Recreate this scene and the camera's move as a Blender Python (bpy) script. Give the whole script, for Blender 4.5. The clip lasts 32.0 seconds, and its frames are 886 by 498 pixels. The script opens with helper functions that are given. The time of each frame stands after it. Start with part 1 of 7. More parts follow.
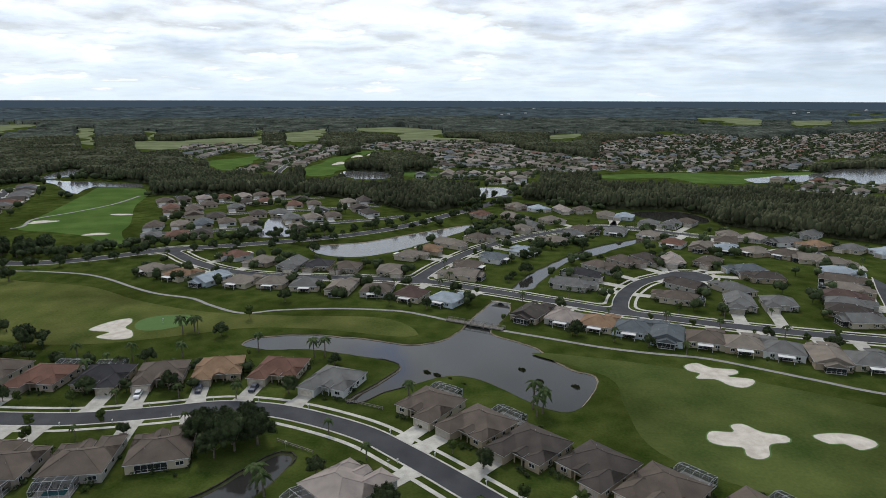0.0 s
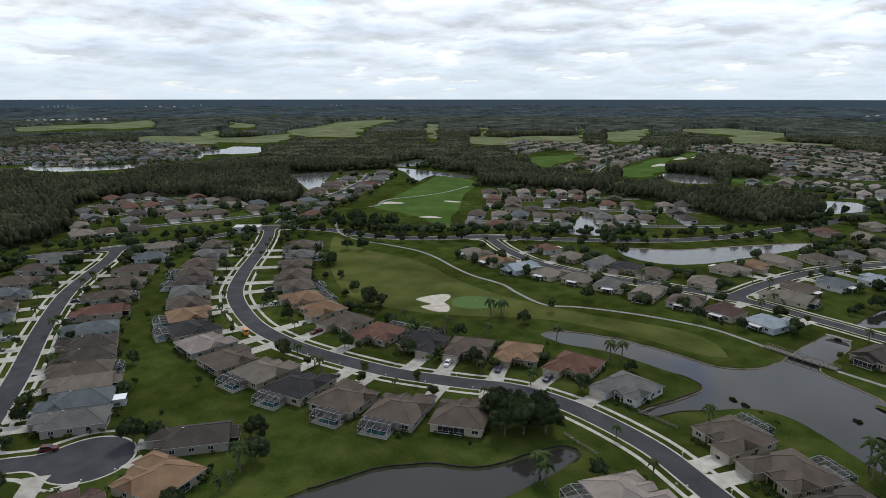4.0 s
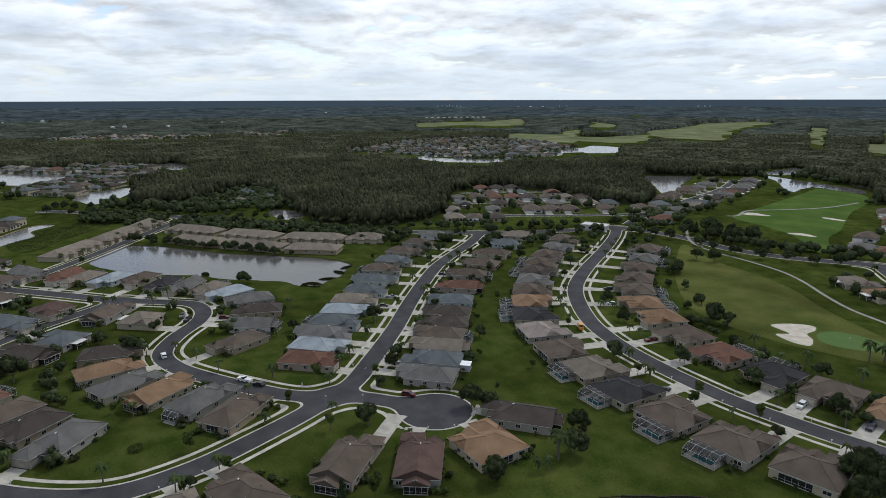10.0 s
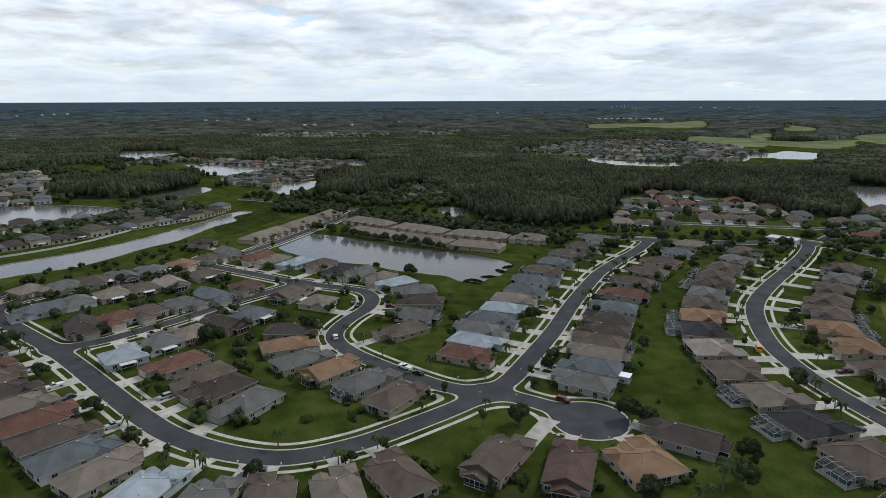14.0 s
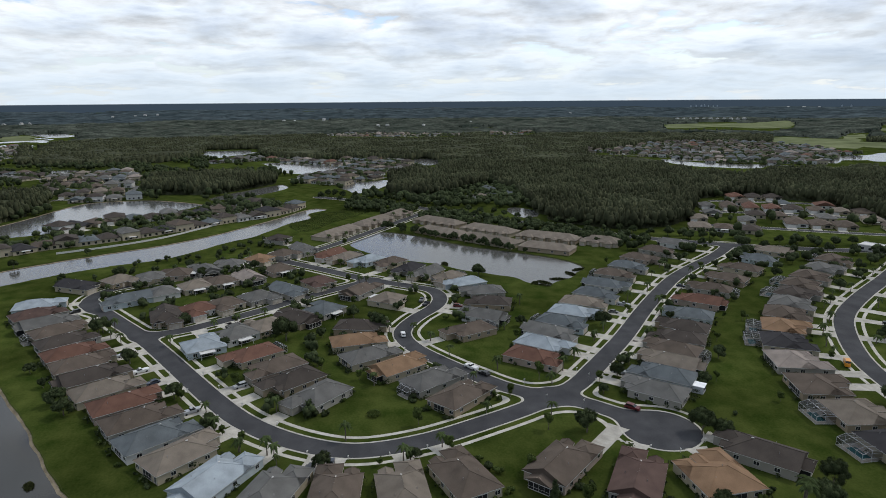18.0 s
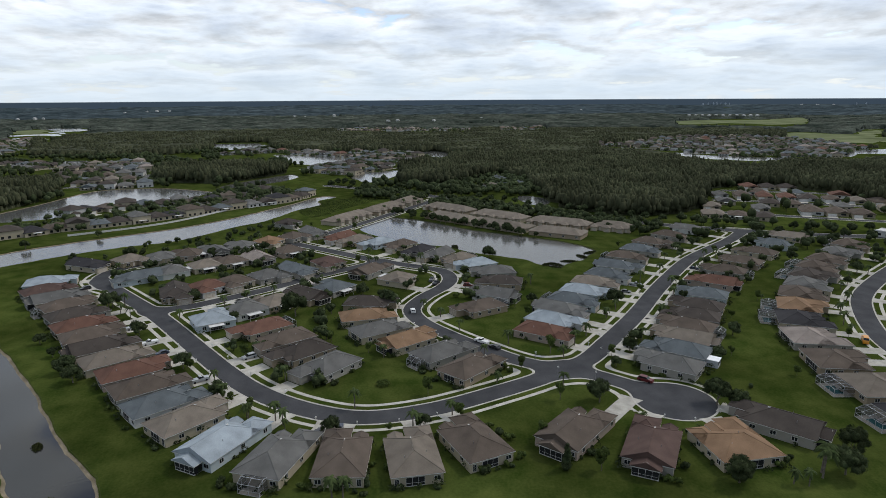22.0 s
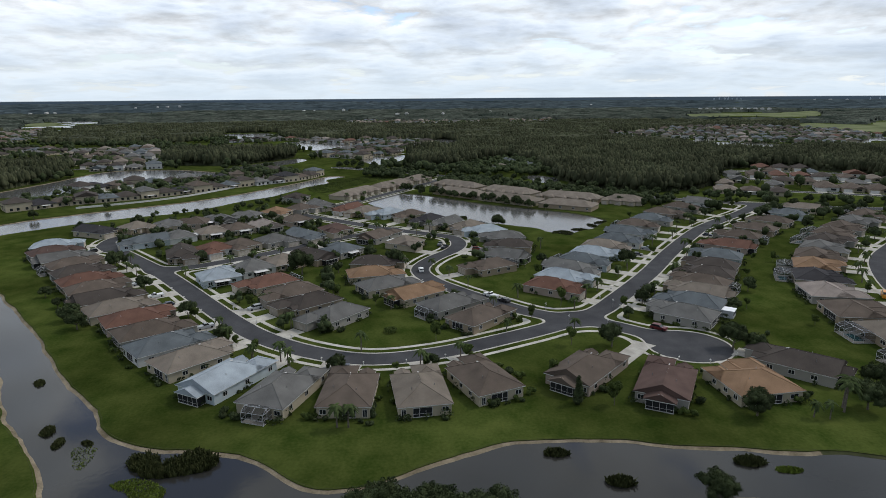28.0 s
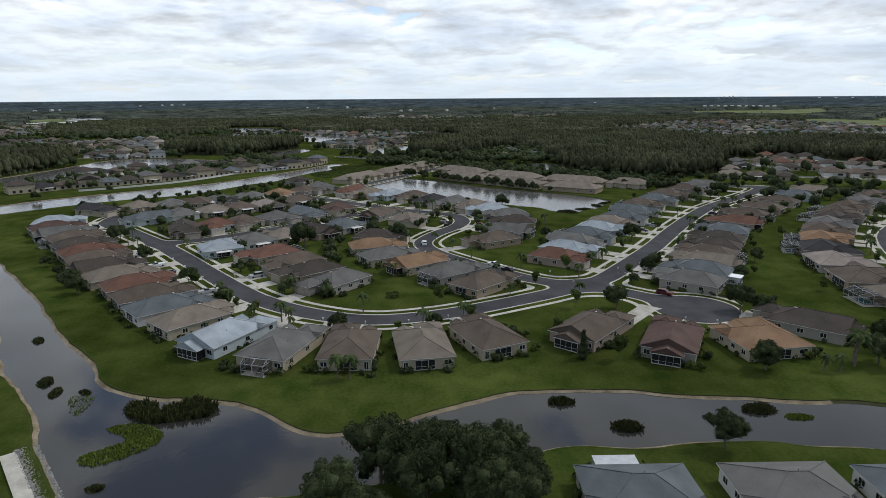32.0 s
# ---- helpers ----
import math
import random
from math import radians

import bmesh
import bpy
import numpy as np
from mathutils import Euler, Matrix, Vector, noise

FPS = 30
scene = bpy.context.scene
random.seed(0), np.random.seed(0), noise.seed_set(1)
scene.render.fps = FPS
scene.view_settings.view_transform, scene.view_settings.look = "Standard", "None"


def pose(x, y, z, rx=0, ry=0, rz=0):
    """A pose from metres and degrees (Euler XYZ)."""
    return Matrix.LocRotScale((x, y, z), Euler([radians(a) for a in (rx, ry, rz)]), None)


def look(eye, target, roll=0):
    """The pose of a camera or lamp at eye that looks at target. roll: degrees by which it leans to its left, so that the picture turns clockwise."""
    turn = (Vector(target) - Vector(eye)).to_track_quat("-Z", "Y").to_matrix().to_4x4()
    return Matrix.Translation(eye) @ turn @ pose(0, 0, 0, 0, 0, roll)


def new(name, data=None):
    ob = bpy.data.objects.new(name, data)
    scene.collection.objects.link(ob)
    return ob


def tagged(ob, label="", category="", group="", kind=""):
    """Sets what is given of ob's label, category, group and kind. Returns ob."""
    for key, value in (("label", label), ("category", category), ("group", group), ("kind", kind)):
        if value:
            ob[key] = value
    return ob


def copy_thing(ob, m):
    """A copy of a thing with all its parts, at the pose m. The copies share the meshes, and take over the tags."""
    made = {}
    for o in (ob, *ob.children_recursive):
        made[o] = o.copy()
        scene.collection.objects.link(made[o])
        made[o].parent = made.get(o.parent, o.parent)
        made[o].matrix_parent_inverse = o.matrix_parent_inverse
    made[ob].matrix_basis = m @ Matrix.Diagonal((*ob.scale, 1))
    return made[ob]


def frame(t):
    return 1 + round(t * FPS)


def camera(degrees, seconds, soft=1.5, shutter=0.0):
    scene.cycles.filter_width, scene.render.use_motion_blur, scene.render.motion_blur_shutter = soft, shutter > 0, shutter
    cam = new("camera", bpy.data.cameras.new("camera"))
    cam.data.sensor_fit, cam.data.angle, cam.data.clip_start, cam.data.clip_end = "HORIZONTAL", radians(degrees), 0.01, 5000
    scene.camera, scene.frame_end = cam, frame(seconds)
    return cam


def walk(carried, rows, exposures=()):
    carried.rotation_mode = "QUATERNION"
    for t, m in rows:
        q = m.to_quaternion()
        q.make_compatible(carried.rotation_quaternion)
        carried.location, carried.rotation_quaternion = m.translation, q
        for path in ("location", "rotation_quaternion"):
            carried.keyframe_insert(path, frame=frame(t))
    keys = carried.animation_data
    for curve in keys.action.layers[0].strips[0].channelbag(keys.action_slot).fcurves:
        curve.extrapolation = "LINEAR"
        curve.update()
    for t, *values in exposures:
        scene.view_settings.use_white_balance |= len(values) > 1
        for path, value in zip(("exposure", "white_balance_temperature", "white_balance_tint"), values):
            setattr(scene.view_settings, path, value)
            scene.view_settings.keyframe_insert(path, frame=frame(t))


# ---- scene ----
# ---- camera and its way: t, x, y, z, yaw, pitch, roll ----
cam = camera(70.14, 32.0, soft=0.5)
WAY = [
    (0.0, 0.00, 0.00, 95.00, 6.11, -13.40, 0.14),
    (0.5, 0.00, 0.00, 95.00, 7.92, -13.41, 0.14),
    (1.0, 0.00, 0.00, 95.00, 13.71, -13.43, 0.14),
    (1.5, 0.00, 0.00, 95.00, 19.55, -13.45, 0.15),
    (2.0, 0.00, 0.00, 95.00, 22.89, -13.47, 0.14),
    (2.5, 0.00, 0.00, 95.00, 25.83, -13.48, 0.15),
    (3.0, 0.00, 0.00, 95.00, 28.75, -13.49, 0.11),
    (3.5, 0.00, 0.00, 95.00, 31.48, -13.50, 0.06),
    (4.0, 0.00, 0.00, 95.00, 34.30, -13.51, 0.02),
    (4.5, 0.00, 0.00, 95.00, 37.10, -13.51, -0.02),
    (6.5, 0.00, 0.00, 95.00, 47.31, -13.54, -0.10),
    (7.0, 0.00, 0.00, 95.00, 49.83, -13.53, -0.11),
    (7.5, 0.00, 0.00, 95.00, 52.49, -13.52, -0.12),
    (8.0, 0.00, 0.00, 95.00, 55.21, -13.49, -0.09),
    (8.5, 0.00, 0.00, 95.00, 57.93, -13.48, -0.12),
    (9.0, 0.00, 0.00, 95.00, 60.61, -13.46, -0.13),
    (9.5, 0.00, 0.00, 95.00, 63.18, -13.45, -0.14),
    (10.0, 0.00, 0.00, 95.00, 65.66, -13.45, -0.15),
    (10.5, 0.00, 0.00, 95.00, 68.13, -13.44, -0.16),
    (11.0, 0.00, 0.00, 95.00, 70.59, -13.43, -0.14),
    (11.5, 0.00, 0.00, 95.00, 72.89, -13.42, -0.13),
    (12.0, 0.00, 0.00, 95.00, 74.93, -13.41, -0.11),
    (12.5, 0.00, 0.00, 95.00, 76.68, -13.39, -0.09),
    (13.0, 0.00, 0.00, 95.00, 78.21, -13.38, -0.09),
    (13.5, 0.00, 0.00, 95.00, 79.53, -13.38, -0.11),
    (14.0, 0.00, 0.00, 95.00, 80.76, -13.37, -0.17),
    (14.5, 0.00, 0.00, 95.00, 81.92, -13.37, -0.22),
    (15.0, 0.00, 0.00, 95.00, 83.04, -13.37, -0.27),
    (15.5, 0.00, 0.00, 95.00, 83.94, -13.37, -0.30),
    (17.5, 0.00, 0.00, 95.00, 86.73, -13.33, -0.39),
    (18.0, 0.00, 0.00, 95.00, 87.16, -13.33, -0.43),
    (18.5, 0.00, 0.00, 94.60, 87.34, -13.33, -0.47),
    (19.0, -0.17, 0.18, 93.13, 87.48, -13.32, -0.48),
    (19.5, -0.14, 0.23, 92.05, 87.63, -13.32, -0.53),
    (20.0, -0.06, 0.15, 90.83, 87.78, -13.34, -0.50),
    (20.5, 0.02, 0.03, 89.54, 87.87, -13.36, -0.45),
    (21.0, 0.03, -0.13, 88.24, 87.91, -13.40, -0.41),
    (21.5, -0.04, -0.28, 86.87, 87.96, -13.43, -0.37),
    (22.0, -0.13, -0.49, 85.51, 88.04, -13.46, -0.31),
    (22.5, -0.17, -0.50, 84.16, 88.11, -13.49, -0.32),
    (23.0, -0.20, -0.48, 82.76, 88.21, -13.50, -0.33),
    (23.5, -0.22, -0.46, 81.32, 88.29, -13.49, -0.34),
    (24.0, -0.22, -0.44, 79.91, 88.40, -13.49, -0.35),
    (24.5, -0.18, -0.33, 78.48, 88.47, -13.48, -0.39),
    (25.0, -0.17, -0.34, 77.11, 88.56, -13.50, -0.40),
    (25.5, -0.17, -0.31, 75.73, 88.62, -13.50, -0.39),
    (27.5, -0.06, -0.41, 70.28, 88.84, -13.59, -0.40),
    (28.0, 0.00, -0.46, 68.91, 88.87, -13.61, -0.41),
    (28.5, 0.04, -0.50, 67.56, 88.89, -13.63, -0.41),
    (29.0, 0.10, -0.60, 66.16, 88.93, -13.63, -0.39),
    (29.5, 0.15, -0.69, 64.82, 88.97, -13.65, -0.39),
    (30.0, 0.21, -0.73, 63.50, 89.00, -13.66, -0.39),
    (30.5, 0.25, -0.74, 62.16, 89.01, -13.67, -0.38),
    (31.0, 0.32, -0.69, 60.75, 89.04, -13.66, -0.38),
    (31.5, 0.39, -0.60, 59.35, 89.11, -13.64, -0.39),
    (32.0, 0.48, -0.36, 57.86, 89.21, -13.59, -0.41),
]
walk(cam, [(t, pose(x, y, z, 90 + p, 0, yaw) @ pose(0, 0, 0, 0, 0, roll)) for t, x, y, z, yaw, p, roll in WAY],
     [(0.0, 0.13, 6350, 10), (2.0, 0.07, 6350, 10), (4.0, -0.01, 6350, 10), (25.0, -0.02, 6350, 10), (32.0, 0.01, 6350, 10)])

# ---- sky and sun ----
SUN_AZ, SUN_EL = radians(-22), radians(50)
world = bpy.data.worlds.new("sky")
scene.world = world
world.use_nodes = True
wn, wl = world.node_tree.nodes, world.node_tree.links
wn.clear()


def wnode(kind, **values):
    n = wn.new(kind)
    for k, v in values.items():
        n.inputs[k].default_value = v
    return n


def wmath(op, a, b=None, clamp=False):
    n = wn.new("ShaderNodeMath")
    n.operation, n.use_clamp = op, clamp
    for i, v in enumerate((a, b)):
        if isinstance(v, (int, float)):
            n.inputs[i].default_value = v
        elif v is not None:
            wl.new(v, n.inputs[i])
    return n.outputs[0]


sky = wn.new("ShaderNodeTexSky")
sky.sky_type, sky.sun_disc = "NISHITA", False
sky.sun_elevation, sky.sun_rotation = SUN_EL, SUN_AZ
sky.air_density, sky.dust_density = 1.0, 0.3
blue = wnode("ShaderNodeVectorMath")
blue.operation = "MULTIPLY"
wl.new(sky.outputs[0], blue.inputs[0])
blue.inputs[1].default_value = (0.16, 0.152, 0.165)
coord = wn.new("ShaderNodeTexCoord")
split = wn.new("ShaderNodeSeparateXYZ")
wl.new(coord.outputs["Generated"], split.inputs[0])
lift = wmath("ADD", wmath("MAXIMUM", split.outputs[2], 0.0), 0.15)
flat = wn.new("ShaderNodeCombineXYZ")
wl.new(wmath("DIVIDE", split.outputs[0], lift), flat.inputs[0])
wl.new(wmath("DIVIDE", split.outputs[1], lift), flat.inputs[1])
big = wnode("ShaderNodeTexNoise", Scale=2.1, Detail=9.0, Roughness=0.55, Distortion=0.15)
wl.new(flat.outputs[0], big.inputs["Vector"])
near = wnode("ShaderNodeVectorMath")
near.operation = "MULTIPLY"
wl.new(flat.outputs[0], near.inputs[0])
near.inputs[1].default_value = (0.96, 0.96, 1.0)
lee = wnode("ShaderNodeTexNoise", Scale=2.1, Detail=9.0, Roughness=0.55, Distortion=0.15)
wl.new(near.outputs[0], lee.inputs["Vector"])
slow = wnode("ShaderNodeTexNoise", Scale=0.6, Detail=2.0)
wl.new(flat.outputs[0], slow.inputs["Vector"])
east = wmath("MULTIPLY", wmath("MAXIMUM", wmath("ADD", split.outputs[0], 0.1), 0.0), 0.36)
thick = wmath("ADD", wmath("ADD", big.outputs[0], east), wmath("MULTIPLY", wmath("SUBTRACT", slow.outputs[0], 0.5), 0.55))
cover = wn.new("ShaderNodeMapRange")
cover.interpolation_type = "SMOOTHSTEP"
cover.inputs[1].default_value, cover.inputs[2].default_value = 0.33, 0.43
open_up = wn.new("ShaderNodeMapRange")
open_up.inputs[1].default_value, open_up.inputs[2].default_value = 0.18, 0.6
open_up.inputs[3].default_value, open_up.inputs[4].default_value = 0.0, -0.05
wl.new(split.outputs[2], open_up.inputs[0])
wl.new(wmath("ADD", thick, open_up.outputs[0]), cover.inputs[0])
shade = wn.new("ShaderNodeValToRGB")
wl.new(thick, shade.inputs[0])
ramp = shade.color_ramp.elements
ramp[0].position, ramp[0].color = 0.40, (0.94, 0.97, 1.0, 1)
ramp[1].position, ramp[1].color = 0.80, (0.42, 0.49, 0.59, 1)
for place, tone in ((0.48, (0.88, 0.93, 0.98, 1)), (0.57, (0.77, 0.84, 0.92, 1)), (0.67, (0.62, 0.69, 0.79, 1))):
    shade.color_ramp.elements.new(place).color = tone
haze = wn.new("ShaderNodeMapRange")
haze.inputs[1].default_value, haze.inputs[2].default_value = 0.0, 0.11
haze.inputs[3].default_value, haze.inputs[4].default_value = 0.85, 0.0
wl.new(split.outputs[2], haze.inputs[0])
relief = wmath("MINIMUM", wmath("MAXIMUM", wmath("ADD", wmath("MULTIPLY", wmath("SUBTRACT", big.outputs[0], lee.outputs[0]), 2.0), 1.0), 0.70), 1.14)
lit = wnode("ShaderNodeVectorMath")
lit.operation = "SCALE"
wl.new(shade.outputs[0], lit.inputs[0]), wl.new(relief, lit.inputs["Scale"])
mixa = wn.new("ShaderNodeMixRGB")
wl.new(cover.outputs[0], mixa.inputs[0]), wl.new(blue.outputs[0], mixa.inputs[1]), wl.new(lit.outputs[0], mixa.inputs[2])
mixb = wn.new("ShaderNodeMixRGB")
mixb.inputs[2].default_value = (0.72, 0.82, 0.90, 1)
wl.new(haze.outputs[0], mixb.inputs[0]), wl.new(mixa.outputs[0], mixb.inputs[1])
# dim haze-blue sky colour stands for land beyond the woods, to the true horizon
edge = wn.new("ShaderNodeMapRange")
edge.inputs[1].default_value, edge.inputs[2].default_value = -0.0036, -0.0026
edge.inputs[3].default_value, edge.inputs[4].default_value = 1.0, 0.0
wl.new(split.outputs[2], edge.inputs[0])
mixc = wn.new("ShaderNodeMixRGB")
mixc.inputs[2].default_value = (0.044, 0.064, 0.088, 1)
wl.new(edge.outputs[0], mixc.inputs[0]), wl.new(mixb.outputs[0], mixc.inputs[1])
bg = wnode("ShaderNodeBackground", Strength=1.0)
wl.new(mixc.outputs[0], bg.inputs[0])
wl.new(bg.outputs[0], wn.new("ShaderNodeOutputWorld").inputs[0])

sun = new("sun", bpy.data.lights.new("sun", "SUN"))
sun.data.energy, sun.data.angle, sun.data.color = 1.45, radians(9), (1.0, 0.94, 0.85)
sun.matrix_world = look((0, 0, 300), (-300 * math.sin(SUN_AZ) / math.tan(SUN_EL), -300 * math.cos(SUN_AZ) / math.tan(SUN_EL), 0))


# ---- materials ----
def material(name, c1, c2, scale=1.0, rough=0.85, fine=8.0, bump=0.0, bump_scale=None, metal=0.0, vary=0.0, island=0.0, large=0.0, spec=0.1, relief=0.1, cells=0.0):
    """Two colours mixed by a broad and a fine noise; vary: lightness by object; island: by loose piece; large: slow change over the land; cells: by crown-sized patches."""
    m = bpy.data.materials.new(name)
    m.use_nodes = True
    n, l = m.node_tree.nodes, m.node_tree.links
    b = n["Principled BSDF"]
    b.inputs["Roughness"].default_value, b.inputs["Metallic"].default_value = rough, metal
    b.inputs["Specular IOR Level"].default_value = spec
    geo = n.new("ShaderNodeNewGeometry")
    t1 = n.new("ShaderNodeTexNoise")
    t1.inputs["Scale"].default_value, t1.inputs["Detail"].default_value = scale, 5
    t2 = n.new("ShaderNodeTexNoise")
    t2.inputs["Scale"].default_value, t2.inputs["Detail"].default_value = scale * fine, 3
    for t in (t1, t2):
        l.new(geo.outputs["Position"], t.inputs["Vector"])
    mix = n.new("ShaderNodeMath")
    mix.operation = "MULTIPLY_ADD"
    l.new(t2.outputs[0], mix.inputs[0])
    mix.inputs[1].default_value = 0.45
    l.new(t1.outputs[0], mix.inputs[2])
    ramp = n.new("ShaderNodeMapRange")
    ramp.inputs[1].default_value, ramp.inputs[2].default_value = 0.5, 0.95
    l.new(mix.outputs[0], ramp.inputs[0])
    col = n.new("ShaderNodeMixRGB")
    col.inputs[1].default_value, col.inputs[2].default_value = (*c1, 1), (*c2, 1)
    l.new(ramp.outputs[0], col.inputs[0])
    out = col.outputs[0]

    def scaled(source, amount, out):
        r = n.new("ShaderNodeMapRange")
        r.inputs[3].default_value, r.inputs[4].default_value = 1 - amount, 1 + amount
        l.new(source, r.inputs[0])
        v = n.new("ShaderNodeVectorMath")
        v.operation = "SCALE"
        l.new(out, v.inputs[0]), l.new(r.outputs[0], v.inputs["Scale"])
        return v.outputs[0]

    if vary:
        out = scaled(n.new("ShaderNodeObjectInfo").outputs["Random"], vary, out)
    if island:
        out = scaled(geo.outputs["Random Per Island"], island, out)
    if cells:
        vo = n.new("ShaderNodeTexVoronoi")
        vo.inputs["Scale"].default_value = 0.19
        l.new(geo.outputs["Position"], vo.inputs["Vector"])
        tone = n.new("ShaderNodeSeparateColor")
        l.new(vo.outputs["Color"], tone.inputs[0])
        out = scaled(tone.outputs[0], cells, out)
    if large:
        t3 = n.new("ShaderNodeTexNoise")
        t3.inputs["Scale"].default_value, t3.inputs["Detail"].default_value = 0.02, 4
        l.new(geo.outputs["Position"], t3.inputs["Vector"])
        r3 = n.new("ShaderNodeMapRange")
        r3.inputs[1].default_value, r3.inputs[2].default_value = 0.3, 0.7
        l.new(t3.outputs[0], r3.inputs[0])
        out = scaled(r3.outputs[0], large, out)
    l.new(out, b.inputs["Base Color"])
    if bump:
        bp = n.new("ShaderNodeBump")
        bp.inputs["Strength"].default_value, bp.inputs["Distance"].default_value = bump, relief
        t4 = n.new("ShaderNodeTexNoise")
        t4.inputs["Scale"].default_value, t4.inputs["Detail"].default_value = bump_scale or scale * fine, 4
        l.new(geo.outputs["Position"], t4.inputs["Vector"])
        l.new(t4.outputs[0], bp.inputs["Height"]), l.new(bp.outputs[0], b.inputs["Normal"])
    return m


GRASS = material("lawn_grass", (0.0200, 0.0335, 0.0063), (0.055, 0.067, 0.0165), 0.12, 0.9, 11, bump=0.6, bump_scale=2.0, large=0.36, spec=0.0)
# darker, greener tone of the second fairway
DARK_FAIRWAY = material("dark_fairway_grass", (0.032, 0.050, 0.013), (0.074, 0.086, 0.026), 0.05, 0.9, 20, large=0.3, spec=0.0)
FAIRWAY = material("fairway_grass", (0.042, 0.058, 0.014), (0.102, 0.106, 0.034), 0.05, 0.9, 20, large=0.35, spec=0.0)
BRIGHT = material("bright_fairway", (0.045, 0.085, 0.020), (0.080, 0.120, 0.032), 0.05, 0.9, 20, large=0.15, spec=0.0)
GREEN = material("putting_green", (0.075, 0.125, 0.045), (0.09, 0.14, 0.05), 0.2, 0.9, 10, spec=0.0)
MEADOW = material("meadow_grass", (0.105, 0.122, 0.062), (0.155, 0.170, 0.092), 0.01, 0.95, 12, large=0.2, spec=0.0)
ASPHALT = material("asphalt", (0.035, 0.036, 0.039), (0.062, 0.062, 0.065), 0.14, 0.9, 18, bump=0.2, bump_scale=9, large=0.15)
CONCRETE = material("concrete", (0.29, 0.275, 0.24), (0.46, 0.435, 0.385), 0.35, 0.85, 9, vary=0.12)
SAND = material("bunker_sand", (0.36, 0.32, 0.265), (0.54, 0.49, 0.42), 0.3, 0.95, 9)
PATH = material("weathered_path", (0.17, 0.165, 0.15), (0.27, 0.26, 0.235), 0.3, 0.9, 9)
STONE = material("grey_stones", (0.13, 0.13, 0.125), (0.27, 0.265, 0.25), 1.5, 0.9, 5, island=0.3)
BANK = material("shore_sand", (0.10, 0.082, 0.052), (0.26, 0.215, 0.15), 0.25, 0.95, 9)
MUD = material("shore_grass", (0.028, 0.034, 0.014), (0.06, 0.06, 0.028), 0.3, 0.95, 9)
BARK = material("bark", (0.09, 0.075, 0.06), (0.16, 0.14, 0.115), 2.0, 0.95, 6)
LEAF = {
    "oak": material("oak_leaves", (0.021, 0.031, 0.014), (0.056, 0.069, 0.031), 0.6, 0.7, 5, vary=0.25, island=0.35, spec=0.02),
    "light": material("young_leaves", (0.035, 0.052, 0.014), (0.065, 0.085, 0.025), 0.6, 0.7, 5, vary=0.25, island=0.3, spec=0.02),
    "palm": material("palm_fronds", (0.030, 0.045, 0.016), (0.065, 0.085, 0.032), 0.6, 0.6, 5, vary=0.2, island=0.35, spec=0.02),
    "cypress": material("cypress_crowns", (0.030, 0.036, 0.019), (0.068, 0.071, 0.040), 0.13, 0.85, 7, large=0.34, island=0.22, spec=0.02),
    # woods greyed and blued a little, a first step of painted haze
    "far": material("slightly_hazed_canopy", (0.018, 0.025, 0.020), (0.076, 0.084, 0.068), 0.012, 0.95, 14, large=0.45, spec=0.0, cells=0.35),
    # the same woods bluer still, with distance haze put into the colour
    "farthest": material("hazed_canopy", (0.024, 0.035, 0.039), (0.064, 0.080, 0.086), 0.006, 0.95, 20, large=0.45, spec=0.0),
    "reed": material("reeds", (0.030, 0.036, 0.014), (0.055, 0.060, 0.024), 0.8, 0.8, 6, island=0.3, spec=0.02),
    "marsh": material("marsh_plants", (0.028, 0.042, 0.014), (0.062, 0.075, 0.027), 0.15, 0.8, 9, island=0.2, spec=0.02),
    "lily": material("lily_pads", (0.07, 0.10, 0.018), (0.13, 0.17, 0.03), 1.2, 0.7, 6, island=0.25, spec=0.02),
}
WOOD = material("weathered_wood", (0.12, 0.105, 0.09), (0.22, 0.20, 0.175), 1.5, 0.9, 6)
STUCCO = {k: material("stucco_" + k, tuple(0.88 * v for v in c), c, 0.5, 0.9, 12, bump=0.1, bump_scale=20) for k, c in dict(
    cream=(0.37, 0.325, 0.24), tan=(0.29, 0.235, 0.165), gray=(0.30, 0.285, 0.25), white=(0.50, 0.495, 0.475), yellow=(0.40, 0.33, 0.17), pink=(0.32, 0.26, 0.215), blue=(0.40, 0.45, 0.47)).items()}
ROOF = {k: material("shingles_" + k, tuple(0.72 * v for v in c), tuple(1.10 * v for v in c), 0.25, 0.9, 22, bump=0.35, bump_scale=7, vary=0.1) for k, c in dict(
    b=(0.102, 0.081, 0.065), d=(0.062, 0.052, 0.045), g=(0.124, 0.121, 0.114), t=(0.176, 0.149, 0.121), r=(0.132, 0.071, 0.052), o=(0.205, 0.130, 0.079),
    s=(0.102, 0.114, 0.120), k=(0.040, 0.038, 0.040), p=(0.250, 0.212, 0.186), m=(0.28, 0.315, 0.34), w=(0.088, 0.058, 0.049)).items()}
TRIM = material("white_trim", (0.46, 0.45, 0.43), (0.60, 0.59, 0.57), 1.0, 0.6, 8)
ALUM = material("white_aluminium", (0.36, 0.37, 0.38), (0.48, 0.49, 0.50), 1.0, 0.45, 8)
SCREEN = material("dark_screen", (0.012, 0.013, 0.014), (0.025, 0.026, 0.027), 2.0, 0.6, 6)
DOOR = material("door_paint", (0.30, 0.26, 0.21), (0.46, 0.42, 0.36), 1.0, 0.6, 8, vary=0.3)
GLASS = material("window_glass", (0.010, 0.012, 0.014), (0.022, 0.026, 0.03), 0.5, 0.08, 4, spec=0.5)
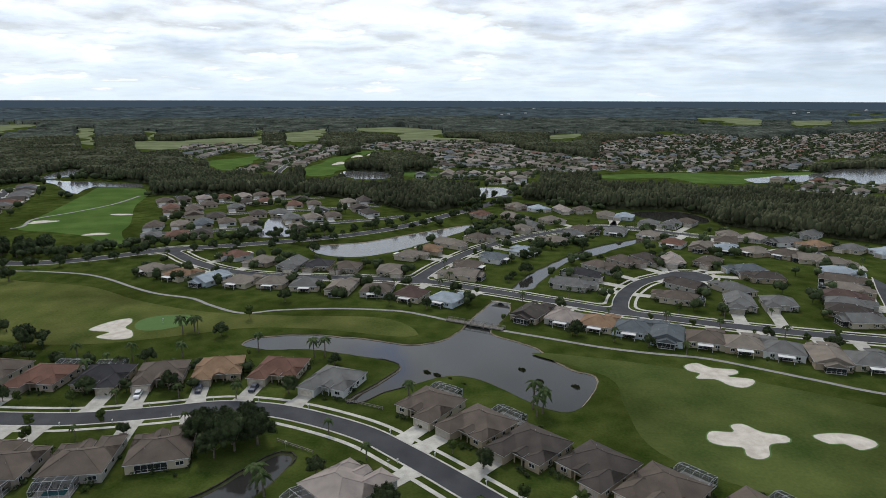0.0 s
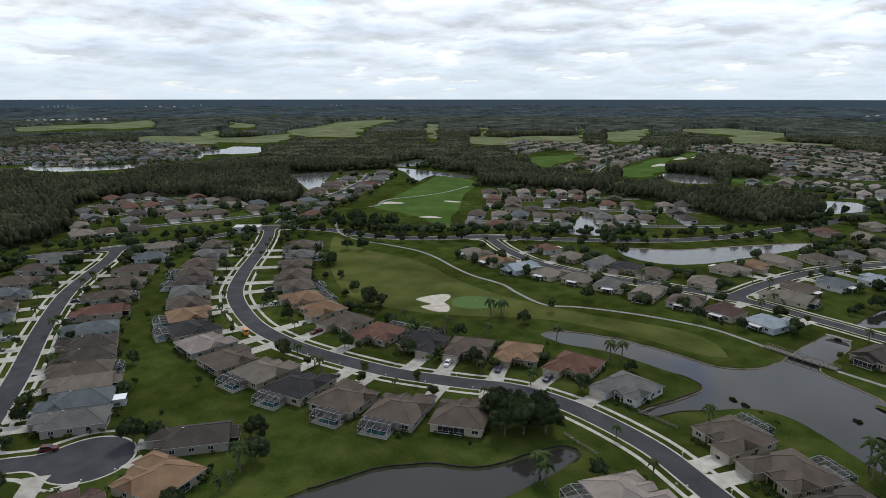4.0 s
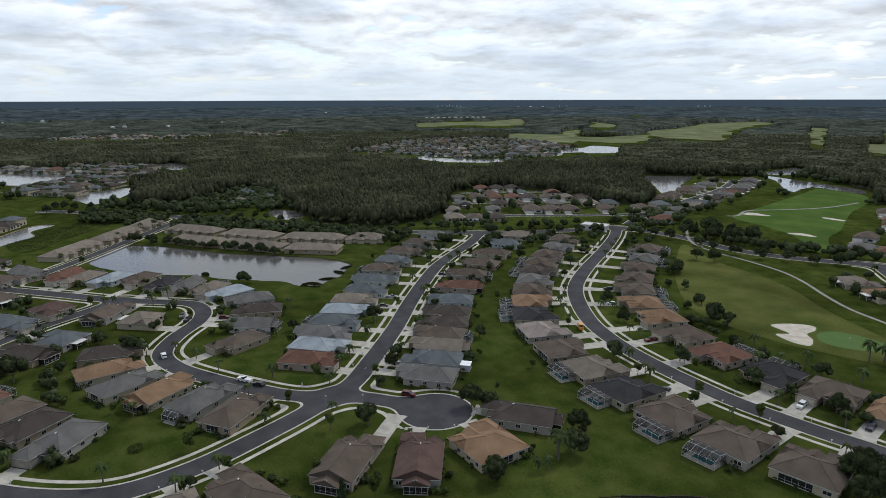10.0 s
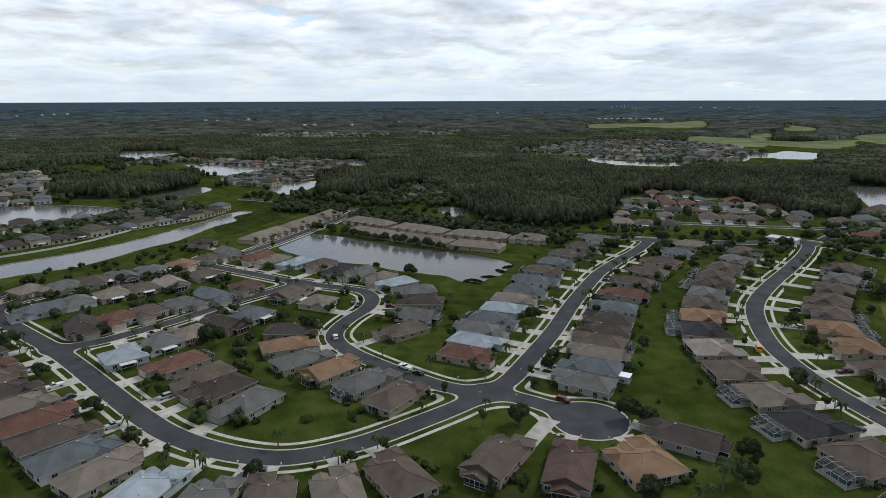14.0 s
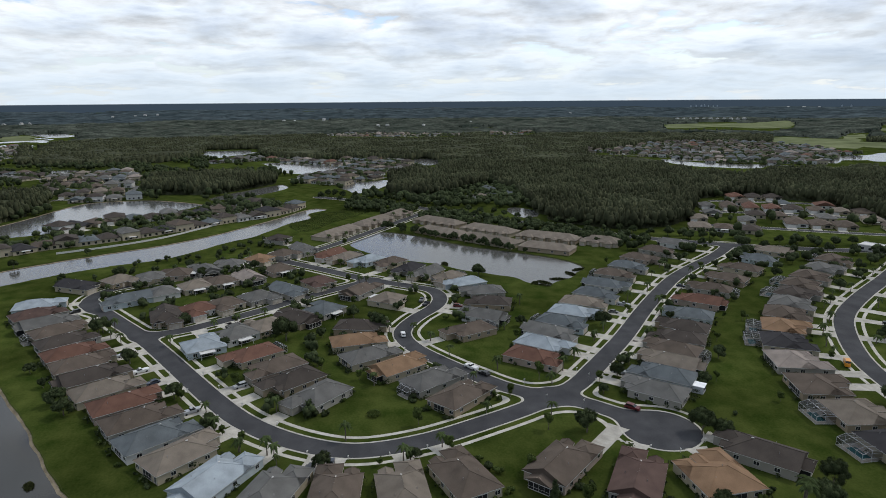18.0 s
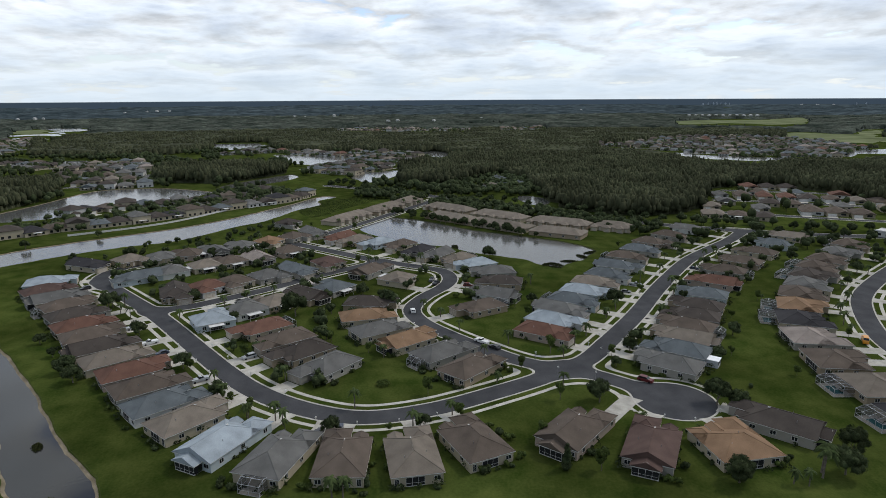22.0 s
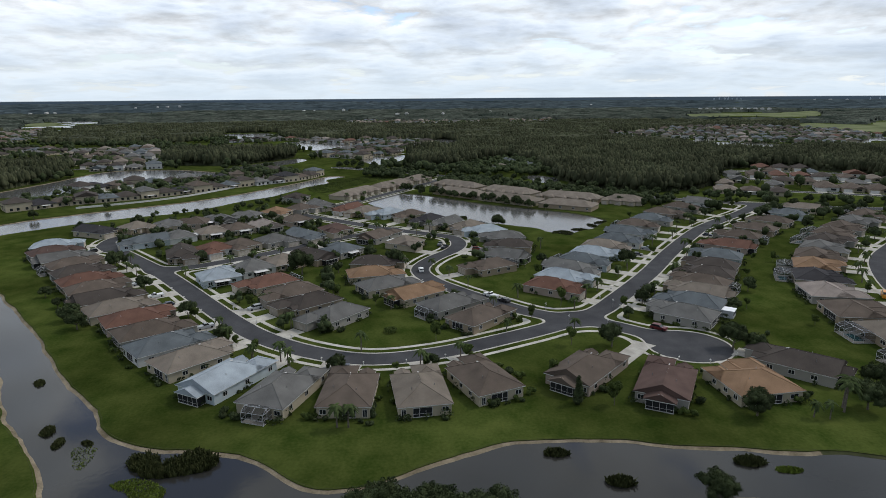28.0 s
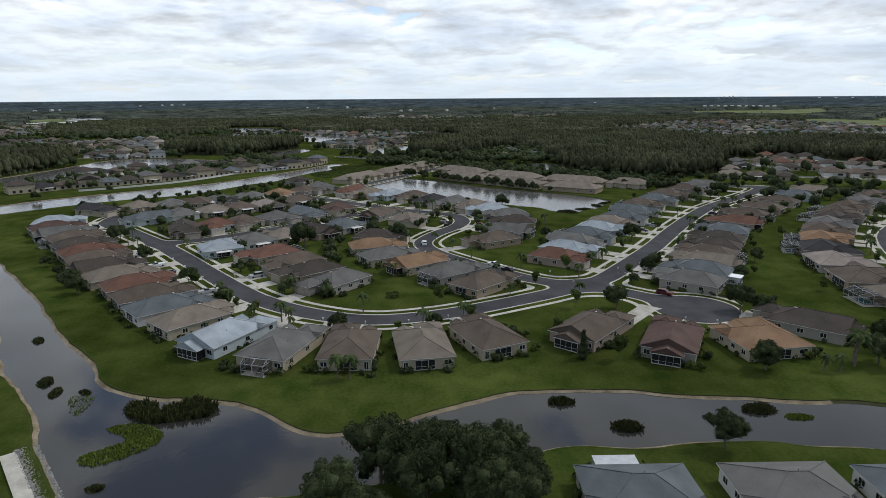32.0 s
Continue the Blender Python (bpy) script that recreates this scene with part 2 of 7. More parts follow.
SOLAR = material("solar_panel", (0.008, 0.010, 0.016), (0.016, 0.018, 0.028), 0.8, 0.25, 5, spec=0.5)
RUBBER = material("tyre_rubber", (0.012, 0.012, 0.012), (0.024, 0.024, 0.024), 3.0, 0.9, 5)
METAL = material("gray_metal", (0.22, 0.22, 0.22), (0.34, 0.34, 0.34), 2.0, 0.45, 5, metal=0.6)
MULCH = material("mulch", (0.045, 0.03, 0.02), (0.085, 0.06, 0.042), 0.8, 0.95, 8)
PAINT = {k: material("car_paint_" + k, tuple(0.9 * v for v in c), c, 1.0, 0.3, 5, spec=0.5) for k, c in dict(
    white=(0.66, 0.66, 0.65), black=(0.018, 0.018, 0.02), red=(0.10, 0.014, 0.014), silver=(0.34, 0.35, 0.36), blue=(0.018, 0.026, 0.05), gray=(0.10, 0.10, 0.105), orange=(0.62, 0.25, 0.02)).items()}

WATER = bpy.data.materials.new("pond_water")
WATER.use_nodes = True
n_, l_ = WATER.node_tree.nodes, WATER.node_tree.links
b_ = n_["Principled BSDF"]
b_.inputs["Base Color"].default_value = (0.024, 0.0235, 0.021, 1)
b_.inputs["Roughness"].default_value, b_.inputs["IOR"].default_value = 0.05, 1.33
g_, t_, u_ = n_.new("ShaderNodeNewGeometry"), n_.new("ShaderNodeTexNoise"), n_.new("ShaderNodeBump")
t_.inputs["Scale"].default_value, t_.inputs["Detail"].default_value = 0.9, 4
u_.inputs["Strength"].default_value, u_.inputs["Distance"].default_value = 0.12, 0.06
l_.new(g_.outputs["Position"], t_.inputs["Vector"]), l_.new(t_.outputs[0], u_.inputs["Height"]), l_.new(u_.outputs[0], b_.inputs["Normal"])

RIPPLED = WATER.copy()
RIPPLED.name = "rippled_water"
for n_ in RIPPLED.node_tree.nodes:
    if n_.type == "BSDF_PRINCIPLED":
        n_.inputs["Roughness"].default_value = 0.14
        n_.inputs["Base Color"].default_value = (0.085, 0.085, 0.08, 1)
    elif n_.type == "BUMP":
        n_.inputs["Strength"].default_value = 0.55


# ---- mesh helpers ----
def mesh(name, verts, faces, *mats, index=None, smooth=False):
    me = bpy.data.meshes.new(name)
    me.from_pydata([tuple(v) for v in verts], [], faces)
    for m in mats:
        me.materials.append(m)
    if index is not None:
        me.polygons.foreach_set("material_index", index)
    if smooth:
        me.polygons.foreach_set("use_smooth", [True] * len(me.polygons))
    me.update()
    return me


def big_mesh(name, verts, quads, mat):
    """A large mesh from numpy arrays of equal faces."""
    k = quads.shape[1]
    me = bpy.data.meshes.new(name)
    me.vertices.add(len(verts)), me.loops.add(quads.size), me.polygons.add(len(quads))
    me.vertices.foreach_set("co", np.ascontiguousarray(verts, np.float32).ravel())
    me.loops.foreach_set("vertex_index", np.ascontiguousarray(quads, np.int32).ravel())
    me.polygons.foreach_set("loop_start", np.arange(0, quads.size, k, dtype=np.int32))
    me.materials.append(mat)
    me.update(calc_edges=True)
    return me


class Shape:
    """Boxes, prisms and the like gathered into one mesh."""

    def __init__(self):
        self.v, self.f = [], []

    def add(self, verts, faces):
        k = len(self.v)
        self.v += [tuple(v) for v in verts]
        self.f += [tuple(i + k for i in f) for f in faces]
        return self

    def box(self, x0, x1, y0, y1, z0, z1):
        v = [(x, y, z) for z in (z0, z1) for x, y in ((x0, y0), (x1, y0), (x1, y1), (x0, y1))]
        return self.add(v, [(3, 2, 1, 0), (4, 5, 6, 7), (0, 1, 5, 4), (1, 2, 6, 5), (2, 3, 7, 6), (3, 0, 4, 7)])

    def bar(self, a, b, r):
        a, b = Vector(a), Vector(b)
        d = (b - a).normalized()
        s = d.cross(Vector((0, 0, 1)) if abs(d.z) < 0.9 else Vector((1, 0, 0))).normalized() * r
        u = d.cross(s)
        v = [p + q for p in (a, b) for q in (s + u, u - s, -s - u, s - u)]
        return self.add(v, [(0, 1, 2, 3), (7, 6, 5, 4), (0, 4, 5, 1), (1, 5, 6, 2), (2, 6, 7, 3), (3, 7, 4, 0)])

    def tube(self, points, radii, n=6):
        k = len(self.v)
        for p, r in zip(points, radii):
            self.v += [(p[0] + r * math.cos(a * math.tau / n), p[1] + r * math.sin(a * math.tau / n), p[2]) for a in range(n)]
        for i in range(len(points) - 1):
            self.f += [(k + i * n + a, k + i * n + (a + 1) % n, k + (i + 1) * n + (a + 1) % n, k + (i + 1) * n + a) for a in range(n)]
        self.f += [tuple(k + (len(points) - 1) * n + a for a in range(n))]
        return self

    def hip(self, x0, x1, y0, y1, z, rise, run_front=1.0, run_back=1.0, along="y", lip=0.16):
        """A hipped roof; a run of 0 at an end makes a gable there."""
        if along == "x":
            s = Shape().hip(y0, y1, -x1, -x0, z, rise, run_front, run_back, "y", lip)
            return self.add([(-q[1], q[0], q[2]) for q in s.v], s.f)
        h, xm = (x1 - x0) / 2, (x0 + x1) / 2
        r0, r1 = y0 + h * run_front, y1 - h * run_back
        if r0 > r1:
            r0 = r1 = (r0 + r1) / 2
        v = [(x0, y0, z), (x1, y0, z), (x1, y1, z), (x0, y1, z)]
        v += [(x, y, w + lip) for x, y, w in v] + [(xm, r0, z + lip + rise), (xm, r1, z + lip + rise)]
        return self.add(v, [(3, 2, 1, 0), (0, 1, 5, 4), (1, 2, 6, 5), (2, 3, 7, 6), (3, 0, 4, 7), (4, 5, 8), (5, 6, 9, 8), (6, 7, 9), (7, 4, 8, 9)])

    def mesh(self, name, *mats, **kw):
        return mesh(name, self.v, self.f, *mats, **kw)


def part(name, shape, mat, parent, label=""):
    """One mesh object under a thing or a part."""
    ob = new(name, shape if isinstance(shape, bpy.types.Mesh) else shape.mesh(name, mat))
    ob.parent = parent
    return tagged(ob, label=label)


def spline(points, step=3.0, closed=False):
    """A smooth line through the points, as an array of evenly spaced places."""
    p = np.array(points, float)
    n = len(p)
    out = []
    for i in range(n if closed else n - 1):
        q = [p[(i + k) % n] if closed else p[min(max(i + k, 0), n - 1)] for k in (-1, 0, 1, 2)]
        count = max(2, int(np.linalg.norm(q[2] - q[1]) / step))
        for t in np.arange(count) / count:
            out.append(0.5 * (2 * q[1] + (q[2] - q[0]) * t + (2 * q[0] - 5 * q[1] + 4 * q[2] - q[3]) * t**2 + (3 * q[1] - q[0] - 3 * q[2] + q[3]) * t**3))
    if not closed:
        out.append(p[-1])
    return np.array(out)


def inside(points, ring):
    """Which of the points lie within a closed ring."""
    x, y = np.asarray(points, float)[:, 0], np.asarray(points, float)[:, 1]
    hit = np.zeros(len(x), bool)
    for (ax, ay), (bx, by) in zip(ring, np.roll(ring, -1, 0)):
        if ay != by:
            hit ^= ((ay > y) != (by > y)) & (x < (bx - ax) * (y - ay) / (by - ay) + ax)
    return hit


# ---- the lie of the land: roads, ponds, ground ----
ROADS = {
    "crescent": (3.7, [(-299, -156), (-272, -131), (-243, -105), (-192, -65), (-174, -48), (-163, -31), (-159, -16), (-163, 2), (-172, 20), (-182, 37), (-190, 46)]),
    "canal": (3.5, [(-290, -149), (-300, -157), (-311, -160), (-325, -155), (-342, -133), (-360, -109), (-375, -89), (-392, -71), (-426, -49), (-484, -18), (-549, 16)]),
    "avenue": (3.7, [(-186, 43), (-195, 54), (-208, 64), (-238, 85), (-270, 105), (-297, 123), (-322, 141), (-343, 160), (-371, 188), (-395, 208)]),
    "bend": (3.6, [(-188, 44), (-195, 32), (-205, 22), (-219, 10), (-235, -1), (-250, -5), (-266, 0), (-283, 10), (-297, 13), (-310, 9), (-319, -4), (-327, -17), (-336, -30), (-354, -51), (-373, -74), (-380, -83)]),
    "middle": (3.5, [(-253, -113), (-258, -100), (-265, -91), (-281, -73), (-303, -53), (-320, -34), (-331, -22)]),
    "court": (3.7, [(-188, 45), (-183, 54), (-175, 63), (-168, 71)]),
    "drive": (3.8, [(-370, 311), (-345, 288), (-315, 255), (-286, 221), (-261, 195), (-240, 180), (-211, 166), (-185, 160), (-163, 159), (-145, 160), (-129, 162), (-108, 168), (-90, 174), (-73, 174), (-57, 170), (-40, 163), (-27, 154), (-14, 144), (3, 130), (29, 107)]),
    "boulevard": (5.0, [(-637, -94), (-592, -26), (-547, 24), (-487, 87), (-428, 154), (-397, 210), (-378, 264), (-368, 311), (-325, 329), (-284, 331), (-252, 345), (-218, 374), (-177, 393), (-119, 427), (-81, 466), (-51, 520), (-26, 564), (-2, 631)]),
    "links": (3.6, [(-218, 374), (-205, 363), (-188, 348), (-161, 331), (-131, 323), (-92, 323), (-47, 322), (-11, 309), (17, 297), (50, 283), (75, 275), (104, 267), (154, 258), (205, 254)]),
    "rise": (3.5, [(-49, 321), (-45, 338), (-37, 362), (-19, 401), (2, 429), (23, 451), (51, 474), (73, 485), (104, 474), (139, 455), (182, 439), (193, 421), (208, 409), (213, 393), (206, 365), (192, 331), (181, 303), (171, 279)]),
    "loop": (3.5, [(52, 283), (55, 300), (62, 318), (74, 336), (96, 353), (100, 348)]),
}
LINES = {k: spline(p, 3.0) for k, (_, p) in ROADS.items()}
BULB = ((-165, 72), 11.5)

PONDS = {
    "golf_lake": [(-105, 225), (-99, 235), (-78, 239), (-56, 237), (-39, 233), (-27, 238), (-20, 250), (-17, 261), (-10, 284), (-6, 293), (1, 289), (1, 276), (-3, 262), (-6, 249), (10, 237), (16, 227), (24, 216), (32, 211), (29, 196), (22, 184), (14, 184), (3, 193), (-9, 203), (-19, 205), (-30, 198), (-38, 191), (-47, 181), (-51, 182), (-45, 194), (-38, 210), (-44, 216), (-57, 219), (-76, 223), (-93, 221)],
    "mid_pond": [(-419, -43), (-440, -35), (-459, -23), (-446, 1), (-411, 34), (-387, 68), (-368, 90), (-350, 99), (-337, 92), (-327, 86), (-320, 76), (-311, 70), (-321, 60), (-329, 56), (-338, 43), (-348, 28), (-363, 13), (-374, -7), (-392, -27)],
    "canal": [(-281, -276), (-323, -260), (-365, -238), (-387, -217), (-407, -194), (-430, -167), (-466, -140), (-526, -109), (-554, -98), (-568, -87), (-560, -76), (-541, -88), (-519, -84), (-496, -98), (-480, -103), (-449, -114), (-431, -128), (-390, -151), (-373, -178), (-354, -201), (-332, -220), (-302, -238), (-274, -250)],
    "west_lake": [(-464, -330), (-498, -328), (-542, -322), (-611, -316), (-630, -290), (-630, -248), (-604, -200), (-592, -197), (-555, -216), (-529, -242), (-499, -260), (-472, -273), (-455, -307)],
    "front_pond": [(-271, -205), (-230, -164), (-199, -135), (-176, -115), (-164, -105), (-149, -93), (-135, -79), (-124, -71), (-118, -63), (-115, -50), (-113, -39), (-108, -31), (-102, -24), (-101, -17), (-104, -8), (-111, 3), (-116, 14), (-117, 23), (-116, 39), (-113, 55), (-111, 71), (-110, 84), (-105, 98), (-100, 109), (-94, 117), (-87, 123), (-78, 127), (-71, 135), (-66, 145), (-61, 151), (-56, 149), (-57, 139), (-60, 131), (-64, 120), (-72, 106), (-83, 92), (-92, 78), (-95, 61), (-96, 47), (-95, 33), (-95, 20), (-88, 4), (-82, -29), (-78, -52), (-84, -58), (-90, -63), (-98, -70), (-109, -77), (-132, -98), (-176, -131), (-246, -204)],
    "links_pond": [(-130, 395), (-99, 411), (-70, 442), (-39, 474), (-27, 480), (-28, 465), (-50, 424), (-72, 387), (-92, 370), (-116, 373)],
    "creek": [(2, 312), (9, 336), (19, 357), (35, 384), (49, 406), (68, 426), (82, 438), (99, 452), (122, 458), (120, 447), (97, 438), (74, 415), (56, 393), (38, 375), (28, 355), (18, 329), (13, 315)],
    "back_lake": [(-640, -202), (-678, -188), (-734, -157), (-738, -148), (-709, -138), (-665, -154), (-626, -189)],
    "north_pond": [(-8, 556), (15, 590), (33, 577), (21, 546)],
    "woods_pond": [(102, 550), (140, 563), (159, 543), (159, 514), (135, 503), (116, 518)],
}
WATER_Z = -0.45


def shoreline(points):
    """A closed shore with small coves and points along it."""
    p = spline(points, 2.2, True)
    t = np.roll(p, -1, 0) - np.roll(p, 1, 0)
    n = np.c_[-t[:, 1], t[:, 0]] / (np.linalg.norm(t, axis=1, keepdims=True) + 1e-9)
    w = np.array([0.75 * noise.noise((a * 0.11, b * 0.11, 2.0)) + 0.35 * noise.noise((a * 0.32, b * 0.32, 5.0)) for a, b in p])
    return p + n * w[:, None]


SHORES = {k: shoreline(p) for k, p in PONDS.items()}


def rise_of(r):
    """The land far off climbs gently to the horizon."""
    return 25.0 * np.clip((np.asarray(r, float) - 2200) / 2750, 0, 1) ** 2


def make_ground():
    from mathutils.geometry import delaunay_2d_cdt
    pts, edges = [], []

    def ring(p):
        k = len(pts)
        pts.extend(Vector((float(a), float(b))) for a, b in p)
        edges.extend((k + i, k + (i + 1) % len(p)) for i in range(len(p)))

    count, r0 = 240, 900.0
    ang = np.arange(count) * math.tau / count
    ring(np.c_[np.cos(ang), np.sin(ang)] * r0)
    for p in SHORES.values():
        ring(p)
    gx, gy = np.meshgrid(np.arange(-850, 851, 60), np.arange(-850, 851, 60))
    grid = np.c_[gx.ravel(), gy.ravel()].astype(float)
    grid = grid[np.hypot(*grid.T) < 860]
    pts.extend(Vector(q) for q in grid.tolist())
    v, _, f, *_ = delaunay_2d_cdt(pts, edges, [], 0, 1e-4)
    v = np.array([(q.x, q.y) for q in v])
    tri = np.array([t for t in f if len(t) == 3])
    mid = v[tri].mean(1)
    wet = np.zeros(len(tri), bool)
    for p in SHORES.values():
        wet |= inside(mid, p)
    tri = tri[~wet]
    verts = np.c_[v, np.zeros(len(v))]
    radii = np.r_[np.geomspace(r0, 2200, 8)[1:], np.linspace(2200, 4985, 16)[1:]]
    order = [int(np.argmin(np.hypot(v[:, 0] - r0 * math.cos(a), v[:, 1] - r0 * math.sin(a)))) for a in ang]
    faces, last = tri.tolist(), order
    for r in radii:
        k = len(verts)
        verts = np.r_[verts, np.c_[np.cos(ang) * r, np.sin(ang) * r, np.full(count, float(rise_of(r)))]]
        cur = list(range(k, k + count))
        faces += [(last[i], cur[i], cur[(i + 1) % count], last[(i + 1) % count]) for i in range(count)]
        last = cur
    tagged(new("ground", mesh("ground", verts, faces, GRASS)), "flat mown green lawn land reaching to the horizon", "ground", kind="structure")


make_ground()


def sheet(name, outline, z, mat, label, category, kind="structure", thick=0.0):
    """A flat sheet with a smooth outline."""
    bm = bmesh.new()
    vs = [bm.verts.new((float(a), float(b), z)) for a, b in outline]
    es = [bm.edges.new((vs[i], vs[(i + 1) % len(vs)])) for i in range(len(vs))]
    bmesh.ops.triangle_fill(bm, use_beauty=True, use_dissolve=False, edges=es, normal=(0, 0, 1))
    for f in bm.faces:
        if f.normal.z < 0:
            f.normal_flip()
    me = bpy.data.meshes.new(name)
    bm.to_mesh(me)
    bm.free()
    me.materials.append(mat)
    return tagged(new(name, me), label, category, kind=kind)


def normals(p):
    t = np.roll(p, -1, 0) - np.roll(p, 1, 0)
    t /= np.linalg.norm(t, axis=1, keepdims=True) + 1e-9
    n = np.c_[-t[:, 1], t[:, 0]]
    area = (p[:, 0] * np.roll(p[:, 1], -1) - p[:, 1] * np.roll(p[:, 0], -1)).sum()
    return n if area > 0 else -n


SANDY = {"front_pond": 1.15, "golf_lake": 0.35, "canal": 1.2, "links_pond": 1.6, "west_lake": 1.2}
for key, shore in SHORES.items():
    sheet("water", shore, WATER_Z, RIPPLED if key in ("west_lake", "back_lake", "canal", "links_pond", "mid_pond") else WATER, "still dark pond water mirroring the cloudy sky", "water")
    n, wob = normals(shore), np.array([0.6 + 0.8 * abs(noise.noise((a * 0.06, b * 0.06, 1.0))) * 2 for a, b in shore])[:, None]
    w = SANDY.get(key, 1.0)
    out_, in_ = shore - n * (0.25 + w * wob * 0.12), shore + n * (0.45 + 0.42 * w * wob)
    k = len(shore)
    rim = np.r_[np.c_[out_, np.full(k, 0.03)], np.c_[shore, np.full(k, -0.16)], np.c_[in_, np.full(k, WATER_Z - 0.03)]]
    q = [(a * k + i, a * k + (i + 1) % k, (a + 1) * k + (i + 1) % k, (a + 1) * k + i) for a in (0, 1) for i in range(k)]
    # the outer ring is coloured dark in place of a modelled undercut
    tagged(new("bank", mesh("bank", rim, q, BANK if key in SANDY else MUD, MUD, index=[int(p[0] < k or (key == "front_pond" and rim[p[0]][1] > 74)) for p in q])), "sloping sandy bank along the pond" if key in SANDY else "dark grassy bank along the pond", "bank", kind="structure")


# ---- streets: the distance to every kerb, on a grid ----
X0, Y0, NX, NY = -660, -330, 860, 1000
GX, GY = np.meshgrid(X0 + np.arange(NX), Y0 + np.arange(NY), indexing="ij")


def distance(line, reach=16):
    d = np.full((NX, NY), 99.0)
    for a, b in zip(line[:-1], line[1:]):
        i0, i1 = int(max(min(a[0], b[0]) - reach - X0, 0)), int(min(max(a[0], b[0]) + reach - X0, NX))
        j0, j1 = int(max(min(a[1], b[1]) - reach - Y0, 0)), int(min(max(a[1], b[1]) + reach - Y0, NY))
        if i0 >= i1 or j0 >= j1:
            continue
        px, py = GX[i0:i1, j0:j1] - a[0], GY[i0:i1, j0:j1] - a[1]
        u, v = b - a
        t = np.clip((px * u + py * v) / (u * u + v * v + 1e-9), 0, 1)
        d[i0:i1, j0:j1] = np.minimum(d[i0:i1, j0:j1], np.hypot(px - t * u, py - t * v))
    return d


def blend(a, b, k):
    h = np.clip(0.5 + 0.5 * (b - a) / k, 0, 1)
    return b + (a - b) * h - k * h * (1 - h)


KERB = np.full((NX, NY), 99.0)
for key, line in LINES.items():
    KERB = blend(KERB, distance(line) - ROADS[key][0], 5.0)
KERB = blend(KERB, np.hypot(GX - 101, GY - 348) - 10.5, 5.0)
KERB = blend(KERB, np.hypot(GX - BULB[0][0], GY - BULB[0][1]) - BULB[1], 5.0)


def kerb_distance(x, y):
    i, j = min(max(int(x - X0), 0), NX - 2), min(max(int(y - Y0), 0), NY - 2)
    u, v = x - X0 - i, y - Y0 - j
    return (KERB[i, j] * (1 - u) + KERB[i + 1, j] * u) * (1 - v) + (KERB[i, j + 1] * (1 - u) + KERB[i + 1, j + 1] * u) * v


def band(field, lo, hi, z, where=None):
    """The area in which the field lies between lo and hi, as vertices and faces."""
    verts, faces = [], []
    c = np.stack([field[:-1, :-1], field[1:, :-1], field[1:, 1:], field[:-1, 1:]], -1)
    ok = (c.min(-1) < hi) & (c.max(-1) > lo)
    if where is not None:
        ok &= where[:-1, :-1]
    for i, j in zip(*np.nonzero(ok)):
        poly = [(X0 + i + a, Y0 + j + b, c[i, j, k]) for k, (a, b) in enumerate(((0, 0), (1, 0), (1, 1), (0, 1)))]
        for keep, lim in ((1, lo), (-1, hi)):
            new_poly = []
            for p, q in zip(poly, poly[1:] + poly[:1]):
                dp, dq = keep * (p[2] - lim), keep * (q[2] - lim)
                if dp >= 0:
                    new_poly.append(p)
                if (dp >= 0) != (dq >= 0):
                    t = dp / (dp - dq)
                    new_poly.append(tuple(p[m] + t * (q[m] - p[m]) for m in range(3)))
            poly = new_poly
            if not poly:
                break
        if len(poly) > 2:
            k = len(verts)
            verts += [(a, b, z) for a, b, _ in poly]
            faces.append(tuple(range(k, k + len(poly))))
    return verts, faces


def raised(name, field, lo, hi, z, mat, label, category, where=None):
    """A band with an upright step at both of its rims."""
    v, f = band(field, lo, hi, z, where)
    if z > 0.05:
        count = {}
        key = lambda p: (round(p[0], 2), round(p[1], 2))
        for face in f:
            for a, b in zip(face, face[1:] + face[:1]):
                k = frozenset((key(v[a]), key(v[b])))
                count.setdefault(k, []).append((a, b))
        for k, e in count.items():
            if len(e) == 1 and len(k) == 2:
                a, b = e[0]
                m = len(v)
                v += [(v[a][0], v[a][1], 0.0), (v[b][0], v[b][1], 0.0)]
                f.append((b, a, m, m + 1))
    return tagged(new(name, mesh(name, v, f, mat)), label, category, kind="structure")


NEAR = (GX > -640) & (GY < 540)
raised("road", KERB, -99, 0.0, 0.02, ASPHALT, "dark grey asphalt street with faint tyre marks", "road")
raised("kerb", KERB, 0.0, 0.55, 0.08, CONCRETE, "low pale concrete kerb along the street", "kerb", NEAR)
WALKED = NEAR & (np.minimum.reduce([distance(LINES[k]) for k in ("crescent", "avenue", "bend", "middle", "drive", "court", "canal", "links", "rise", "loop")]) < 15)
raised("pavement", KERB, 2.6, 3.9, 0.06, CONCRETE, "narrow pale concrete pavement beside the street", "pavement", WALKED)


def ribbon(name, line, width, z, mat, label, category):
    t = np.gradient(line, axis=0)
    t /= np.linalg.norm(t, axis=1, keepdims=True)
    n = np.c_[-t[:, 1], t[:, 0]] * width / 2
    k = len(line)
    v = np.r_[np.c_[line - n, np.full(k, z)], np.c_[line + n, np.full(k, z)]]
    return tagged(new(name, mesh(name, v, [(i, i + 1, k + i + 1, k + i) for i in range(k - 1)], mat)), label, category, kind="structure")


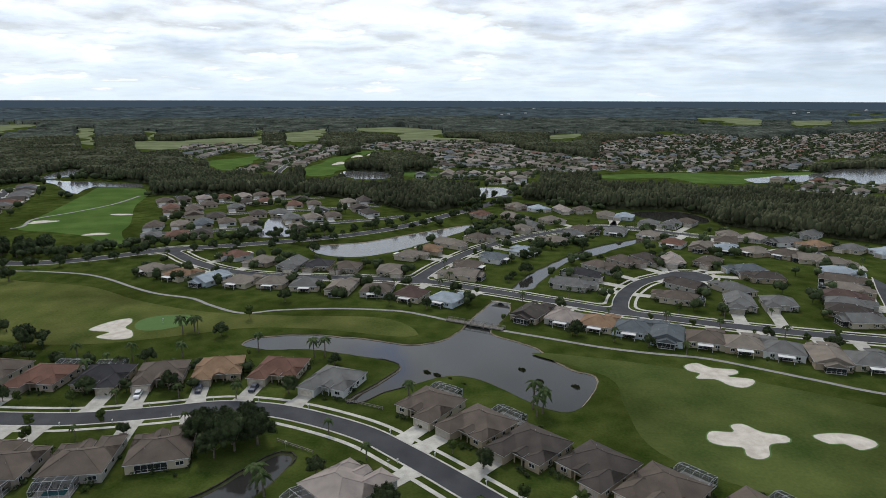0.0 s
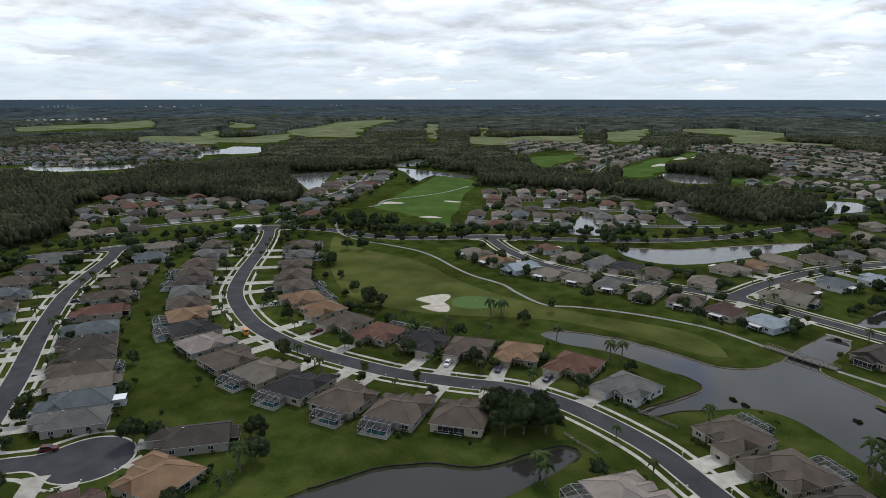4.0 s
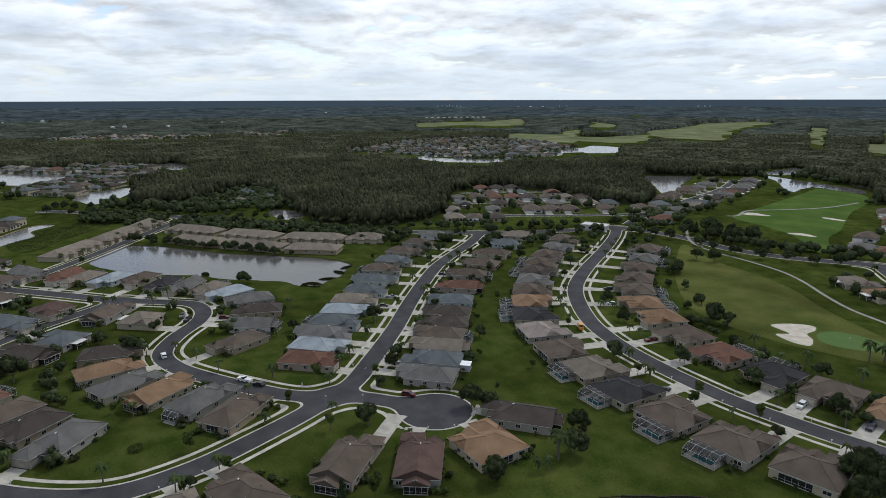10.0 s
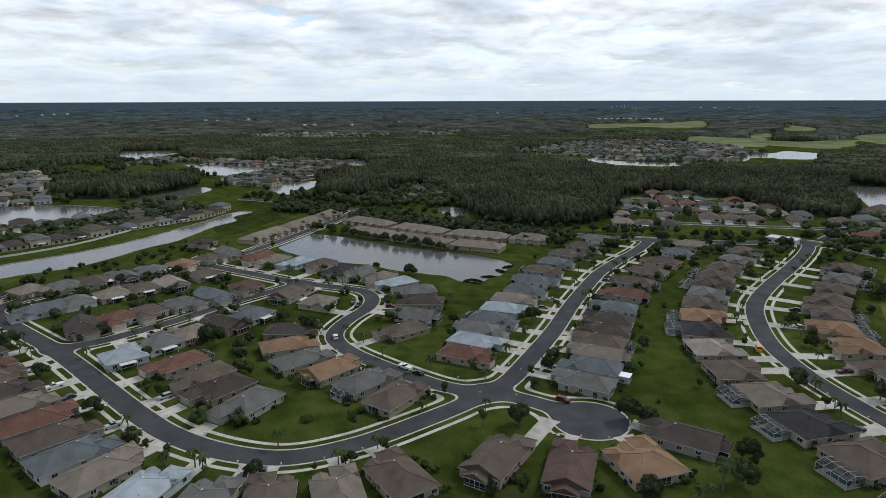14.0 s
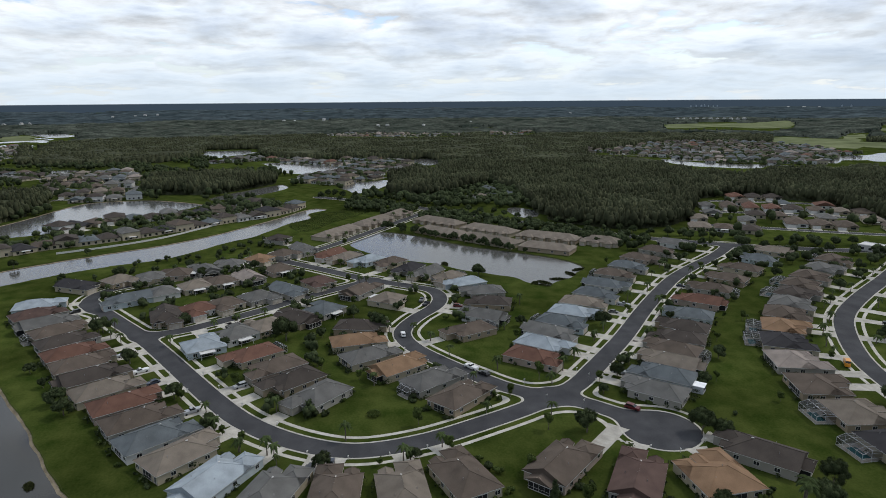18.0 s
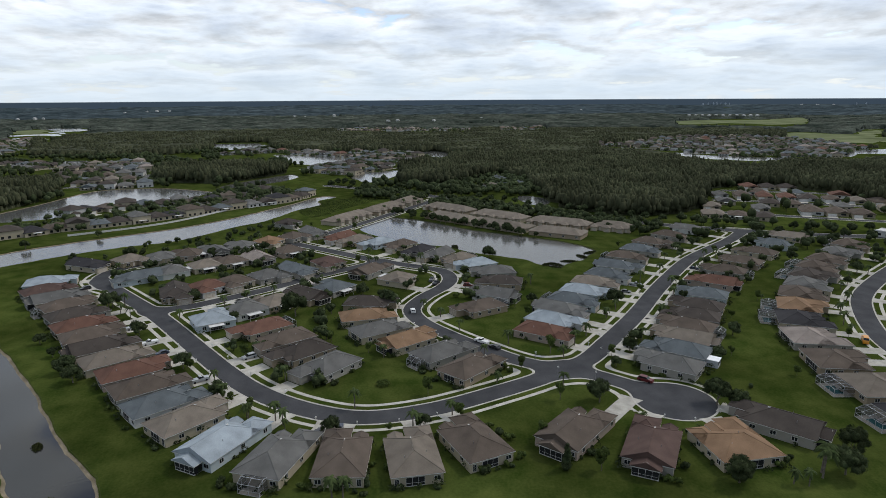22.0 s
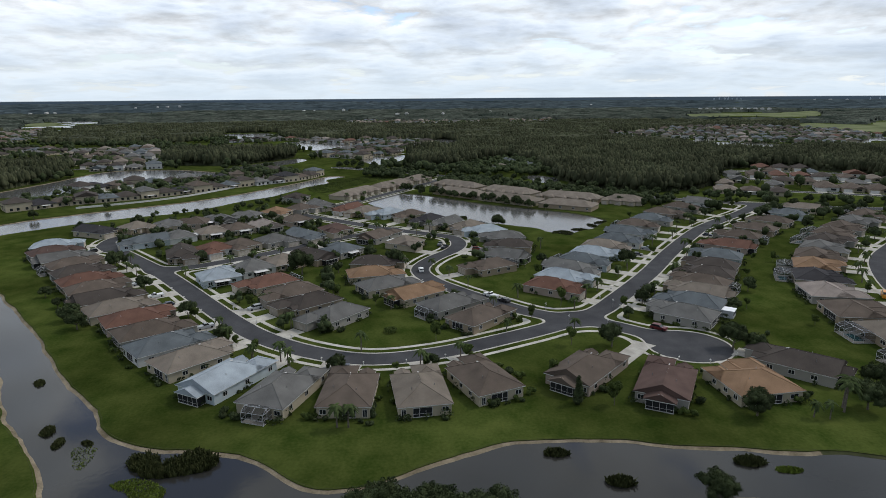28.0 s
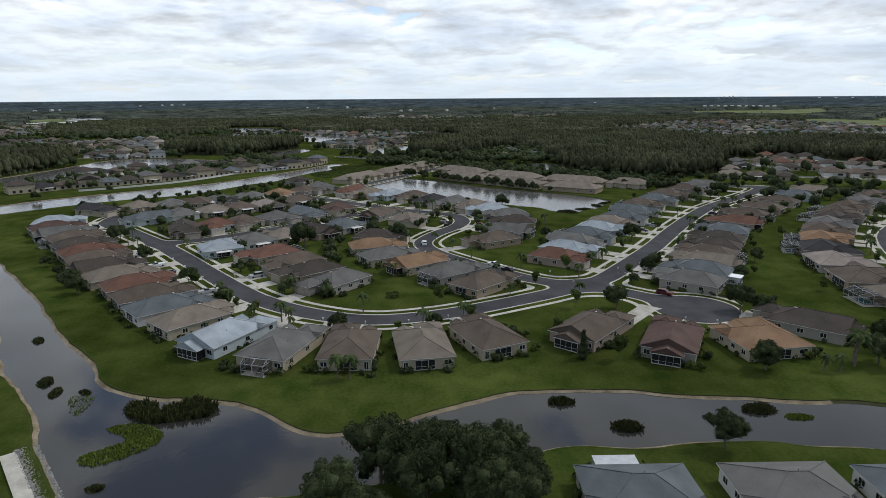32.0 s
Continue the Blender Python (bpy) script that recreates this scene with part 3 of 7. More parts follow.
CART = spline([(-371, 381), (-315, 328), (-284, 316), (-263, 316), (-236, 314), (-216, 307), (-190, 292), (-173, 284), (-153, 279), (-139, 270), (-120, 261), (-104, 267), (-78, 272), (-51, 272), (-36, 267), (-24, 261)], 2.0)
CART_EAST = spline([(-2, 252), (15, 246), (37, 238), (55, 234), (75, 231), (93, 223), (109, 215), (126, 207), (163, 197)], 2.0)
ribbon("cart_path", CART, 1.9, 0.04, PATH, "pale concrete golf cart path winding over the grass", "path")
CART_NORTH = spline([(-370, 424), (-367, 433), (-380, 461), (-370, 494), (-362, 537), (-367, 588)], 3.0)
ribbon("cart_path", CART_NORTH, 2.6, 0.045, PATH, "pale cart path curving over the bright fairway", "path")
ribbon("cart_path", CART_EAST, 1.9, 0.04, PATH, "pale concrete golf cart path along the fairway", "path")


def blob(cx, cy, rx, ry, turn, wob=0.0, lobes=3, phase=0.0, n=48):
    a = np.arange(n) * math.tau / n
    r = 1 + wob * np.cos(lobes * a + phase)
    x, y, c, s = rx * r * np.cos(a), ry * r * np.sin(a), math.cos(radians(turn)), math.sin(radians(turn))
    return np.c_[cx + c * x - s * y, cy + s * x + c * y]


FAIRWAYS = [
    [(-306, 314), (-267, 299), (-216, 292), (-177, 273), (-138, 261), (-97, 260), (-56, 262), (-38, 248), (-41, 240), (-79, 245), (-109, 243), (-130, 233), (-162, 219), (-199, 217), (-232, 237), (-270, 272)],
    [(10, 229), (49, 224), (87, 212), (133, 191), (179, 170), (176, 131), (119, 138), (71, 144), (43, 162), (38, 188), (36, 210)],
    [(-366, 426), (-391, 494), (-426, 589), (-443, 641), (-396, 638), (-363, 596), (-336, 530), (-294, 455), (-279, 420), (-252, 382), (-259, 373), (-292, 403), (-326, 415)],
]
for p in FAIRWAYS:
    sheet("fairway", spline(p, 4.0, True), 0.012, BRIGHT if p[0][1] > 350 else DARK_FAIRWAY if p[0][0] == 10 else FAIRWAY, "closely mown golf fairway grass", "fairway")
sheet("putting_green", blob(-148, 246, 13, 9.5, 30, 0.06), 0.03, GREEN, "smooth pale green golf putting green", "putting green")


# ---- houses ----
def span(m, x0, x1):
    return (x0, x1) if m > 0 else (-x1, -x0)


def own_material(ob):
    for s in ob.material_slots:
        m = s.material
        s.link = "OBJECT"
        s.material = m
    return ob


SIMPLE = [False]


def window(parent, m, side, at, width=1.5, z0=0.95, z1=2.15, wall=0.0):
    """A white-framed window in a wall: side 'l', 'r', 'f' or 'b', its middle along the wall and the wall's own place."""
    e, h = 0.06, width / 2
    if side in "lr":
        k = m * (1 if side == "r" else -1)
        x = m * wall
        fr = Shape().box(*sorted((x - k * 0.02, x + k * e)), at - h, at + h, z0, z1)
        gl = Shape()
        for a, b in ((at - h + 0.1, at - 0.05), (at + 0.05, at + h - 0.1)):
            gl.box(*sorted((x, x + k * (e + 0.012))), a, b, z0 + 0.1, z1 - 0.1)
    else:
        k, y = (1 if side == "b" else -1), wall
        c = m * at
        fr = Shape().box(c - h, c + h, *sorted((y - k * 0.02, y + k * e)), z0, z1)
        gl = Shape()
        for a, b in ((c - h + 0.1, c - 0.05), (c + 0.05, c + h - 0.1)):
            gl.box(a, b, *sorted((y, y + k * (e + 0.012))), z0 + 0.1, z1 - 0.1)
    if SIMPLE[0]:
        k = len(fr.f)
        fr.add(gl.v, gl.f)
        part("window", fr.mesh("window", TRIM, GLASS, index=[0] * k + [1] * (len(fr.f) - k)), None, parent)
    else:
        part("pane", gl, GLASS, part("window", fr, TRIM, parent))


def cage(parent, m, x0, x1, y0, y1, top=2.9):
    """A screened pool cage of white beams behind the house."""
    x0, x1 = span(m, x0, x1)
    fr, xm = Shape(), (x0 + x1) / 2
    n = max(2, round((x1 - x0) / 2.6))
    for i in range(n + 1):
        x = x0 + (x1 - x0) * i / n
        fr.bar((x, y1, 0), (x, y1, top - 0.35), 0.035).bar((x, y1, top - 0.35), (x, y0 + (y1 - y0) * 0.55, top + 0.5), 0.028).bar((x, y0 + (y1 - y0) * 0.55, top + 0.5), (x, y0, top), 0.028)
    for z in (0.1, 1.1, top - 0.35):
        fr.bar((x0, y1, z), (x1, y1, z), 0.028).bar((x0, y0, z), (x0, y1, z), 0.028).bar((x1, y0, z), (x1, y1, z), 0.028)
    ym = y0 + (y1 - y0) * 0.55
    fr.bar((x0, ym, top + 0.5), (x1, ym, top + 0.5), 0.04).bar((x0, ym, 0), (x0, ym, top + 0.5), 0.04).bar((x1, ym, 0), (x1, ym, top + 0.5), 0.04)
    sc = Shape().add([(x0, y1, 0.1), (x1, y1, 0.1), (x1, y1, top - 0.35), (x0, y1, top - 0.35)], [(0, 1, 2, 3)])
    for x in (x0, x1):
        sc.add([(x, y0, 0.1), (x, y1, 0.1), (x, y1, top - 0.35), (x, ym, top + 0.5), (x, y0, top)], [(0, 1, 2, 3, 4)])
    sc.add([(x0, y1, top - 0.35), (x1, y1, top - 0.35), (x1, ym, top + 0.5), (x0, ym, top + 0.5), (x1, y0, top), (x0, y0, top)], [(0, 1, 2, 3), (3, 2, 4, 5)])
    c = part("screen_cage", fr, ALUM, parent, "white aluminium pool cage frame")
    part("screen", sc, MESH, c, "dark insect screen")
    part("patio", Shape().box(x0, x1, y0, y1, 0, 0.1), CONCRETE, parent)


MESH = bpy.data.materials.new("insect_screen")
MESH.use_nodes = True
MESH.node_tree.nodes["Principled BSDF"].inputs["Base Color"].default_value = (0.02, 0.021, 0.022, 1)
MESH.node_tree.nodes["Principled BSDF"].inputs["Alpha"].default_value = 0.5
MESH.node_tree.nodes["Principled BSDF"].inputs["Roughness"].default_value = 0.8
POOL = material("pool_water", (0.015, 0.085, 0.10), (0.02, 0.12, 0.135), 0.5, 0.1, 4, spec=0.5)


def lanai(parent, m, x0, x1, y, z1=2.35):
    """A dark screened porch in the back wall, with white posts and rails."""
    x0, x1 = span(m, x0, x1)
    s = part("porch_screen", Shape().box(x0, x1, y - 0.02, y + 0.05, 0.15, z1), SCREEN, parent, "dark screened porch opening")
    fr, n = Shape(), max(2, round((x1 - x0) / 1.5))
    for i in range(n + 1):
        x = x0 + (x1 - x0) * i / n
        fr.box(x - 0.035, x + 0.035, y + 0.05, y + 0.09, 0.1, z1)
    fr.box(x0, x1, y + 0.05, y + 0.1, 0.05, 0.2).box(x0, x1, y + 0.05, y + 0.1, z1 - 0.08, z1).box(x0, x1, y + 0.05, y + 0.085, 0.85, 0.9)
    part("porch_frame", fr, TRIM, s, "white porch frame")


def vents(parent, m, spots):
    for x, y, z, long in spots:
        x = m * x
        if long:
            part("ridge_vent", Shape().box(x - 0.12, x + 0.12, y - long / 2, y + long / 2, z - 0.1, z + 0.1), TRIM, parent, "white ridge vent")
        else:
            part("vent_pipe", Shape().tube([(x, y, z - 0.4), (x, y, z + 0.45)], (0.07, 0.07)), METAL, parent)


def garage(parent, m, x0, x1, y):
    x0, x1 = span(m, x0, x1)
    d = Shape().box(x0, x1, y - 0.05, y + 0.05, 0, 2.15)
    for z in (0.5, 1.04, 1.58):
        d.box(x0 + 0.1, x1 - 0.1, y - 0.07, y - 0.04, z - 0.22, z + 0.22)
    part("garage_door", d, DOOR, parent)


def front_door(parent, m, x, y):
    a, b = span(m, x - 0.5, x + 0.5)
    part("front_door", Shape().box(a, b, y - 0.06, y + 0.04, 0.05, 2.1).box(a + 0.15, b - 0.15, y - 0.08, y - 0.05, 0.25, 1.9), DOOR, parent)


def make_house(kind, m=1, simple=False):
    h = new("house")
    SIMPLE[0] = simple
    body, roofs = Shape(), []
    o, p = 0.45, 0.42
    bx = lambda x0, x1, y0, y1, z1=2.72: body.box(*span(m, x0, x1), y0, y1, -0.3, z1)

    def top(x0, x1, y0, y1, z=2.7, f=1.0, b=1.0, along="y"):
        x0, x1 = span(m, x0, x1)
        half = ((x1 - x0) if along == "y" else (y1 - y0)) / 2 + o
        if along == "x" and m < 0:
            f, b = b, f
        roofs.append(Shape().hip(x0 - o, x1 + o, y0 - o, y1 + o, z, half * p, f, b, along))
        for end, run in ((y0, f), (y1, b)):
            if run == 0 and along == "y":
                xm = (x0 + x1) / 2
                body.add([(x0, end - 0.05, 2.7), (x1, end - 0.05, 2.7), (xm, end - 0.05, 2.7 + half * p), (x0, end + 0.05, 2.7), (x1, end + 0.05, 2.7), (xm, end + 0.05, 2.7 + half * p)], [(0, 1, 2), (5, 4, 3), (0, 3, 4, 1), (1, 4, 5, 2), (2, 5, 3, 0)])

    if kind in ("long", "long_gable", "long_plain"):
        bx(-6, 6, -6.5, 11), bx(-6, 0.3, -11, -6.5)
        top(-6, 6, -6.5, 11, b=0.0 if kind == "long_gable" else 1.0), top(-6, 0.3, -11, -3.5)
        top(1.6, 4.8, -7.8, -4.0, 2.72, f=0.0)
        garage(h, m, -5.4, -0.4, -11), front_door(h, m, 3.2, -6.5)
        for y in (-3.5, 1.5, 6.5):
            window(h, m, "r", y, wall=6)
        for y in (-8.5, 0.0, 7.5):
            window(h, m, "l", y, wall=-6)
        window(h, m, "f", 4.9, 1.1, wall=-6.5), window(h, m, "b", -4.6, 1.6, wall=11)
        if kind == "long_gable":
            top(-3.3, 3.3, 8.5, 13.6, 2.5, b=0.0)
            lanai(h, m, -3.1, 3.1, 13.5)
            for a in (-3.1, 3.1):
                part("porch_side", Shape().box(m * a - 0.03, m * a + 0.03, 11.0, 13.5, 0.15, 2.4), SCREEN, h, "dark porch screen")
            part("porch_floor", Shape().box(-3.2, 3.2, 11.0, 13.6, -0.1, 0.12), CONCRETE, h)
        elif kind != "long_plain":
            lanai(h, m, -1.6, 2.8, 11), window(h, m, "b", 4.9, 1.1, 0.3, 2.2, wall=11)
        else:
            cage(h, m, -3.2, 2.4, 11, 14.6)
        vents(h, m, [(0, 1.5, 5.42, 6.0), (2.5, 6.0, 4.6, 0), (-3.2, 4.0, 4.3, 0)])
        slab = (-5.6, -0.2, -11)
    elif kind in ("wide", "wide_cage"):
        bx(-8, 8, -4, 9), bx(-8, -1.6, -9.5, -4), bx(3.2, 8, -6.4, -4)
        top(-8, 8, -4, 9, along="x"), top(-8, -1.6, -9.5, 1.5), top(3.2, 8, -6.4, 1.0), top(-0.6, 2.4, -6.6, -1.5, 2.95, f=0.0)
        body.box(*span(m, -0.5, -0.2), -6.4, -6.1, 0, 3.0).box(*span(m, 2.0, 2.3), -6.4, -6.1, 0, 3.0)
        garage(h, m, -7.4, -2.2, -9.5), front_door(h, m, 0.9, -4)
        window(h, m, "f", 5.6, 1.9, wall=-6.4)
        for y in (-1.5, 3.0, 6.8):
            window(h, m, "r", y, wall=8)
        for y in (-6.5, 1.0, 6.0):
            window(h, m, "l", y, wall=-8)
        window(h, m, "b", -5.8, 2.2, wall=9)
        if kind == "wide_cage":
            cage(h, m, -2.6, 7.0, 9, 15.0)
            part("pool", Shape().box(*span(m, -0.8, 5.0), 10.6, 13.6, 0.08, 0.13), POOL, h, "turquoise pool water")
        else:
            lanai(h, m, -2.6, 5.6, 9)
        vents(h, m, [(0, 2.5, 5.85, 0), (3.5, 5.0, 4.6, 0)])
        slab = (-7.6, -2.0, -9.5)
    else:
        bx(-7, 7, -5, 8), bx(-7, -1, -9, -5)
        top(-7, 7, -5, 8, along="x"), top(-7, -1, -9, 0)
        garage(h, m, -6.4, -1.6, -9), front_door(h, m, 1.5, -5)
        for x in (-4, 4.5):
            window(h, m, "b", x, 1.6, wall=8)
        window(h, m, "r", 1.5, 1.6, wall=7), window(h, m, "l", 2.0, 1.6, wall=-7), window(h, m, "f", 4.5, 1.8, wall=-5)
        lanai(h, m, -2, 2.8, 8)
        part("awning", Shape().box(*span(m, -2.4, 3.2), 8.05, 11.0, 2.35, 2.5), TRIM, h, "white aluminium patio cover")
        for x in (-2.2, 3.0):
            part("awning_post", Shape().box(m * x - 0.06, m * x + 0.06, 10.8, 10.92, 0, 2.36), TRIM, h)
        slab = (-6.6, -1.2, -9)
    own_material(part("wall", body, STUCCO["cream"], h))
    for r, name in zip(roofs, ("roof", "garage_roof", "wing_roof", "porch_roof")):
        caps, p = [(4, 8), (5, 8), (6, 9), (7, 9), (8, 9)], [Vector(q) for q in r.v]
        for i, j in caps:
            if (p[i] - p[j]).length > 0.5:
                k = len(r.v)
                r.bar(p[i], p[j], 0.075)
                r.f.append((i, k, k + 2))
        own_material(part(name, r.mesh(name, ROOF["b"], TRIM, index=[1] * 5 + [0] * (len(r.f) - 5)), None, h))
    h["slab"] = slab
    return h


ROOF_WORDS = dict(b="brown", d="dark brown", g="grey", t="tan", r="red-brown", o="orange-tan", s="slate-grey", k="near-black", p="pale pinkish", m="pale blue", w="maroon-brown")
WALL_OF = dict(b="cream gray tan pink", d="gray tan tan", g="gray cream white", t="cream tan", r="cream white pink", o="cream tan", s="white gray blue", k="gray tan cream", p="pink gray", m="white blue", w="gray cream")
KINDS = ("long", "long_gable", "long_plain", "wide", "wide_cage", "small")
PROTO = {(k, m, s): make_house(k, m, s) for k in KINDS for m in (1, -1) for s in (False, True)}
rng = random.Random(7)
HOUSE_SPOTS = []


def place_house(x, y, turn, kind, roof, m, street="", sx=1.0, sy=1.0):
    src = PROTO[kind, m, math.hypot(x, y) > 215]
    ob = copy_thing(src, pose(x, y, 0, 0, 0, turn) @ Matrix.Diagonal((sx, sy, 1, 1)))
    wall = rng.choice(WALL_OF[roof].split())
    for c in ob.children:
        base = c.name.split(".")[0]
        if base.endswith("roof"):
            c.material_slots[0].material = ROOF[roof]
        elif base == "wall":
            c.material_slots[0].material = STUCCO[wall]
    extra = {"long_plain": " and pool cage", "wide_cage": " and pool cage", "long_gable": " and gabled porch", "small": " and patio cover"}.get(kind, "")
    tagged(ob, f"single-storey {wall} house with {ROOF_WORDS[roof]} roof{extra}", "house", "houses along the streets")
    HOUSE_SPOTS.append((x, y, turn, kind, m))
    return ob


def facing(x, y, road):
    line = LINES[road]
    p = line[np.argmin(np.hypot(line[:, 0] - x, line[:, 1] - y))]
    return math.degrees(math.atan2(y - p[1], x - p[0])) - 90


def driveway(x, y, turn, slab, m):
    """Concrete slabs from the garage to the kerb."""
    a, b = span(m, slab[0], slab[1])
    M = pose(x, y, 0, 0, 0, turn)
    mid, y0 = (a + b) / 2, slab[2]
    reach = y0
    while reach > y0 - 30:
        q = M @ Vector((mid, reach, 0))
        if kerb_distance(q.x, q.y) < 0.45:
            break
        reach -= 0.3
    else:
        return
    if y0 - reach < 2:
        return
    s, n = Shape(), max(2, round((y0 - reach) / 3.2))
    for i in range(n):
        c, d = y0 - (y0 - reach) * i / n, y0 - (y0 - reach) * (i + 1) / n
        flare = 0.7 if i == n - 1 else 0
        v = [(a, c - 0.03, 0), (b, c - 0.03, 0), (b + flare, d, 0), (a - flare, d, 0)]
        s.add([(p, q, 0.0) for p, q, _ in v] + [(p, q, 0.075) for p, q, _ in v], [(4, 5, 6, 7), (0, 1, 5, 4), (1, 2, 6, 5), (2, 3, 7, 6), (3, 0, 4, 7)])
    ob = tagged(new("driveway", s.mesh("driveway", CONCRETE)), "pale concrete driveway slabs from garage to street", "driveway", kind="structure")
    ob.matrix_world = M


HOMES = [
    ("crescent", "long", [(-291, -177, "m"), (-277, -170, "w"), (-266, -159, "g"), (-255, -149, "b"), (-243, -140, "d"), (-231, -131, "r"), (-220, -122, "b"), (-209, -113, "d"), (-198, -104, "t"), (-187, -94, "r"), (-176, -85, "b"), (-165, -76, "s"), (-154, -66, "t"), (-142, -53, "m"), (-134, -37, "g"), (-133, -20, "b"), (-133, -3, "t"), (-139, 13, "b")]),
    ("court", "court", [(-145, 37, "b"), (-137, 55, "w"), (-136, 76, "o"), (-147, 94, "d")]),
    ("avenue", "long", [(-217, 43, "r"), (-229, 49, "m"), (-241, 55, "g"), (-253, 62, "s"), (-265, 70, "m"), (-278, 78, "t"), (-291, 88, "s"), (-306, 98, "s"), (-325, 108, "b"), (-341, 121, "s"), (-359, 134, "b"), (-377, 152, "b"), (-394, 172, "g")]),
    ("avenue", "long", [(-185, 80, "g"), (-197, 87, "s"), (-208, 93, "t"), (-219, 99, "b"), (-230, 106, "d"), (-242, 113, "d"), (-257, 122, "s"), (-276, 135, "r"), (-294, 149, "b"), (-311, 166, "b"), (-330, 184, "b"), (-350, 204, "s"), (-369, 223, "t")]),
    ("drive", "wide", [(-92, 144, "b"), (-110, 136, "b"), (-129, 132, "b"), (-148, 130, "k"), (-167, 131, "t"), (-186, 132, "b"), (-206, 136, "p"), (-224, 143, "k"), (-240, 152, "o"), (-256, 162, "b"), (-270, 173, "g"), (-284, 184, "d"), (-299, 196, "b"), (-313, 210, "b"), (-328, 226, "g"), (-346, 245, "b"), (-40, 133, "p")]),
    ("drive", "wide", [(-101, 199, "o"), (-119, 193, "b"), (-137, 188, "k"), (-157, 186, "r"), (-177, 188, "b"), (-197, 194, "o"), (-215, 200, "o"), (-233, 212, "b"), (-249, 226, "b"), (-264, 241, "b"), (-280, 258, "g"), (-299, 277, "b"), (-79, 201, "r"), (-57, 195, "g"), (-22, 181, "b"), (-6, 170, "b"), (9, 160, "d"), (26, 152, "d"), (41, 143, "b"), (60, 134, "b")]),
    ("middle", "small", [(-272, -110, "d"), (-281, -99, "r"), (-288, -89, "b"), (-298, -76, "g"), (-308, -63, "s"), (-322, -50, "w")]),
    ("canal", "small", [(-299, -137, "s"), (-309, -125, "g"), (-318, -112, "t"), (-326, -101, "b"), (-334, -89, "p"), (-348, -75, "b")]),
    ("middle", "small", [(-235, -82, "m"), (-247, -72, "g"), (-256, -62, "t"), (-266, -51, "d"), (-276, -40, "s")]),
    ("crescent", "long", [(-226, -60, "r"), (-214, -49, "b"), (-203, -40, "d"), (-191, -30, "g")]),
    ("bend", "long", [(-253, -24, "d"), (-236, -24, "o"), (-221, -18, "g"), (-210, -7, "o"), (-198, 4, "g"), (-185, 13, "b")]),
    ("bend", "small", [(-305, -27, "b"), (-290, -13, "t")]),
    ("bend", "long", [(-383, -51, "r"), (-375, -40, "t"), (-367, -26, "m"), (-360, -13, "b"), (-346, -2, "k"), (-336, 8, "g"), (-326, 19, "t"), (-315, 28, "m"), (-299, 36, "g"), (-281, 37, "d"), (-263, 31, "g"), (-246, 24, "b")]),
    ("canal", "small", [(-324, -174, "k"), (-333, -157, "t"), (-338, -142, "g"), (-344, -129, "b"), (-351, -117, "g"), (-362, -105, "g"), (-374, -93, "o"), (-386, -81, "b"), (-399, -70, "g"), (-431, -93, "d")]),
    ("links", "small", [(-197, 321, "t"), (-177, 312, "o"), (-157, 307, "m"), (-139, 304, "t"), (-121, 304, "t"), (-103, 302, "g"), (-84, 300, "t"), (-65, 296, "b"), (-47, 291, "w"), (-29, 286, "m"), (11, 271, "d"), (25, 265, "p"), (39, 260, "o"), (52, 255, "s"), (65, 250, "s"), (79, 246, "b"), (92, 242, "t"), (105, 238, "g"), (119, 233, "t"), (133, 230, "g")]),
    ("links", "small", [(-164, 358, "r"), (-143, 347, "t"), (-124, 341, "g"), (-108, 342, "k"), (-91, 339, "b"), (-65, 336, "t"), (109, 297, "g"), (127, 299, "g")]),
    ("rise", "small", [(-61, 370, "t"), (-51, 387, "o"), (-38, 405, "t"), (-22, 425, "b"), (-7, 444, "g"), (8, 460, "t"), (-24, 331, "t"), (-8, 369, "s"), (10, 388, "m"), (31, 422, "t"), (55, 459, "b"), (76, 456, "g")]),
    ("loop", "long", [(33, 318, "g"), (40, 339, "k"), (52, 357, "b"), (68, 371, "b"), (83, 378, "d"), (97, 375, "p"), (117, 375, "b"), (134, 359, "s"), (138, 343, "d"), (114, 319, "g"), (91, 323, "d"), (82, 301, "b")]),
    ("rise", "small", [(108, 422, "r"), (124, 415, "t"), (138, 409, "m"), (153, 404, "t"), (169, 399, "b"), (182, 388, "t"), (137, 500, "b"), (154, 455, "t"), (168, 447, "p"), (184, 436, "g"), (201, 428, "o"), (219, 420, "g"), (236, 412, "m"), (210, 461, "g"), (107, 492, "g")]),
    ("rise", "small", [(98, 447, "t"), (122, 488, "g"), (93, 519, "m"), (79, 525, "t"), (62, 547, "b"), (46, 545, "p"), (24, 550, "m"), (5, 561, "t"), (-24, 516, "r"), (3, 508, "t"), (45, 443, "g"), (145, 432, "b"), (32, 497, "t"), (16, 475, "g"), (-22, 349, "b")]),
    ("rise", "long", [(189, 381, "t"), (182, 359, "m"), (176, 341, "b"), (170, 326, "t"), (162, 312, "w"), (158, 300, "g"), (153, 289, "d"), (154, 277, "g")]),
]
STYLE = {"long": ("long", "long", "long_gable", "long", "long_plain"), "wide": ("wide", "wide_cage", "wide_cage", "wide"), "small": ("small", "small", "long_gable", "small"), "court": ("long_gable", "long_gable", "wide", "long")}
SPECIAL = {(-145, 37): "long_gable", (-137, 55): "long_gable", (-142, -53): "long_gable", (-134, -37): "long_plain", (-133, -20): "long", (-133, -3): "long", (-139, 13): "long", (-165, -76): "long", (-154, -66): "long", (-187, -94): "long", (-176, -85): "long", (-198, -104): "long", (-92, 144): "wide", (-110, 136): "wide_cage", (-129, 132): "wide_cage", (-148, 130): "wide_cage"}
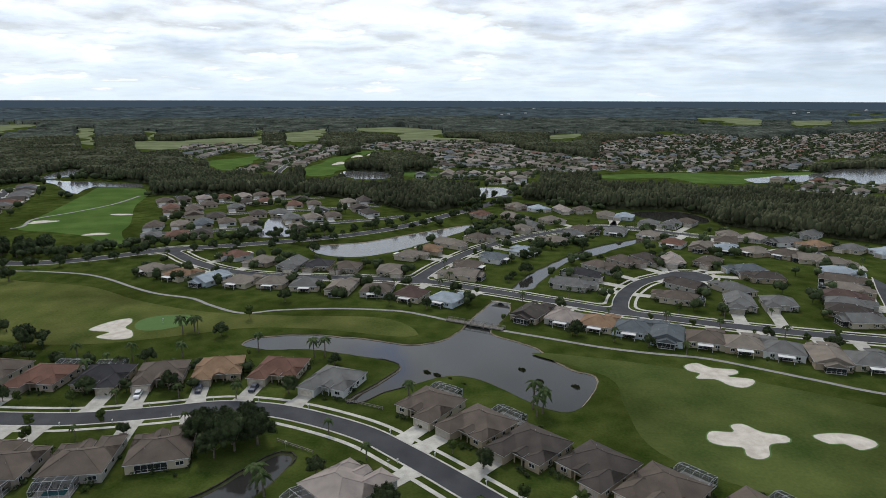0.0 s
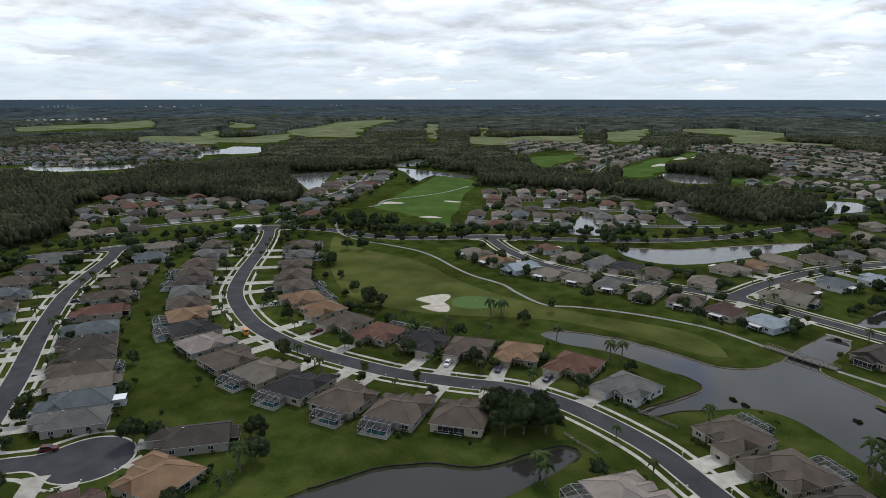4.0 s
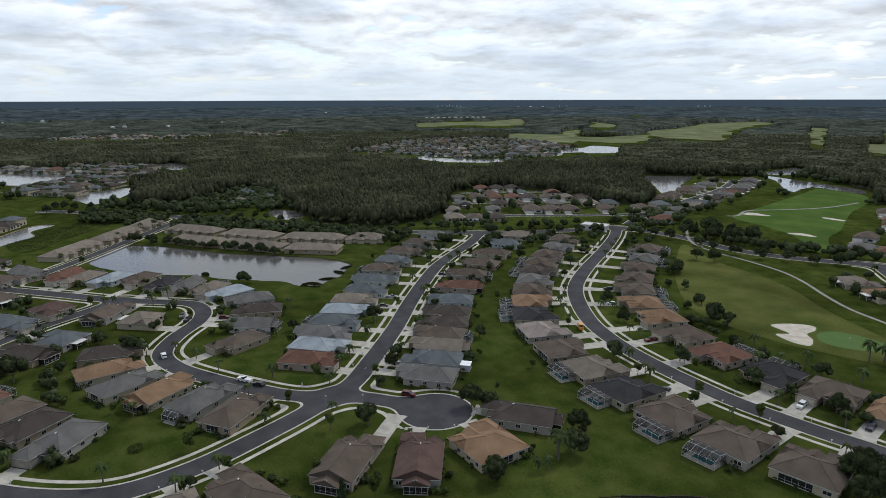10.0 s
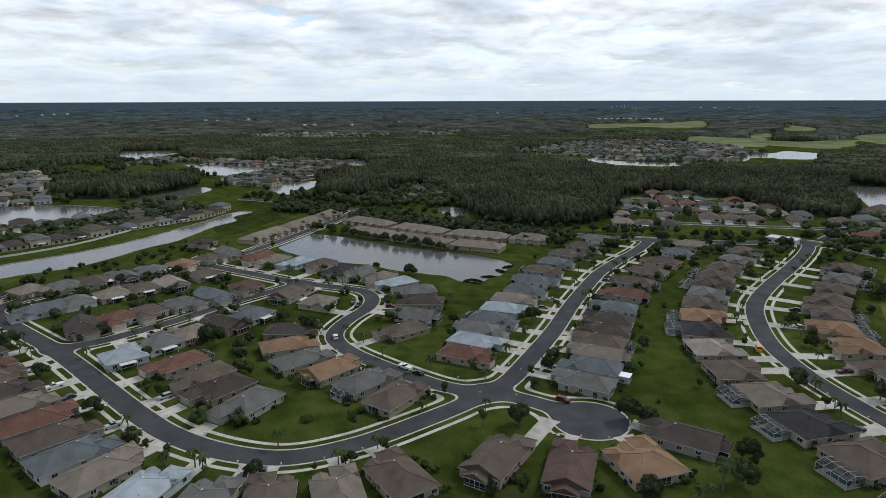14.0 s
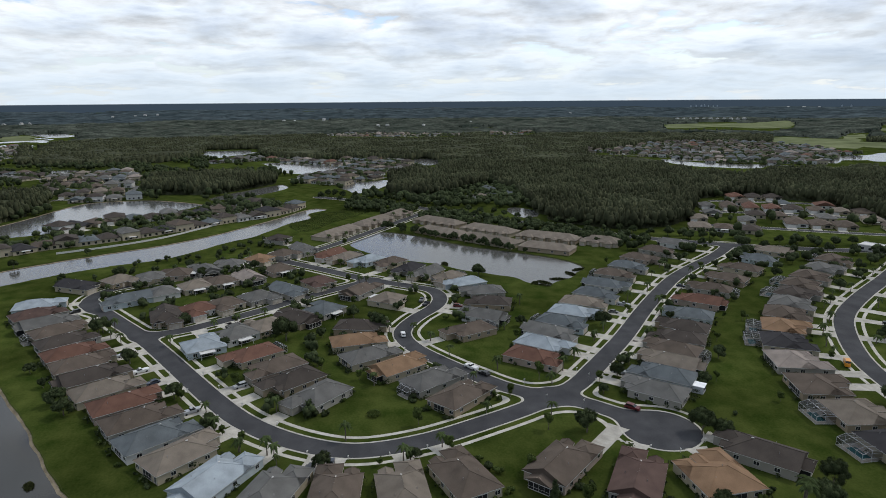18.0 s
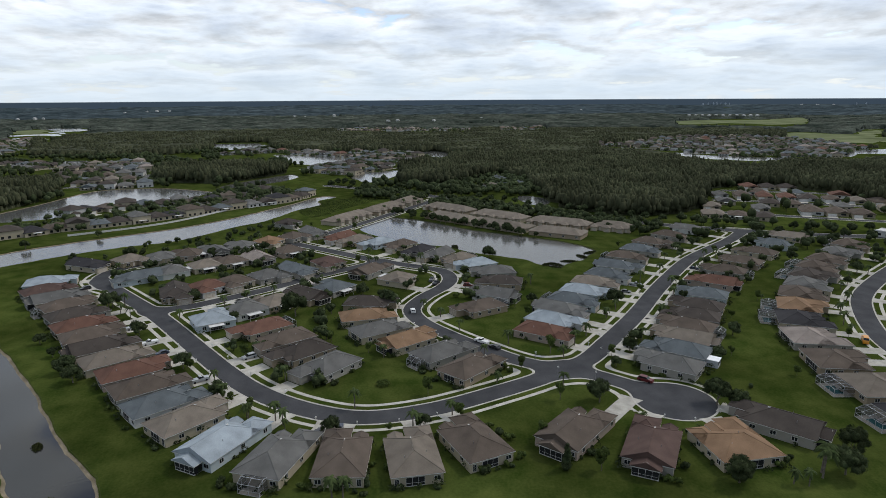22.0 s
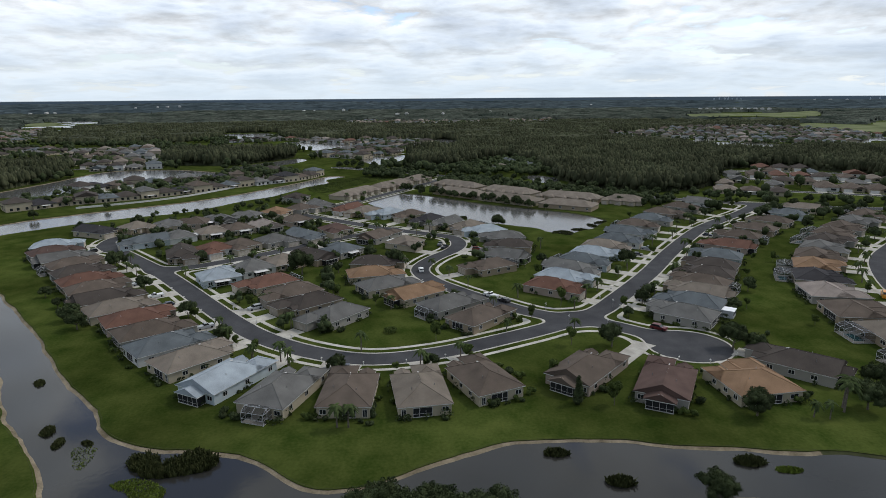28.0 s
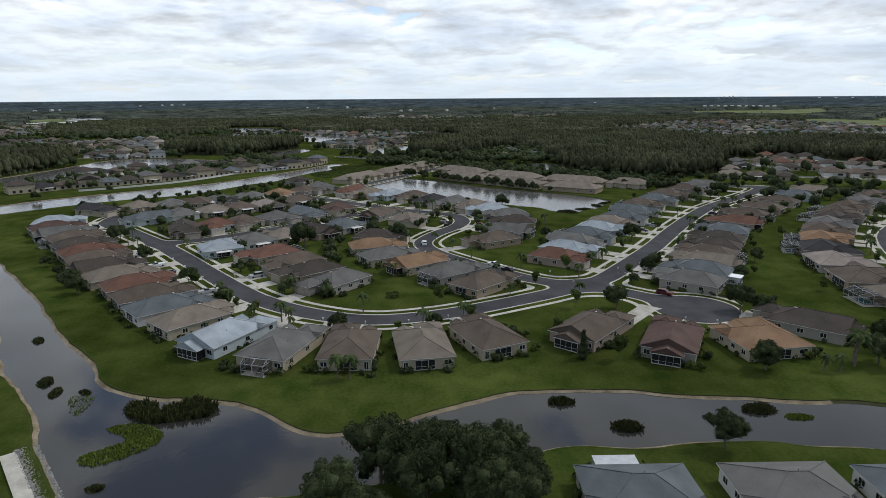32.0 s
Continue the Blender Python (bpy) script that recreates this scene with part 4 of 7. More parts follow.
for road, style, spots in HOMES:
    for i, (x, y, c) in enumerate(spots):
        kind = SPECIAL.get((x, y)) or STYLE[style][(i * 7 + len(spots)) % len(STYLE[style])]
        m = 1 if (i * 5 + len(spots)) % 3 else -1
        turn = facing(x, y, road)
        pull = 4.5 if road == "crescent" and x > -160 else 3.0 if math.hypot(x, y) < 215 else 2.0
        x, y = x + pull * math.sin(radians(turn)), y - pull * math.cos(radians(turn))
        sx = 0.95 if style == "long" and road != "crescent" else 0.98 if style == "long" else 1.02 if style == "small" else 0.97
        place_house(x, y, turn, kind, c, m, road, sx, 0.96 if style == "long" else 1.0)
        slab = PROTO[kind, m, True]["slab"]
        driveway(x, y, turn, (slab[0] * sx, slab[1] * sx, slab[2]), m)
for x, y, c in ((-76, 29, "s"), (-76, 51, "g"), (-75, 71, "s"), (-67, 9, "d")):
    place_house(x, y, 90, "wide", c, 1 if y < 40 else -1)
cover = Shape().box(-3.4, 3.4, -1.5, 1.5, 2.45, 2.6)
for a in (-3.2, 3.2):
    cover.box(a - 0.06, a + 0.06, 1.3, 1.42, 0, 2.46)
cover = tagged(new("patio_cover", cover.mesh("patio_cover", ALUM)), "flat white aluminium patio cover behind a grey-roofed house", "patio cover")
cover.matrix_world = pose(-86.9, 27.5, 0, 0, 0, 90)

for p in PROTO.values():
    for o in list(p.children_recursive) + [p]:
        bpy.data.objects.remove(o)


# ---- rows of attached homes ----
def terrace(x, y, turn, units, roof, wall):
    t = tagged(new("terrace"), f"long row of attached {wall} homes with tan hipped roof", "terraced houses", "attached homes by the pond")
    w, body, top = 8.5, Shape(), Shape()
    L = w * units / 2
    body.box(-L, L, -7, 7, -0.3, 2.8)
    top.hip(-L - 0.5, L + 0.5, -7.5, 7.5, 2.75, 3.1, 1, 1, "x")
    for i in range(units):
        x0 = -L + w * i
        body.box(x0 + 0.6, x0 + 4.6, -10, -7, -0.3, 2.7)
        top.hip(x0 + 0.2, x0 + 5.0, -10.4, -3, 2.7, 1.1)
        garage(t, 1, x0 + 1.2, x0 + 4.0, -10)
        front_door(t, 1, x0 + 6.0, -7)
        window(t, 1, "b", x0 + 2.5, 1.6, wall=7)
    part("wall", body, STUCCO[wall], t), part("roof", top, ROOF[roof], t)
    t.matrix_world = pose(x, y, 0, 0, 0, turn)


TERRACES = [(-450, -54, 150, 5), (-489, -31, 150, 5), (-523, -12, 150, 3), (-484, 22, 45, 5), (-450, 57, 48, 5), (-422, 94, 58, 5), (-406, 126, 60, 3), (-444, 22, 226, 5), (-415, 53, 228, 5), (-390, 86, 238, 4)]
for i, (x, y, turn, u) in enumerate(TERRACES):
    terrace(x, y, turn, u, "t", "tan" if i % 2 else "cream")


# ---- plants ----
def leaves(centres, radii, count, size, seed, up=0.25, flat=1.0):
    """Leaf clumps scattered over a set of round masses, as separate small quads."""
    g = np.random.default_rng(seed)
    c, r = np.array(centres, float), np.array(radii, float)
    k = g.choice(len(r), count, p=r**2 / (r**2).sum())
    d = g.normal(size=(count, 3))
    d[:, 2] += up * 2
    d /= np.linalg.norm(d, axis=1, keepdims=True)
    pos = c[k] + d * (r[k] * g.uniform(0.7, 1.08, count))[:, None] * [1, 1, flat]
    nrm = d + g.normal(size=(count, 3)) * 0.55
    nrm /= np.linalg.norm(nrm, axis=1, keepdims=True)
    a = np.cross(nrm, g.normal(size=(count, 3)))
    a /= np.linalg.norm(a, axis=1, keepdims=True)
    b = np.cross(nrm, a)
    s = (size * g.uniform(0.6, 1.35, count))[:, None]
    v = np.stack([pos - a * s, pos - b * s * 0.7, pos + a * s, pos + b * s * 0.7], 1).reshape(-1, 3)
    return v, np.arange(count * 4).reshape(-1, 4)


def ball():
    """A round form of 24 quads."""
    v, f, at = [], [], {}
    for ax in range(3):
        for sg in (-1, 1):
            for i in (-1, 0):
                for j in (-1, 0):
                    q = []
                    for a, b in ((i, j), (i + 1, j), (i + 1, j + 1), (i, j + 1)) if sg > 0 else ((i, j), (i, j + 1), (i + 1, j + 1), (i + 1, j)):
                        p = [0, 0, 0]
                        p[ax], p[(ax + 1) % 3], p[(ax + 2) % 3] = sg, a, b
                        key = tuple(p)
                        if key not in at:
                            at[key] = len(v)
                            v.append(np.array(p, float) / np.linalg.norm(p))
                        q.append(at[key])
                    f.append(q)
    return np.array(v), np.array(f)


BALL = ball()


def lumps(centres, radii, half, seed, jag=0.22, taper=0.0):
    """Uneven closed crowns, one to each centre."""
    g = np.random.default_rng(seed)
    c, n, k = np.asarray(centres, float), len(centres), len(BALL[0])
    scale = 1 + g.uniform(-jag, jag, (n, k, 1))
    size = np.stack([np.broadcast_to(radii, n), np.broadcast_to(radii, n), np.broadcast_to(half, n)], -1)[:, None, :]
    shape = BALL[0] * np.c_[np.repeat(1 - taper * BALL[0][:, 2:], 2, 1), np.ones(k)]
    v = c[:, None, :] + shape[None] * scale * size
    return v.reshape(-1, 3), (BALL[1][None] + k * np.arange(n)[:, None, None]).reshape(-1, 4)


def cones(centres, radii, half, seed):
    """Small pointed crowns of eight faces, for trees far off."""
    g = np.random.default_rng(seed)
    c, n = np.asarray(centres, float), len(centres)
    a = np.arange(6) * math.tau / 6
    form = np.r_[np.c_[np.cos(a), np.sin(a), -0.9 + 0 * a], np.c_[0.62 * np.cos(a + 0.5), 0.62 * np.sin(a + 0.5), 0.45 + 0 * a]]
    size = np.stack([np.broadcast_to(radii, n), np.broadcast_to(radii, n), np.broadcast_to(half, n)], -1)[:, None, :]
    v = c[:, None, :] + form[None] * (1 + g.uniform(-0.28, 0.28, (n, 12, 1))) * size
    f = np.array([(i, (i + 1) % 6, 6 + (i + 1) % 6, 6 + i) for i in range(6)] + [(6, 7, 8, 9), (6, 9, 10, 11)])
    return v.reshape(-1, 3), (f[None] + 12 * np.arange(n)[:, None, None]).reshape(-1, 4)


def trunks(points, r, height):
    """Plain four-sided stems."""
    p, n = np.asarray(points, float), len(points)
    h = np.broadcast_to(height, n)
    ring = np.array([(-r, -r), (r, -r), (r, r), (-r, r)])
    low = np.stack([np.c_[p[:, :2] + o, p[:, 2] - 0.3] for o in ring], 1)
    high = np.stack([np.c_[p[:, :2] + o * 0.6, p[:, 2] + h] for o in ring], 1)
    f = np.array([(0, 1, 5, 4), (1, 2, 6, 5), (2, 3, 7, 6), (3, 0, 4, 7)])
    return np.concatenate([low, high], 1).reshape(-1, 3), (f[None] + 8 * np.arange(n)[:, None, None]).reshape(-1, 4)


def joined(*sets):
    """Several sets of vertices and quads as one."""
    k, vs, fs = 0, [], []
    for v, f in sets:
        vs.append(v), fs.append(f + k)
        k += len(v)
    return np.concatenate(vs), np.concatenate(fs)


def leafy(centres, radii, count, size, seed, up=0.25):
    """Leaf clumps round dense cores."""
    r = np.array(radii, float)
    return joined(leaves(centres, radii, count, size, seed, up), lumps(centres, r * 0.82, r * 0.80, seed + 1))


def trunk_shape(height, r, seed, limbs=4, spread=2.0):
    g = random.Random(seed)
    s = Shape().tube([(0, 0, -0.2), (0.05, 0, height * 0.45), (0.1, 0.08, height)], (r, r * 0.75, r * 0.5), 7)
    for i in range(limbs):
        a = math.tau * i / limbs + g.uniform(-0.5, 0.5)
        p = (spread * math.cos(a), spread * math.sin(a), height + g.uniform(0.6, 1.8))
        s.tube([(0.08, 0.05, height * 0.75), (p[0] * 0.5, p[1] * 0.5, height * 1.0), p], (r * 0.5, r * 0.36, r * 0.15), 5)
    return s


def make_tree(kind, seed):
    g = random.Random(seed)
    if kind in ("oak", "great_oak"):
        t = new("oak_tree", trunk_shape(2.4, 0.26, seed).mesh("oak_trunk", BARK))
        cs, rs = [], []
        for i in range(11 if kind == "oak" else 26):
            a, q = g.uniform(0, math.tau), 2.9 * math.sqrt(g.uniform(0.02, 1))
            cs.append((q * math.cos(a), q * math.sin(a), 3.9 + g.uniform(-0.9, 1.0) + 1.3 * (1 - (q / 2.9) ** 2))), rs.append(g.uniform(1.0, 1.7) if kind == "oak" else g.uniform(0.75, 1.35))
        cs.append((0, 0, 4.6)), rs.append(2.2)
        if kind == "oak":
            v, f = leafy(cs, rs, 1500, 0.27, seed)
        else:
            # sprays of twigs stand out from the dense cores
            tips, fine = [], []
            for (x, y, z), r in zip(cs, rs):
                for _ in range(5):
                    d = Vector((g.gauss(0, 1), g.gauss(0, 1), g.gauss(0.35, 0.8))).normalized() * r * g.uniform(0.85, 1.12)
                    tips.append((x + d.x, y + d.y, z + d.z)), fine.append(g.uniform(0.22, 0.46))
            v, f = joined(leaves(cs, rs, 9000, 0.085, seed), leaves(tips, fine, 11000, 0.085, seed + 2), lumps(cs, np.array(rs) * 0.74, np.array(rs) * 0.72, seed + 1, 0.32))
        part("crown", big_mesh("oak_crown", v, f, LEAF["oak"]), None, t)
        tagged(t, "round-crowned dark green oak tree in a lawn", "tree")
    elif kind == "young":
        t = new("young_tree", trunk_shape(1.9, 0.11, seed, 3, 0.8).mesh("young_trunk", BARK))
        cs = [(g.uniform(-0.9, 0.9), g.uniform(-0.9, 0.9), g.uniform(2.3, 4.2)) for _ in range(8)]
        v, f = leafy(cs, [g.uniform(0.6, 1.0) for _ in cs], 1100, 0.16, seed)
        part("crown", big_mesh("young_crown", v, f, LEAF["light"]), None, t)
        tagged(t, "small leafy green yard tree", "tree")
    elif kind == "cypress":
        t = new("cypress_tree", trunk_shape(2.0, 0.16, seed, 0).mesh("cypress_trunk", BARK))
        cs = [(g.uniform(-0.2, 0.2), g.uniform(-0.2, 0.2), 1.0 + i * 0.72) for i in range(9)]
        v, f = leafy(cs, [1.25 * (1 - i / 10) ** 0.7 + 0.12 for i in range(9)], 1300, 0.15, seed, 0.4)
        part("crown", big_mesh("cypress_crown", v, f, LEAF["oak"]), None, t)
        tagged(t, "narrow dark evergreen tree in a lawn", "tree")
    elif kind == "palm":
        h = g.uniform(4.6, 6.4)
        lean = g.uniform(-0.3, 0.3)
        t = new("palm_tree", Shape().tube([(0, 0, -0.2), (lean * 0.3, 0, h * 0.4), (lean, 0.1, h)], (0.24, 0.17, 0.14), 7).mesh("palm_trunk", BARK))
        s = Shape()
        for i in range(17):
            a, rise, long = math.tau * i / 17 * 2.38, g.uniform(-0.15, 1.0), g.uniform(1.9, 2.6)
            ca, sa = math.cos(a), math.sin(a)
            last = None
            for j in range(6):
                u = j / 5
                q = long * u * (1 - 0.12 * rise)
                z = h + rise * 1.5 * u - (1.35 + 0.5 * (1 - rise)) * u * u * 1.25
                w = 0.42 * math.sin(math.pi * (0.12 + 0.86 * u)) + 0.03
                row = [(lean + ca * q - sa * w, 0.1 + sa * q + ca * w, z - w * 0.55), (lean + ca * q, 0.1 + sa * q, z), (lean + ca * q + sa * w, 0.1 + sa * q - ca * w, z - w * 0.55)]
                if last:
                    s.add(last + row, [(0, 1, 4, 3), (1, 2, 5, 4)])
                last = row
        part("crown", s.mesh("palm_crown", LEAF["palm"]), None, t, "drooping feathery fronds")
        tagged(t, "slender palm tree with drooping green fronds", "palm tree", "palms along the streets and yards")
    else:
        cs = [(g.uniform(-0.5, 0.5), g.uniform(-0.5, 0.5), g.uniform(0.3, 0.75)) for _ in range(5)]
        v, f = leafy(cs, [g.uniform(0.35, 0.55) for _ in cs], 220, 0.11, seed, 0.4)
        t = tagged(new("shrub", big_mesh("shrub", v, f, LEAF["oak" if seed % 2 else "light"])), "low rounded green shrub in a bed", "shrub", "shrubs round the houses")
    return t


KIN = {k: [make_tree(k, 10 + 7 * i) for i in range(n)] for k, n in (("oak", 5), ("great_oak", 4), ("young", 3), ("cypress", 2), ("palm", 5), ("shrub", 4))}
PLANTED = []


def plant(kind, x, y, scale=1.0, z=0.0):
    if kind == "oak" and math.hypot(x, y) < 215:
        kind = "great_oak"
    src = rng.choice(KIN[kind])
    h = scale * rng.uniform(0.92, 1.1)
    ob = copy_thing(src, pose(x, y, z, 0, 0, rng.uniform(0, 360)) @ Matrix.Diagonal((scale, scale, h, 1)))
    PLANTED.append((x, y))
    return ob


WET = list(SHORES.values())


def is_wet(x, y):
    return any(inside([(x, y)], s)[0] for s in WET)


def free_spot(x, y, gap=1.2, house_gap=8.5):
    if kerb_distance(x, y) < gap or is_wet(x, y):
        return False
    return all((x - a) ** 2 + (y - b) ** 2 > house_gap**2 for a, b, *_ in HOUSE_SPOTS)


BIG_TREES = [
    ("oak", -165, 50, 1.0), ("oak", -162, 83, 1.1), ("oak", -159, 88, 0.8), ("oak", -125, 71, 1.0), ("cypress", -132, 33, 1.0), ("young", -131, 41, 1.1), ("oak", -244, -52, 1.3), ("oak", -254, -15, 1.0),
    ("young", -167, 39, 1.1), ("oak", -334, 36, 1.0), ("palm", -179, 22, 0.8), ("young", -201, 43, 1.3), ("oak", -127, 97, 1.1), ("oak", -135, 104, 1.0), ("young", -146, 30, 0.9),
    ("oak", -76, 153, 1.35), ("oak", -78, 146, 1.3), ("oak", -85, 152, 1.25), ("oak", -74, 150, 1.5), ("oak", -69, 154, 1.5), ("oak", -73, 158, 1.4), ("oak", -79, 153, 1.45), ("oak", -187, 212, 1.2), ("oak", -182, 216, 0.9), ("oak", -106, 279, 1.0), ("young", -113, 254, 1.4), ("oak", -116, 232, 0.85),
]
MORE_TREES = [
    ("oak", -137, 178, 0.9), ("oak", -112, 184, 0.9), ("oak", -27, 128, 1.0), ("oak", -48, 141, 0.8), ("oak", -121, 372, 1.2), ("oak", -55, 279, 0.9), ("oak", -37, 276, 0.8),
    ("palm", -133, 233, 1.3), ("palm", -130, 237, 1.4), ("palm", -127, 234, 1.2), ("palm", -138, 205, 1.1), ("palm", -95, 219, 1.2), ("palm", -72, 216, 1.3), ("palm", -68, 217, 1.3), ("palm", 9, 184, 1.5), ("palm", 12, 181, 1.4), ("palm", 10, 179, 1.2),
    ("palm", -61, 134, 1.5), ("palm", -58, 131, 1.3), ("palm", -145, 190, 1.2), ("palm", -159, 204, 1.1), ("palm", -121, 210, 1.1), ("palm", -31, 186, 1.1), ("oak", -94, 48, 1.0), ("palm", -128, 92, 1.3), ("palm", -126, 91, 1.2), ("palm", -123, -21, 0.95), ("palm", -123, -18.6, 0.95), ("palm", -124, 83, 0.75), ("palm", -123, 86, 0.7),
]
FORE_TREES = [("oak", -86, -9, 1.5), ("oak", -82, -4, 1.6), ("oak", -86, 0, 1.5), ("oak", -80, 4, 1.7), ("oak", -85, 8, 1.55), ("oak", -80, 11, 1.4), ("oak", -77, -15, 1.2), ("oak", -73, -10, 1.2), ("oak", -78, -2, 1.5), ("oak", -78, 7, 1.4), ("oak", -76, 12, 1.2), ("oak", -105, -84, 0.8), ("oak", -264, 296, 1.0), ("oak", -272, 290, 1.1), ("oak", -258, 262, 0.9), ("oak", -253, 256, 0.8)]
for kind, x, y, s in BIG_TREES + MORE_TREES + FORE_TREES:
    plant(kind, x, y, s)

# street palms on the verges and yard trees by the houses
for key, step in (("crescent", 14), ("avenue", 13), ("drive", 17), ("bend", 18), ("middle", 18), ("canal", 20), ("links", 22), ("rise", 26)):
    line = LINES[key]
    for i in range(2, len(line) - 2, max(1, round(step / 3))):
        t = line[i + 1] - line[i - 1]
        nrm = np.array([-t[1], t[0]]) / np.linalg.norm(t)
        for side in (1, -1):
            off = ROADS[key][0] + rng.choice((1.6, 5.2, 6.0))
            x, y = line[i] + nrm * side * off + t / np.linalg.norm(t) * rng.uniform(-4, 4)
            if rng.random() < 0.62 and free_spot(x, y, 1.2, 9.5):
                plant("palm" if rng.random() < 0.78 else "young", x, y, rng.uniform(0.75, 1.05))
near_homes = [h for h in HOUSE_SPOTS]
for x, y, turn, kind, m in near_homes:
    M = pose(x, y, 0, 0, 0, turn)
    far = math.hypot(x, y) > 300
    for _ in range(1 if far else 3):
        q = M @ Vector((rng.choice((-1, 1)) * rng.uniform(3, 9.5), rng.choice((-14.5, -13.5) if math.hypot(x, y) < 190 else (-14.5, -13.5, 14.5, 16)), 0))
        if rng.random() < (0.4 if far else 0.5) and free_spot(q.x, q.y, 4.2, 10.5):
            plant(rng.choice(("oak", "young", "palm", "oak") if far else ("young", "palm", "oak")), q.x, q.y, rng.uniform(0.55, 0.95))
    if math.hypot(x, y) < 235:
        for lx, ly in ((6.9, rng.uniform(-4, 8)), (-6.9, rng.uniform(-8, 8)), (rng.uniform(1, 5), -9.2), (rng.uniform(-5, -3), 12.6)):
            if rng.random() < 0.75:
                w = 1.25 if kind.startswith("wide") else 1.0
                q = M @ Vector((lx * w * 0.97, ly, 0))
                plant("shrub", q.x, q.y, rng.uniform(0.7, 1.3))

BEDS = [(-127, -28), (-127, -26), (-126, -24), (-128, -14), (-124, -14), (-129, -16), (-129, -38), (-129, -47), (-127, -44), (-130, -40), (-127, -6), (-135, 10), (-132, 12), (-132, 14), (-137, -60), (-180, -31), (-180, -28), (-189, -1), (-182, 4), (-183, -33),
    (-126, 55), (-125, 57), (-131, 58), (-131, 61), (-138, 41), (-139, 44), (-134, 88), (-133, 86), (-131, 83), (-137, 23), (-134, 19), (-172, 98), (-148, 92)]
for x, y in BEDS:
    plant("shrub", x, y, rng.uniform(1.0, 1.8))
for x, y in ((-152, 17), (-148, 19), (-146, 21), (-190, 26), (-187, 27), (-181, 3), (-187, -1), (-187, 12), (-142, 39), (-265, 14), (-246, 63), (-208, 48)):
    plant("shrub", x, y, rng.uniform(1.2, 1.9))
# a clipped round hedge in the lawn
v, f = leaves([(1.5 * math.cos(a * 0.7), 1.5 * math.sin(a * 0.7), 0.6) for a in range(9)] + [(0, 0, 0.6)], [0.75] * 10, 900, 0.16, 77, 0.4)
hedge = tagged(new("hedge", big_mesh("hedge", v, f, LEAF["light"])), "clipped round green hedge on the lawn", "hedge")
hedge.matrix_world = pose(-179, -13, 0)

# low planting round every house
vs, fs, k = [], [], 0
for x, y, turn, kind, m in HOUSE_SPOTS:
    if math.hypot(x, y) > 430:
        continue
    M = pose(x, y, 0, 0, 0, turn)
    w, f0, b0 = (7.9, -7.2, 9.6) if kind.startswith("wide") else (6.1, -7.0, 11.2) if kind.startswith("long") else (6.3, -5.4, 8.6)
    for _ in range(16 if math.hypot(x, y) < 250 else 12):
        side = rng.random()
        if side < 0.35:
            p = (w * rng.choice((-1, 1)), rng.uniform(f0, b0))
        elif side < 0.7:
            p = (m * rng.uniform(0.5, w), f0 - rng.uniform(0.4, 2.0))
        else:
            p = (rng.uniform(-w, w), b0 + rng.uniform(0.2, 1.0))
        q = M @ Vector((p[0], p[1], 0))
        r = rng.uniform(0.35, 1.0) if rng.random() < 0.8 else rng.uniform(1.0, 1.5)
        v, f = leaves([(q.x, q.y, r * 0.7), (q.x + rng.uniform(-0.8, 0.8), q.y + rng.uniform(-0.8, 0.8), r * 0.5)], [r, r * 0.8], 34, 0.26, rng.randrange(10**9), 0.5)
        vs.append(v), fs.append(f + k)
        k += len(v)
tagged(new("planting", big_mesh("planting", np.concatenate(vs), np.concatenate(fs), LEAF["oak"])), "low dark green planting along the house walls", "planting", kind="stuff")

# trees along the boulevard and the pond's far side
for key, step, sides in (("boulevard", 12, (1, -1)),):
    line = LINES[key]
    for i in range(2, len(line) - 2, round(step / 3)):
        t = line[i + 1] - line[i - 1]
        nrm = np.array([-t[1], t[0]]) / np.linalg.norm(t)
        for side in sides:
            x, y = line[i] + nrm * side * rng.uniform(8, 14)
            if rng.random() < 0.7 and free_spot(x, y, 1.5, 9):
                plant("oak", x, y, rng.uniform(0.75, 1.15))
for x0, y0, x1, y1, n in ((-472, -20, -374, 82, 27), (-150, 385, -80, 482, 8), (-330, -268, -400, -205, 5), (0, 322, 40, 386, 9), (-30, 440, 60, 400, 7)):
    for i in range(n):
        t = (i + rng.uniform(-0.3, 0.3)) / (n - 1)
        x, y = x0 + (x1 - x0) * t + rng.uniform(-3, 3), y0 + (y1 - y0) * t + rng.uniform(-3, 3)
        if not is_wet(x, y):
            plant("oak", x, y, rng.uniform(0.55, 0.95))
# the tall copse by the second fairway
for i in range(34):
    x, y = -318 + rng.uniform(-28, 24), 352 + rng.uniform(-22, 20)
    if free_spot(x, y):
        plant(rng.choice(("oak", "oak", "cypress")), x, y, rng.uniform(0.9, 1.4))


def crowns(points, seed, count=70, size=0.55, scale=1.0):
    """Many round-headed trees in one mesh: stems, dense cores and leaf clumps."""
    g = np.random.default_rng(seed)
    p, n = np.array(points, float), len(points)
    r, h = g.uniform(2.0, 3.5, n) * scale, g.uniform(2.6, 4.4, n) * scale
    cs, rs = [], []
    for _ in range(4):
        cs.append(np.c_[p + g.normal(size=(n, 2)) * r[:, None] * 0.5, h + g.normal(size=n) * 0.6])
        rs.append(r * g.uniform(0.6, 0.92, n))
    c, q = np.concatenate(cs), np.concatenate(rs)
    return joined(leaves(c, q, count * n, size, seed + 1), lumps(c, q * 0.86, q * 0.8, seed + 2), trunks(np.c_[p, np.zeros(n)], 0.15, h))


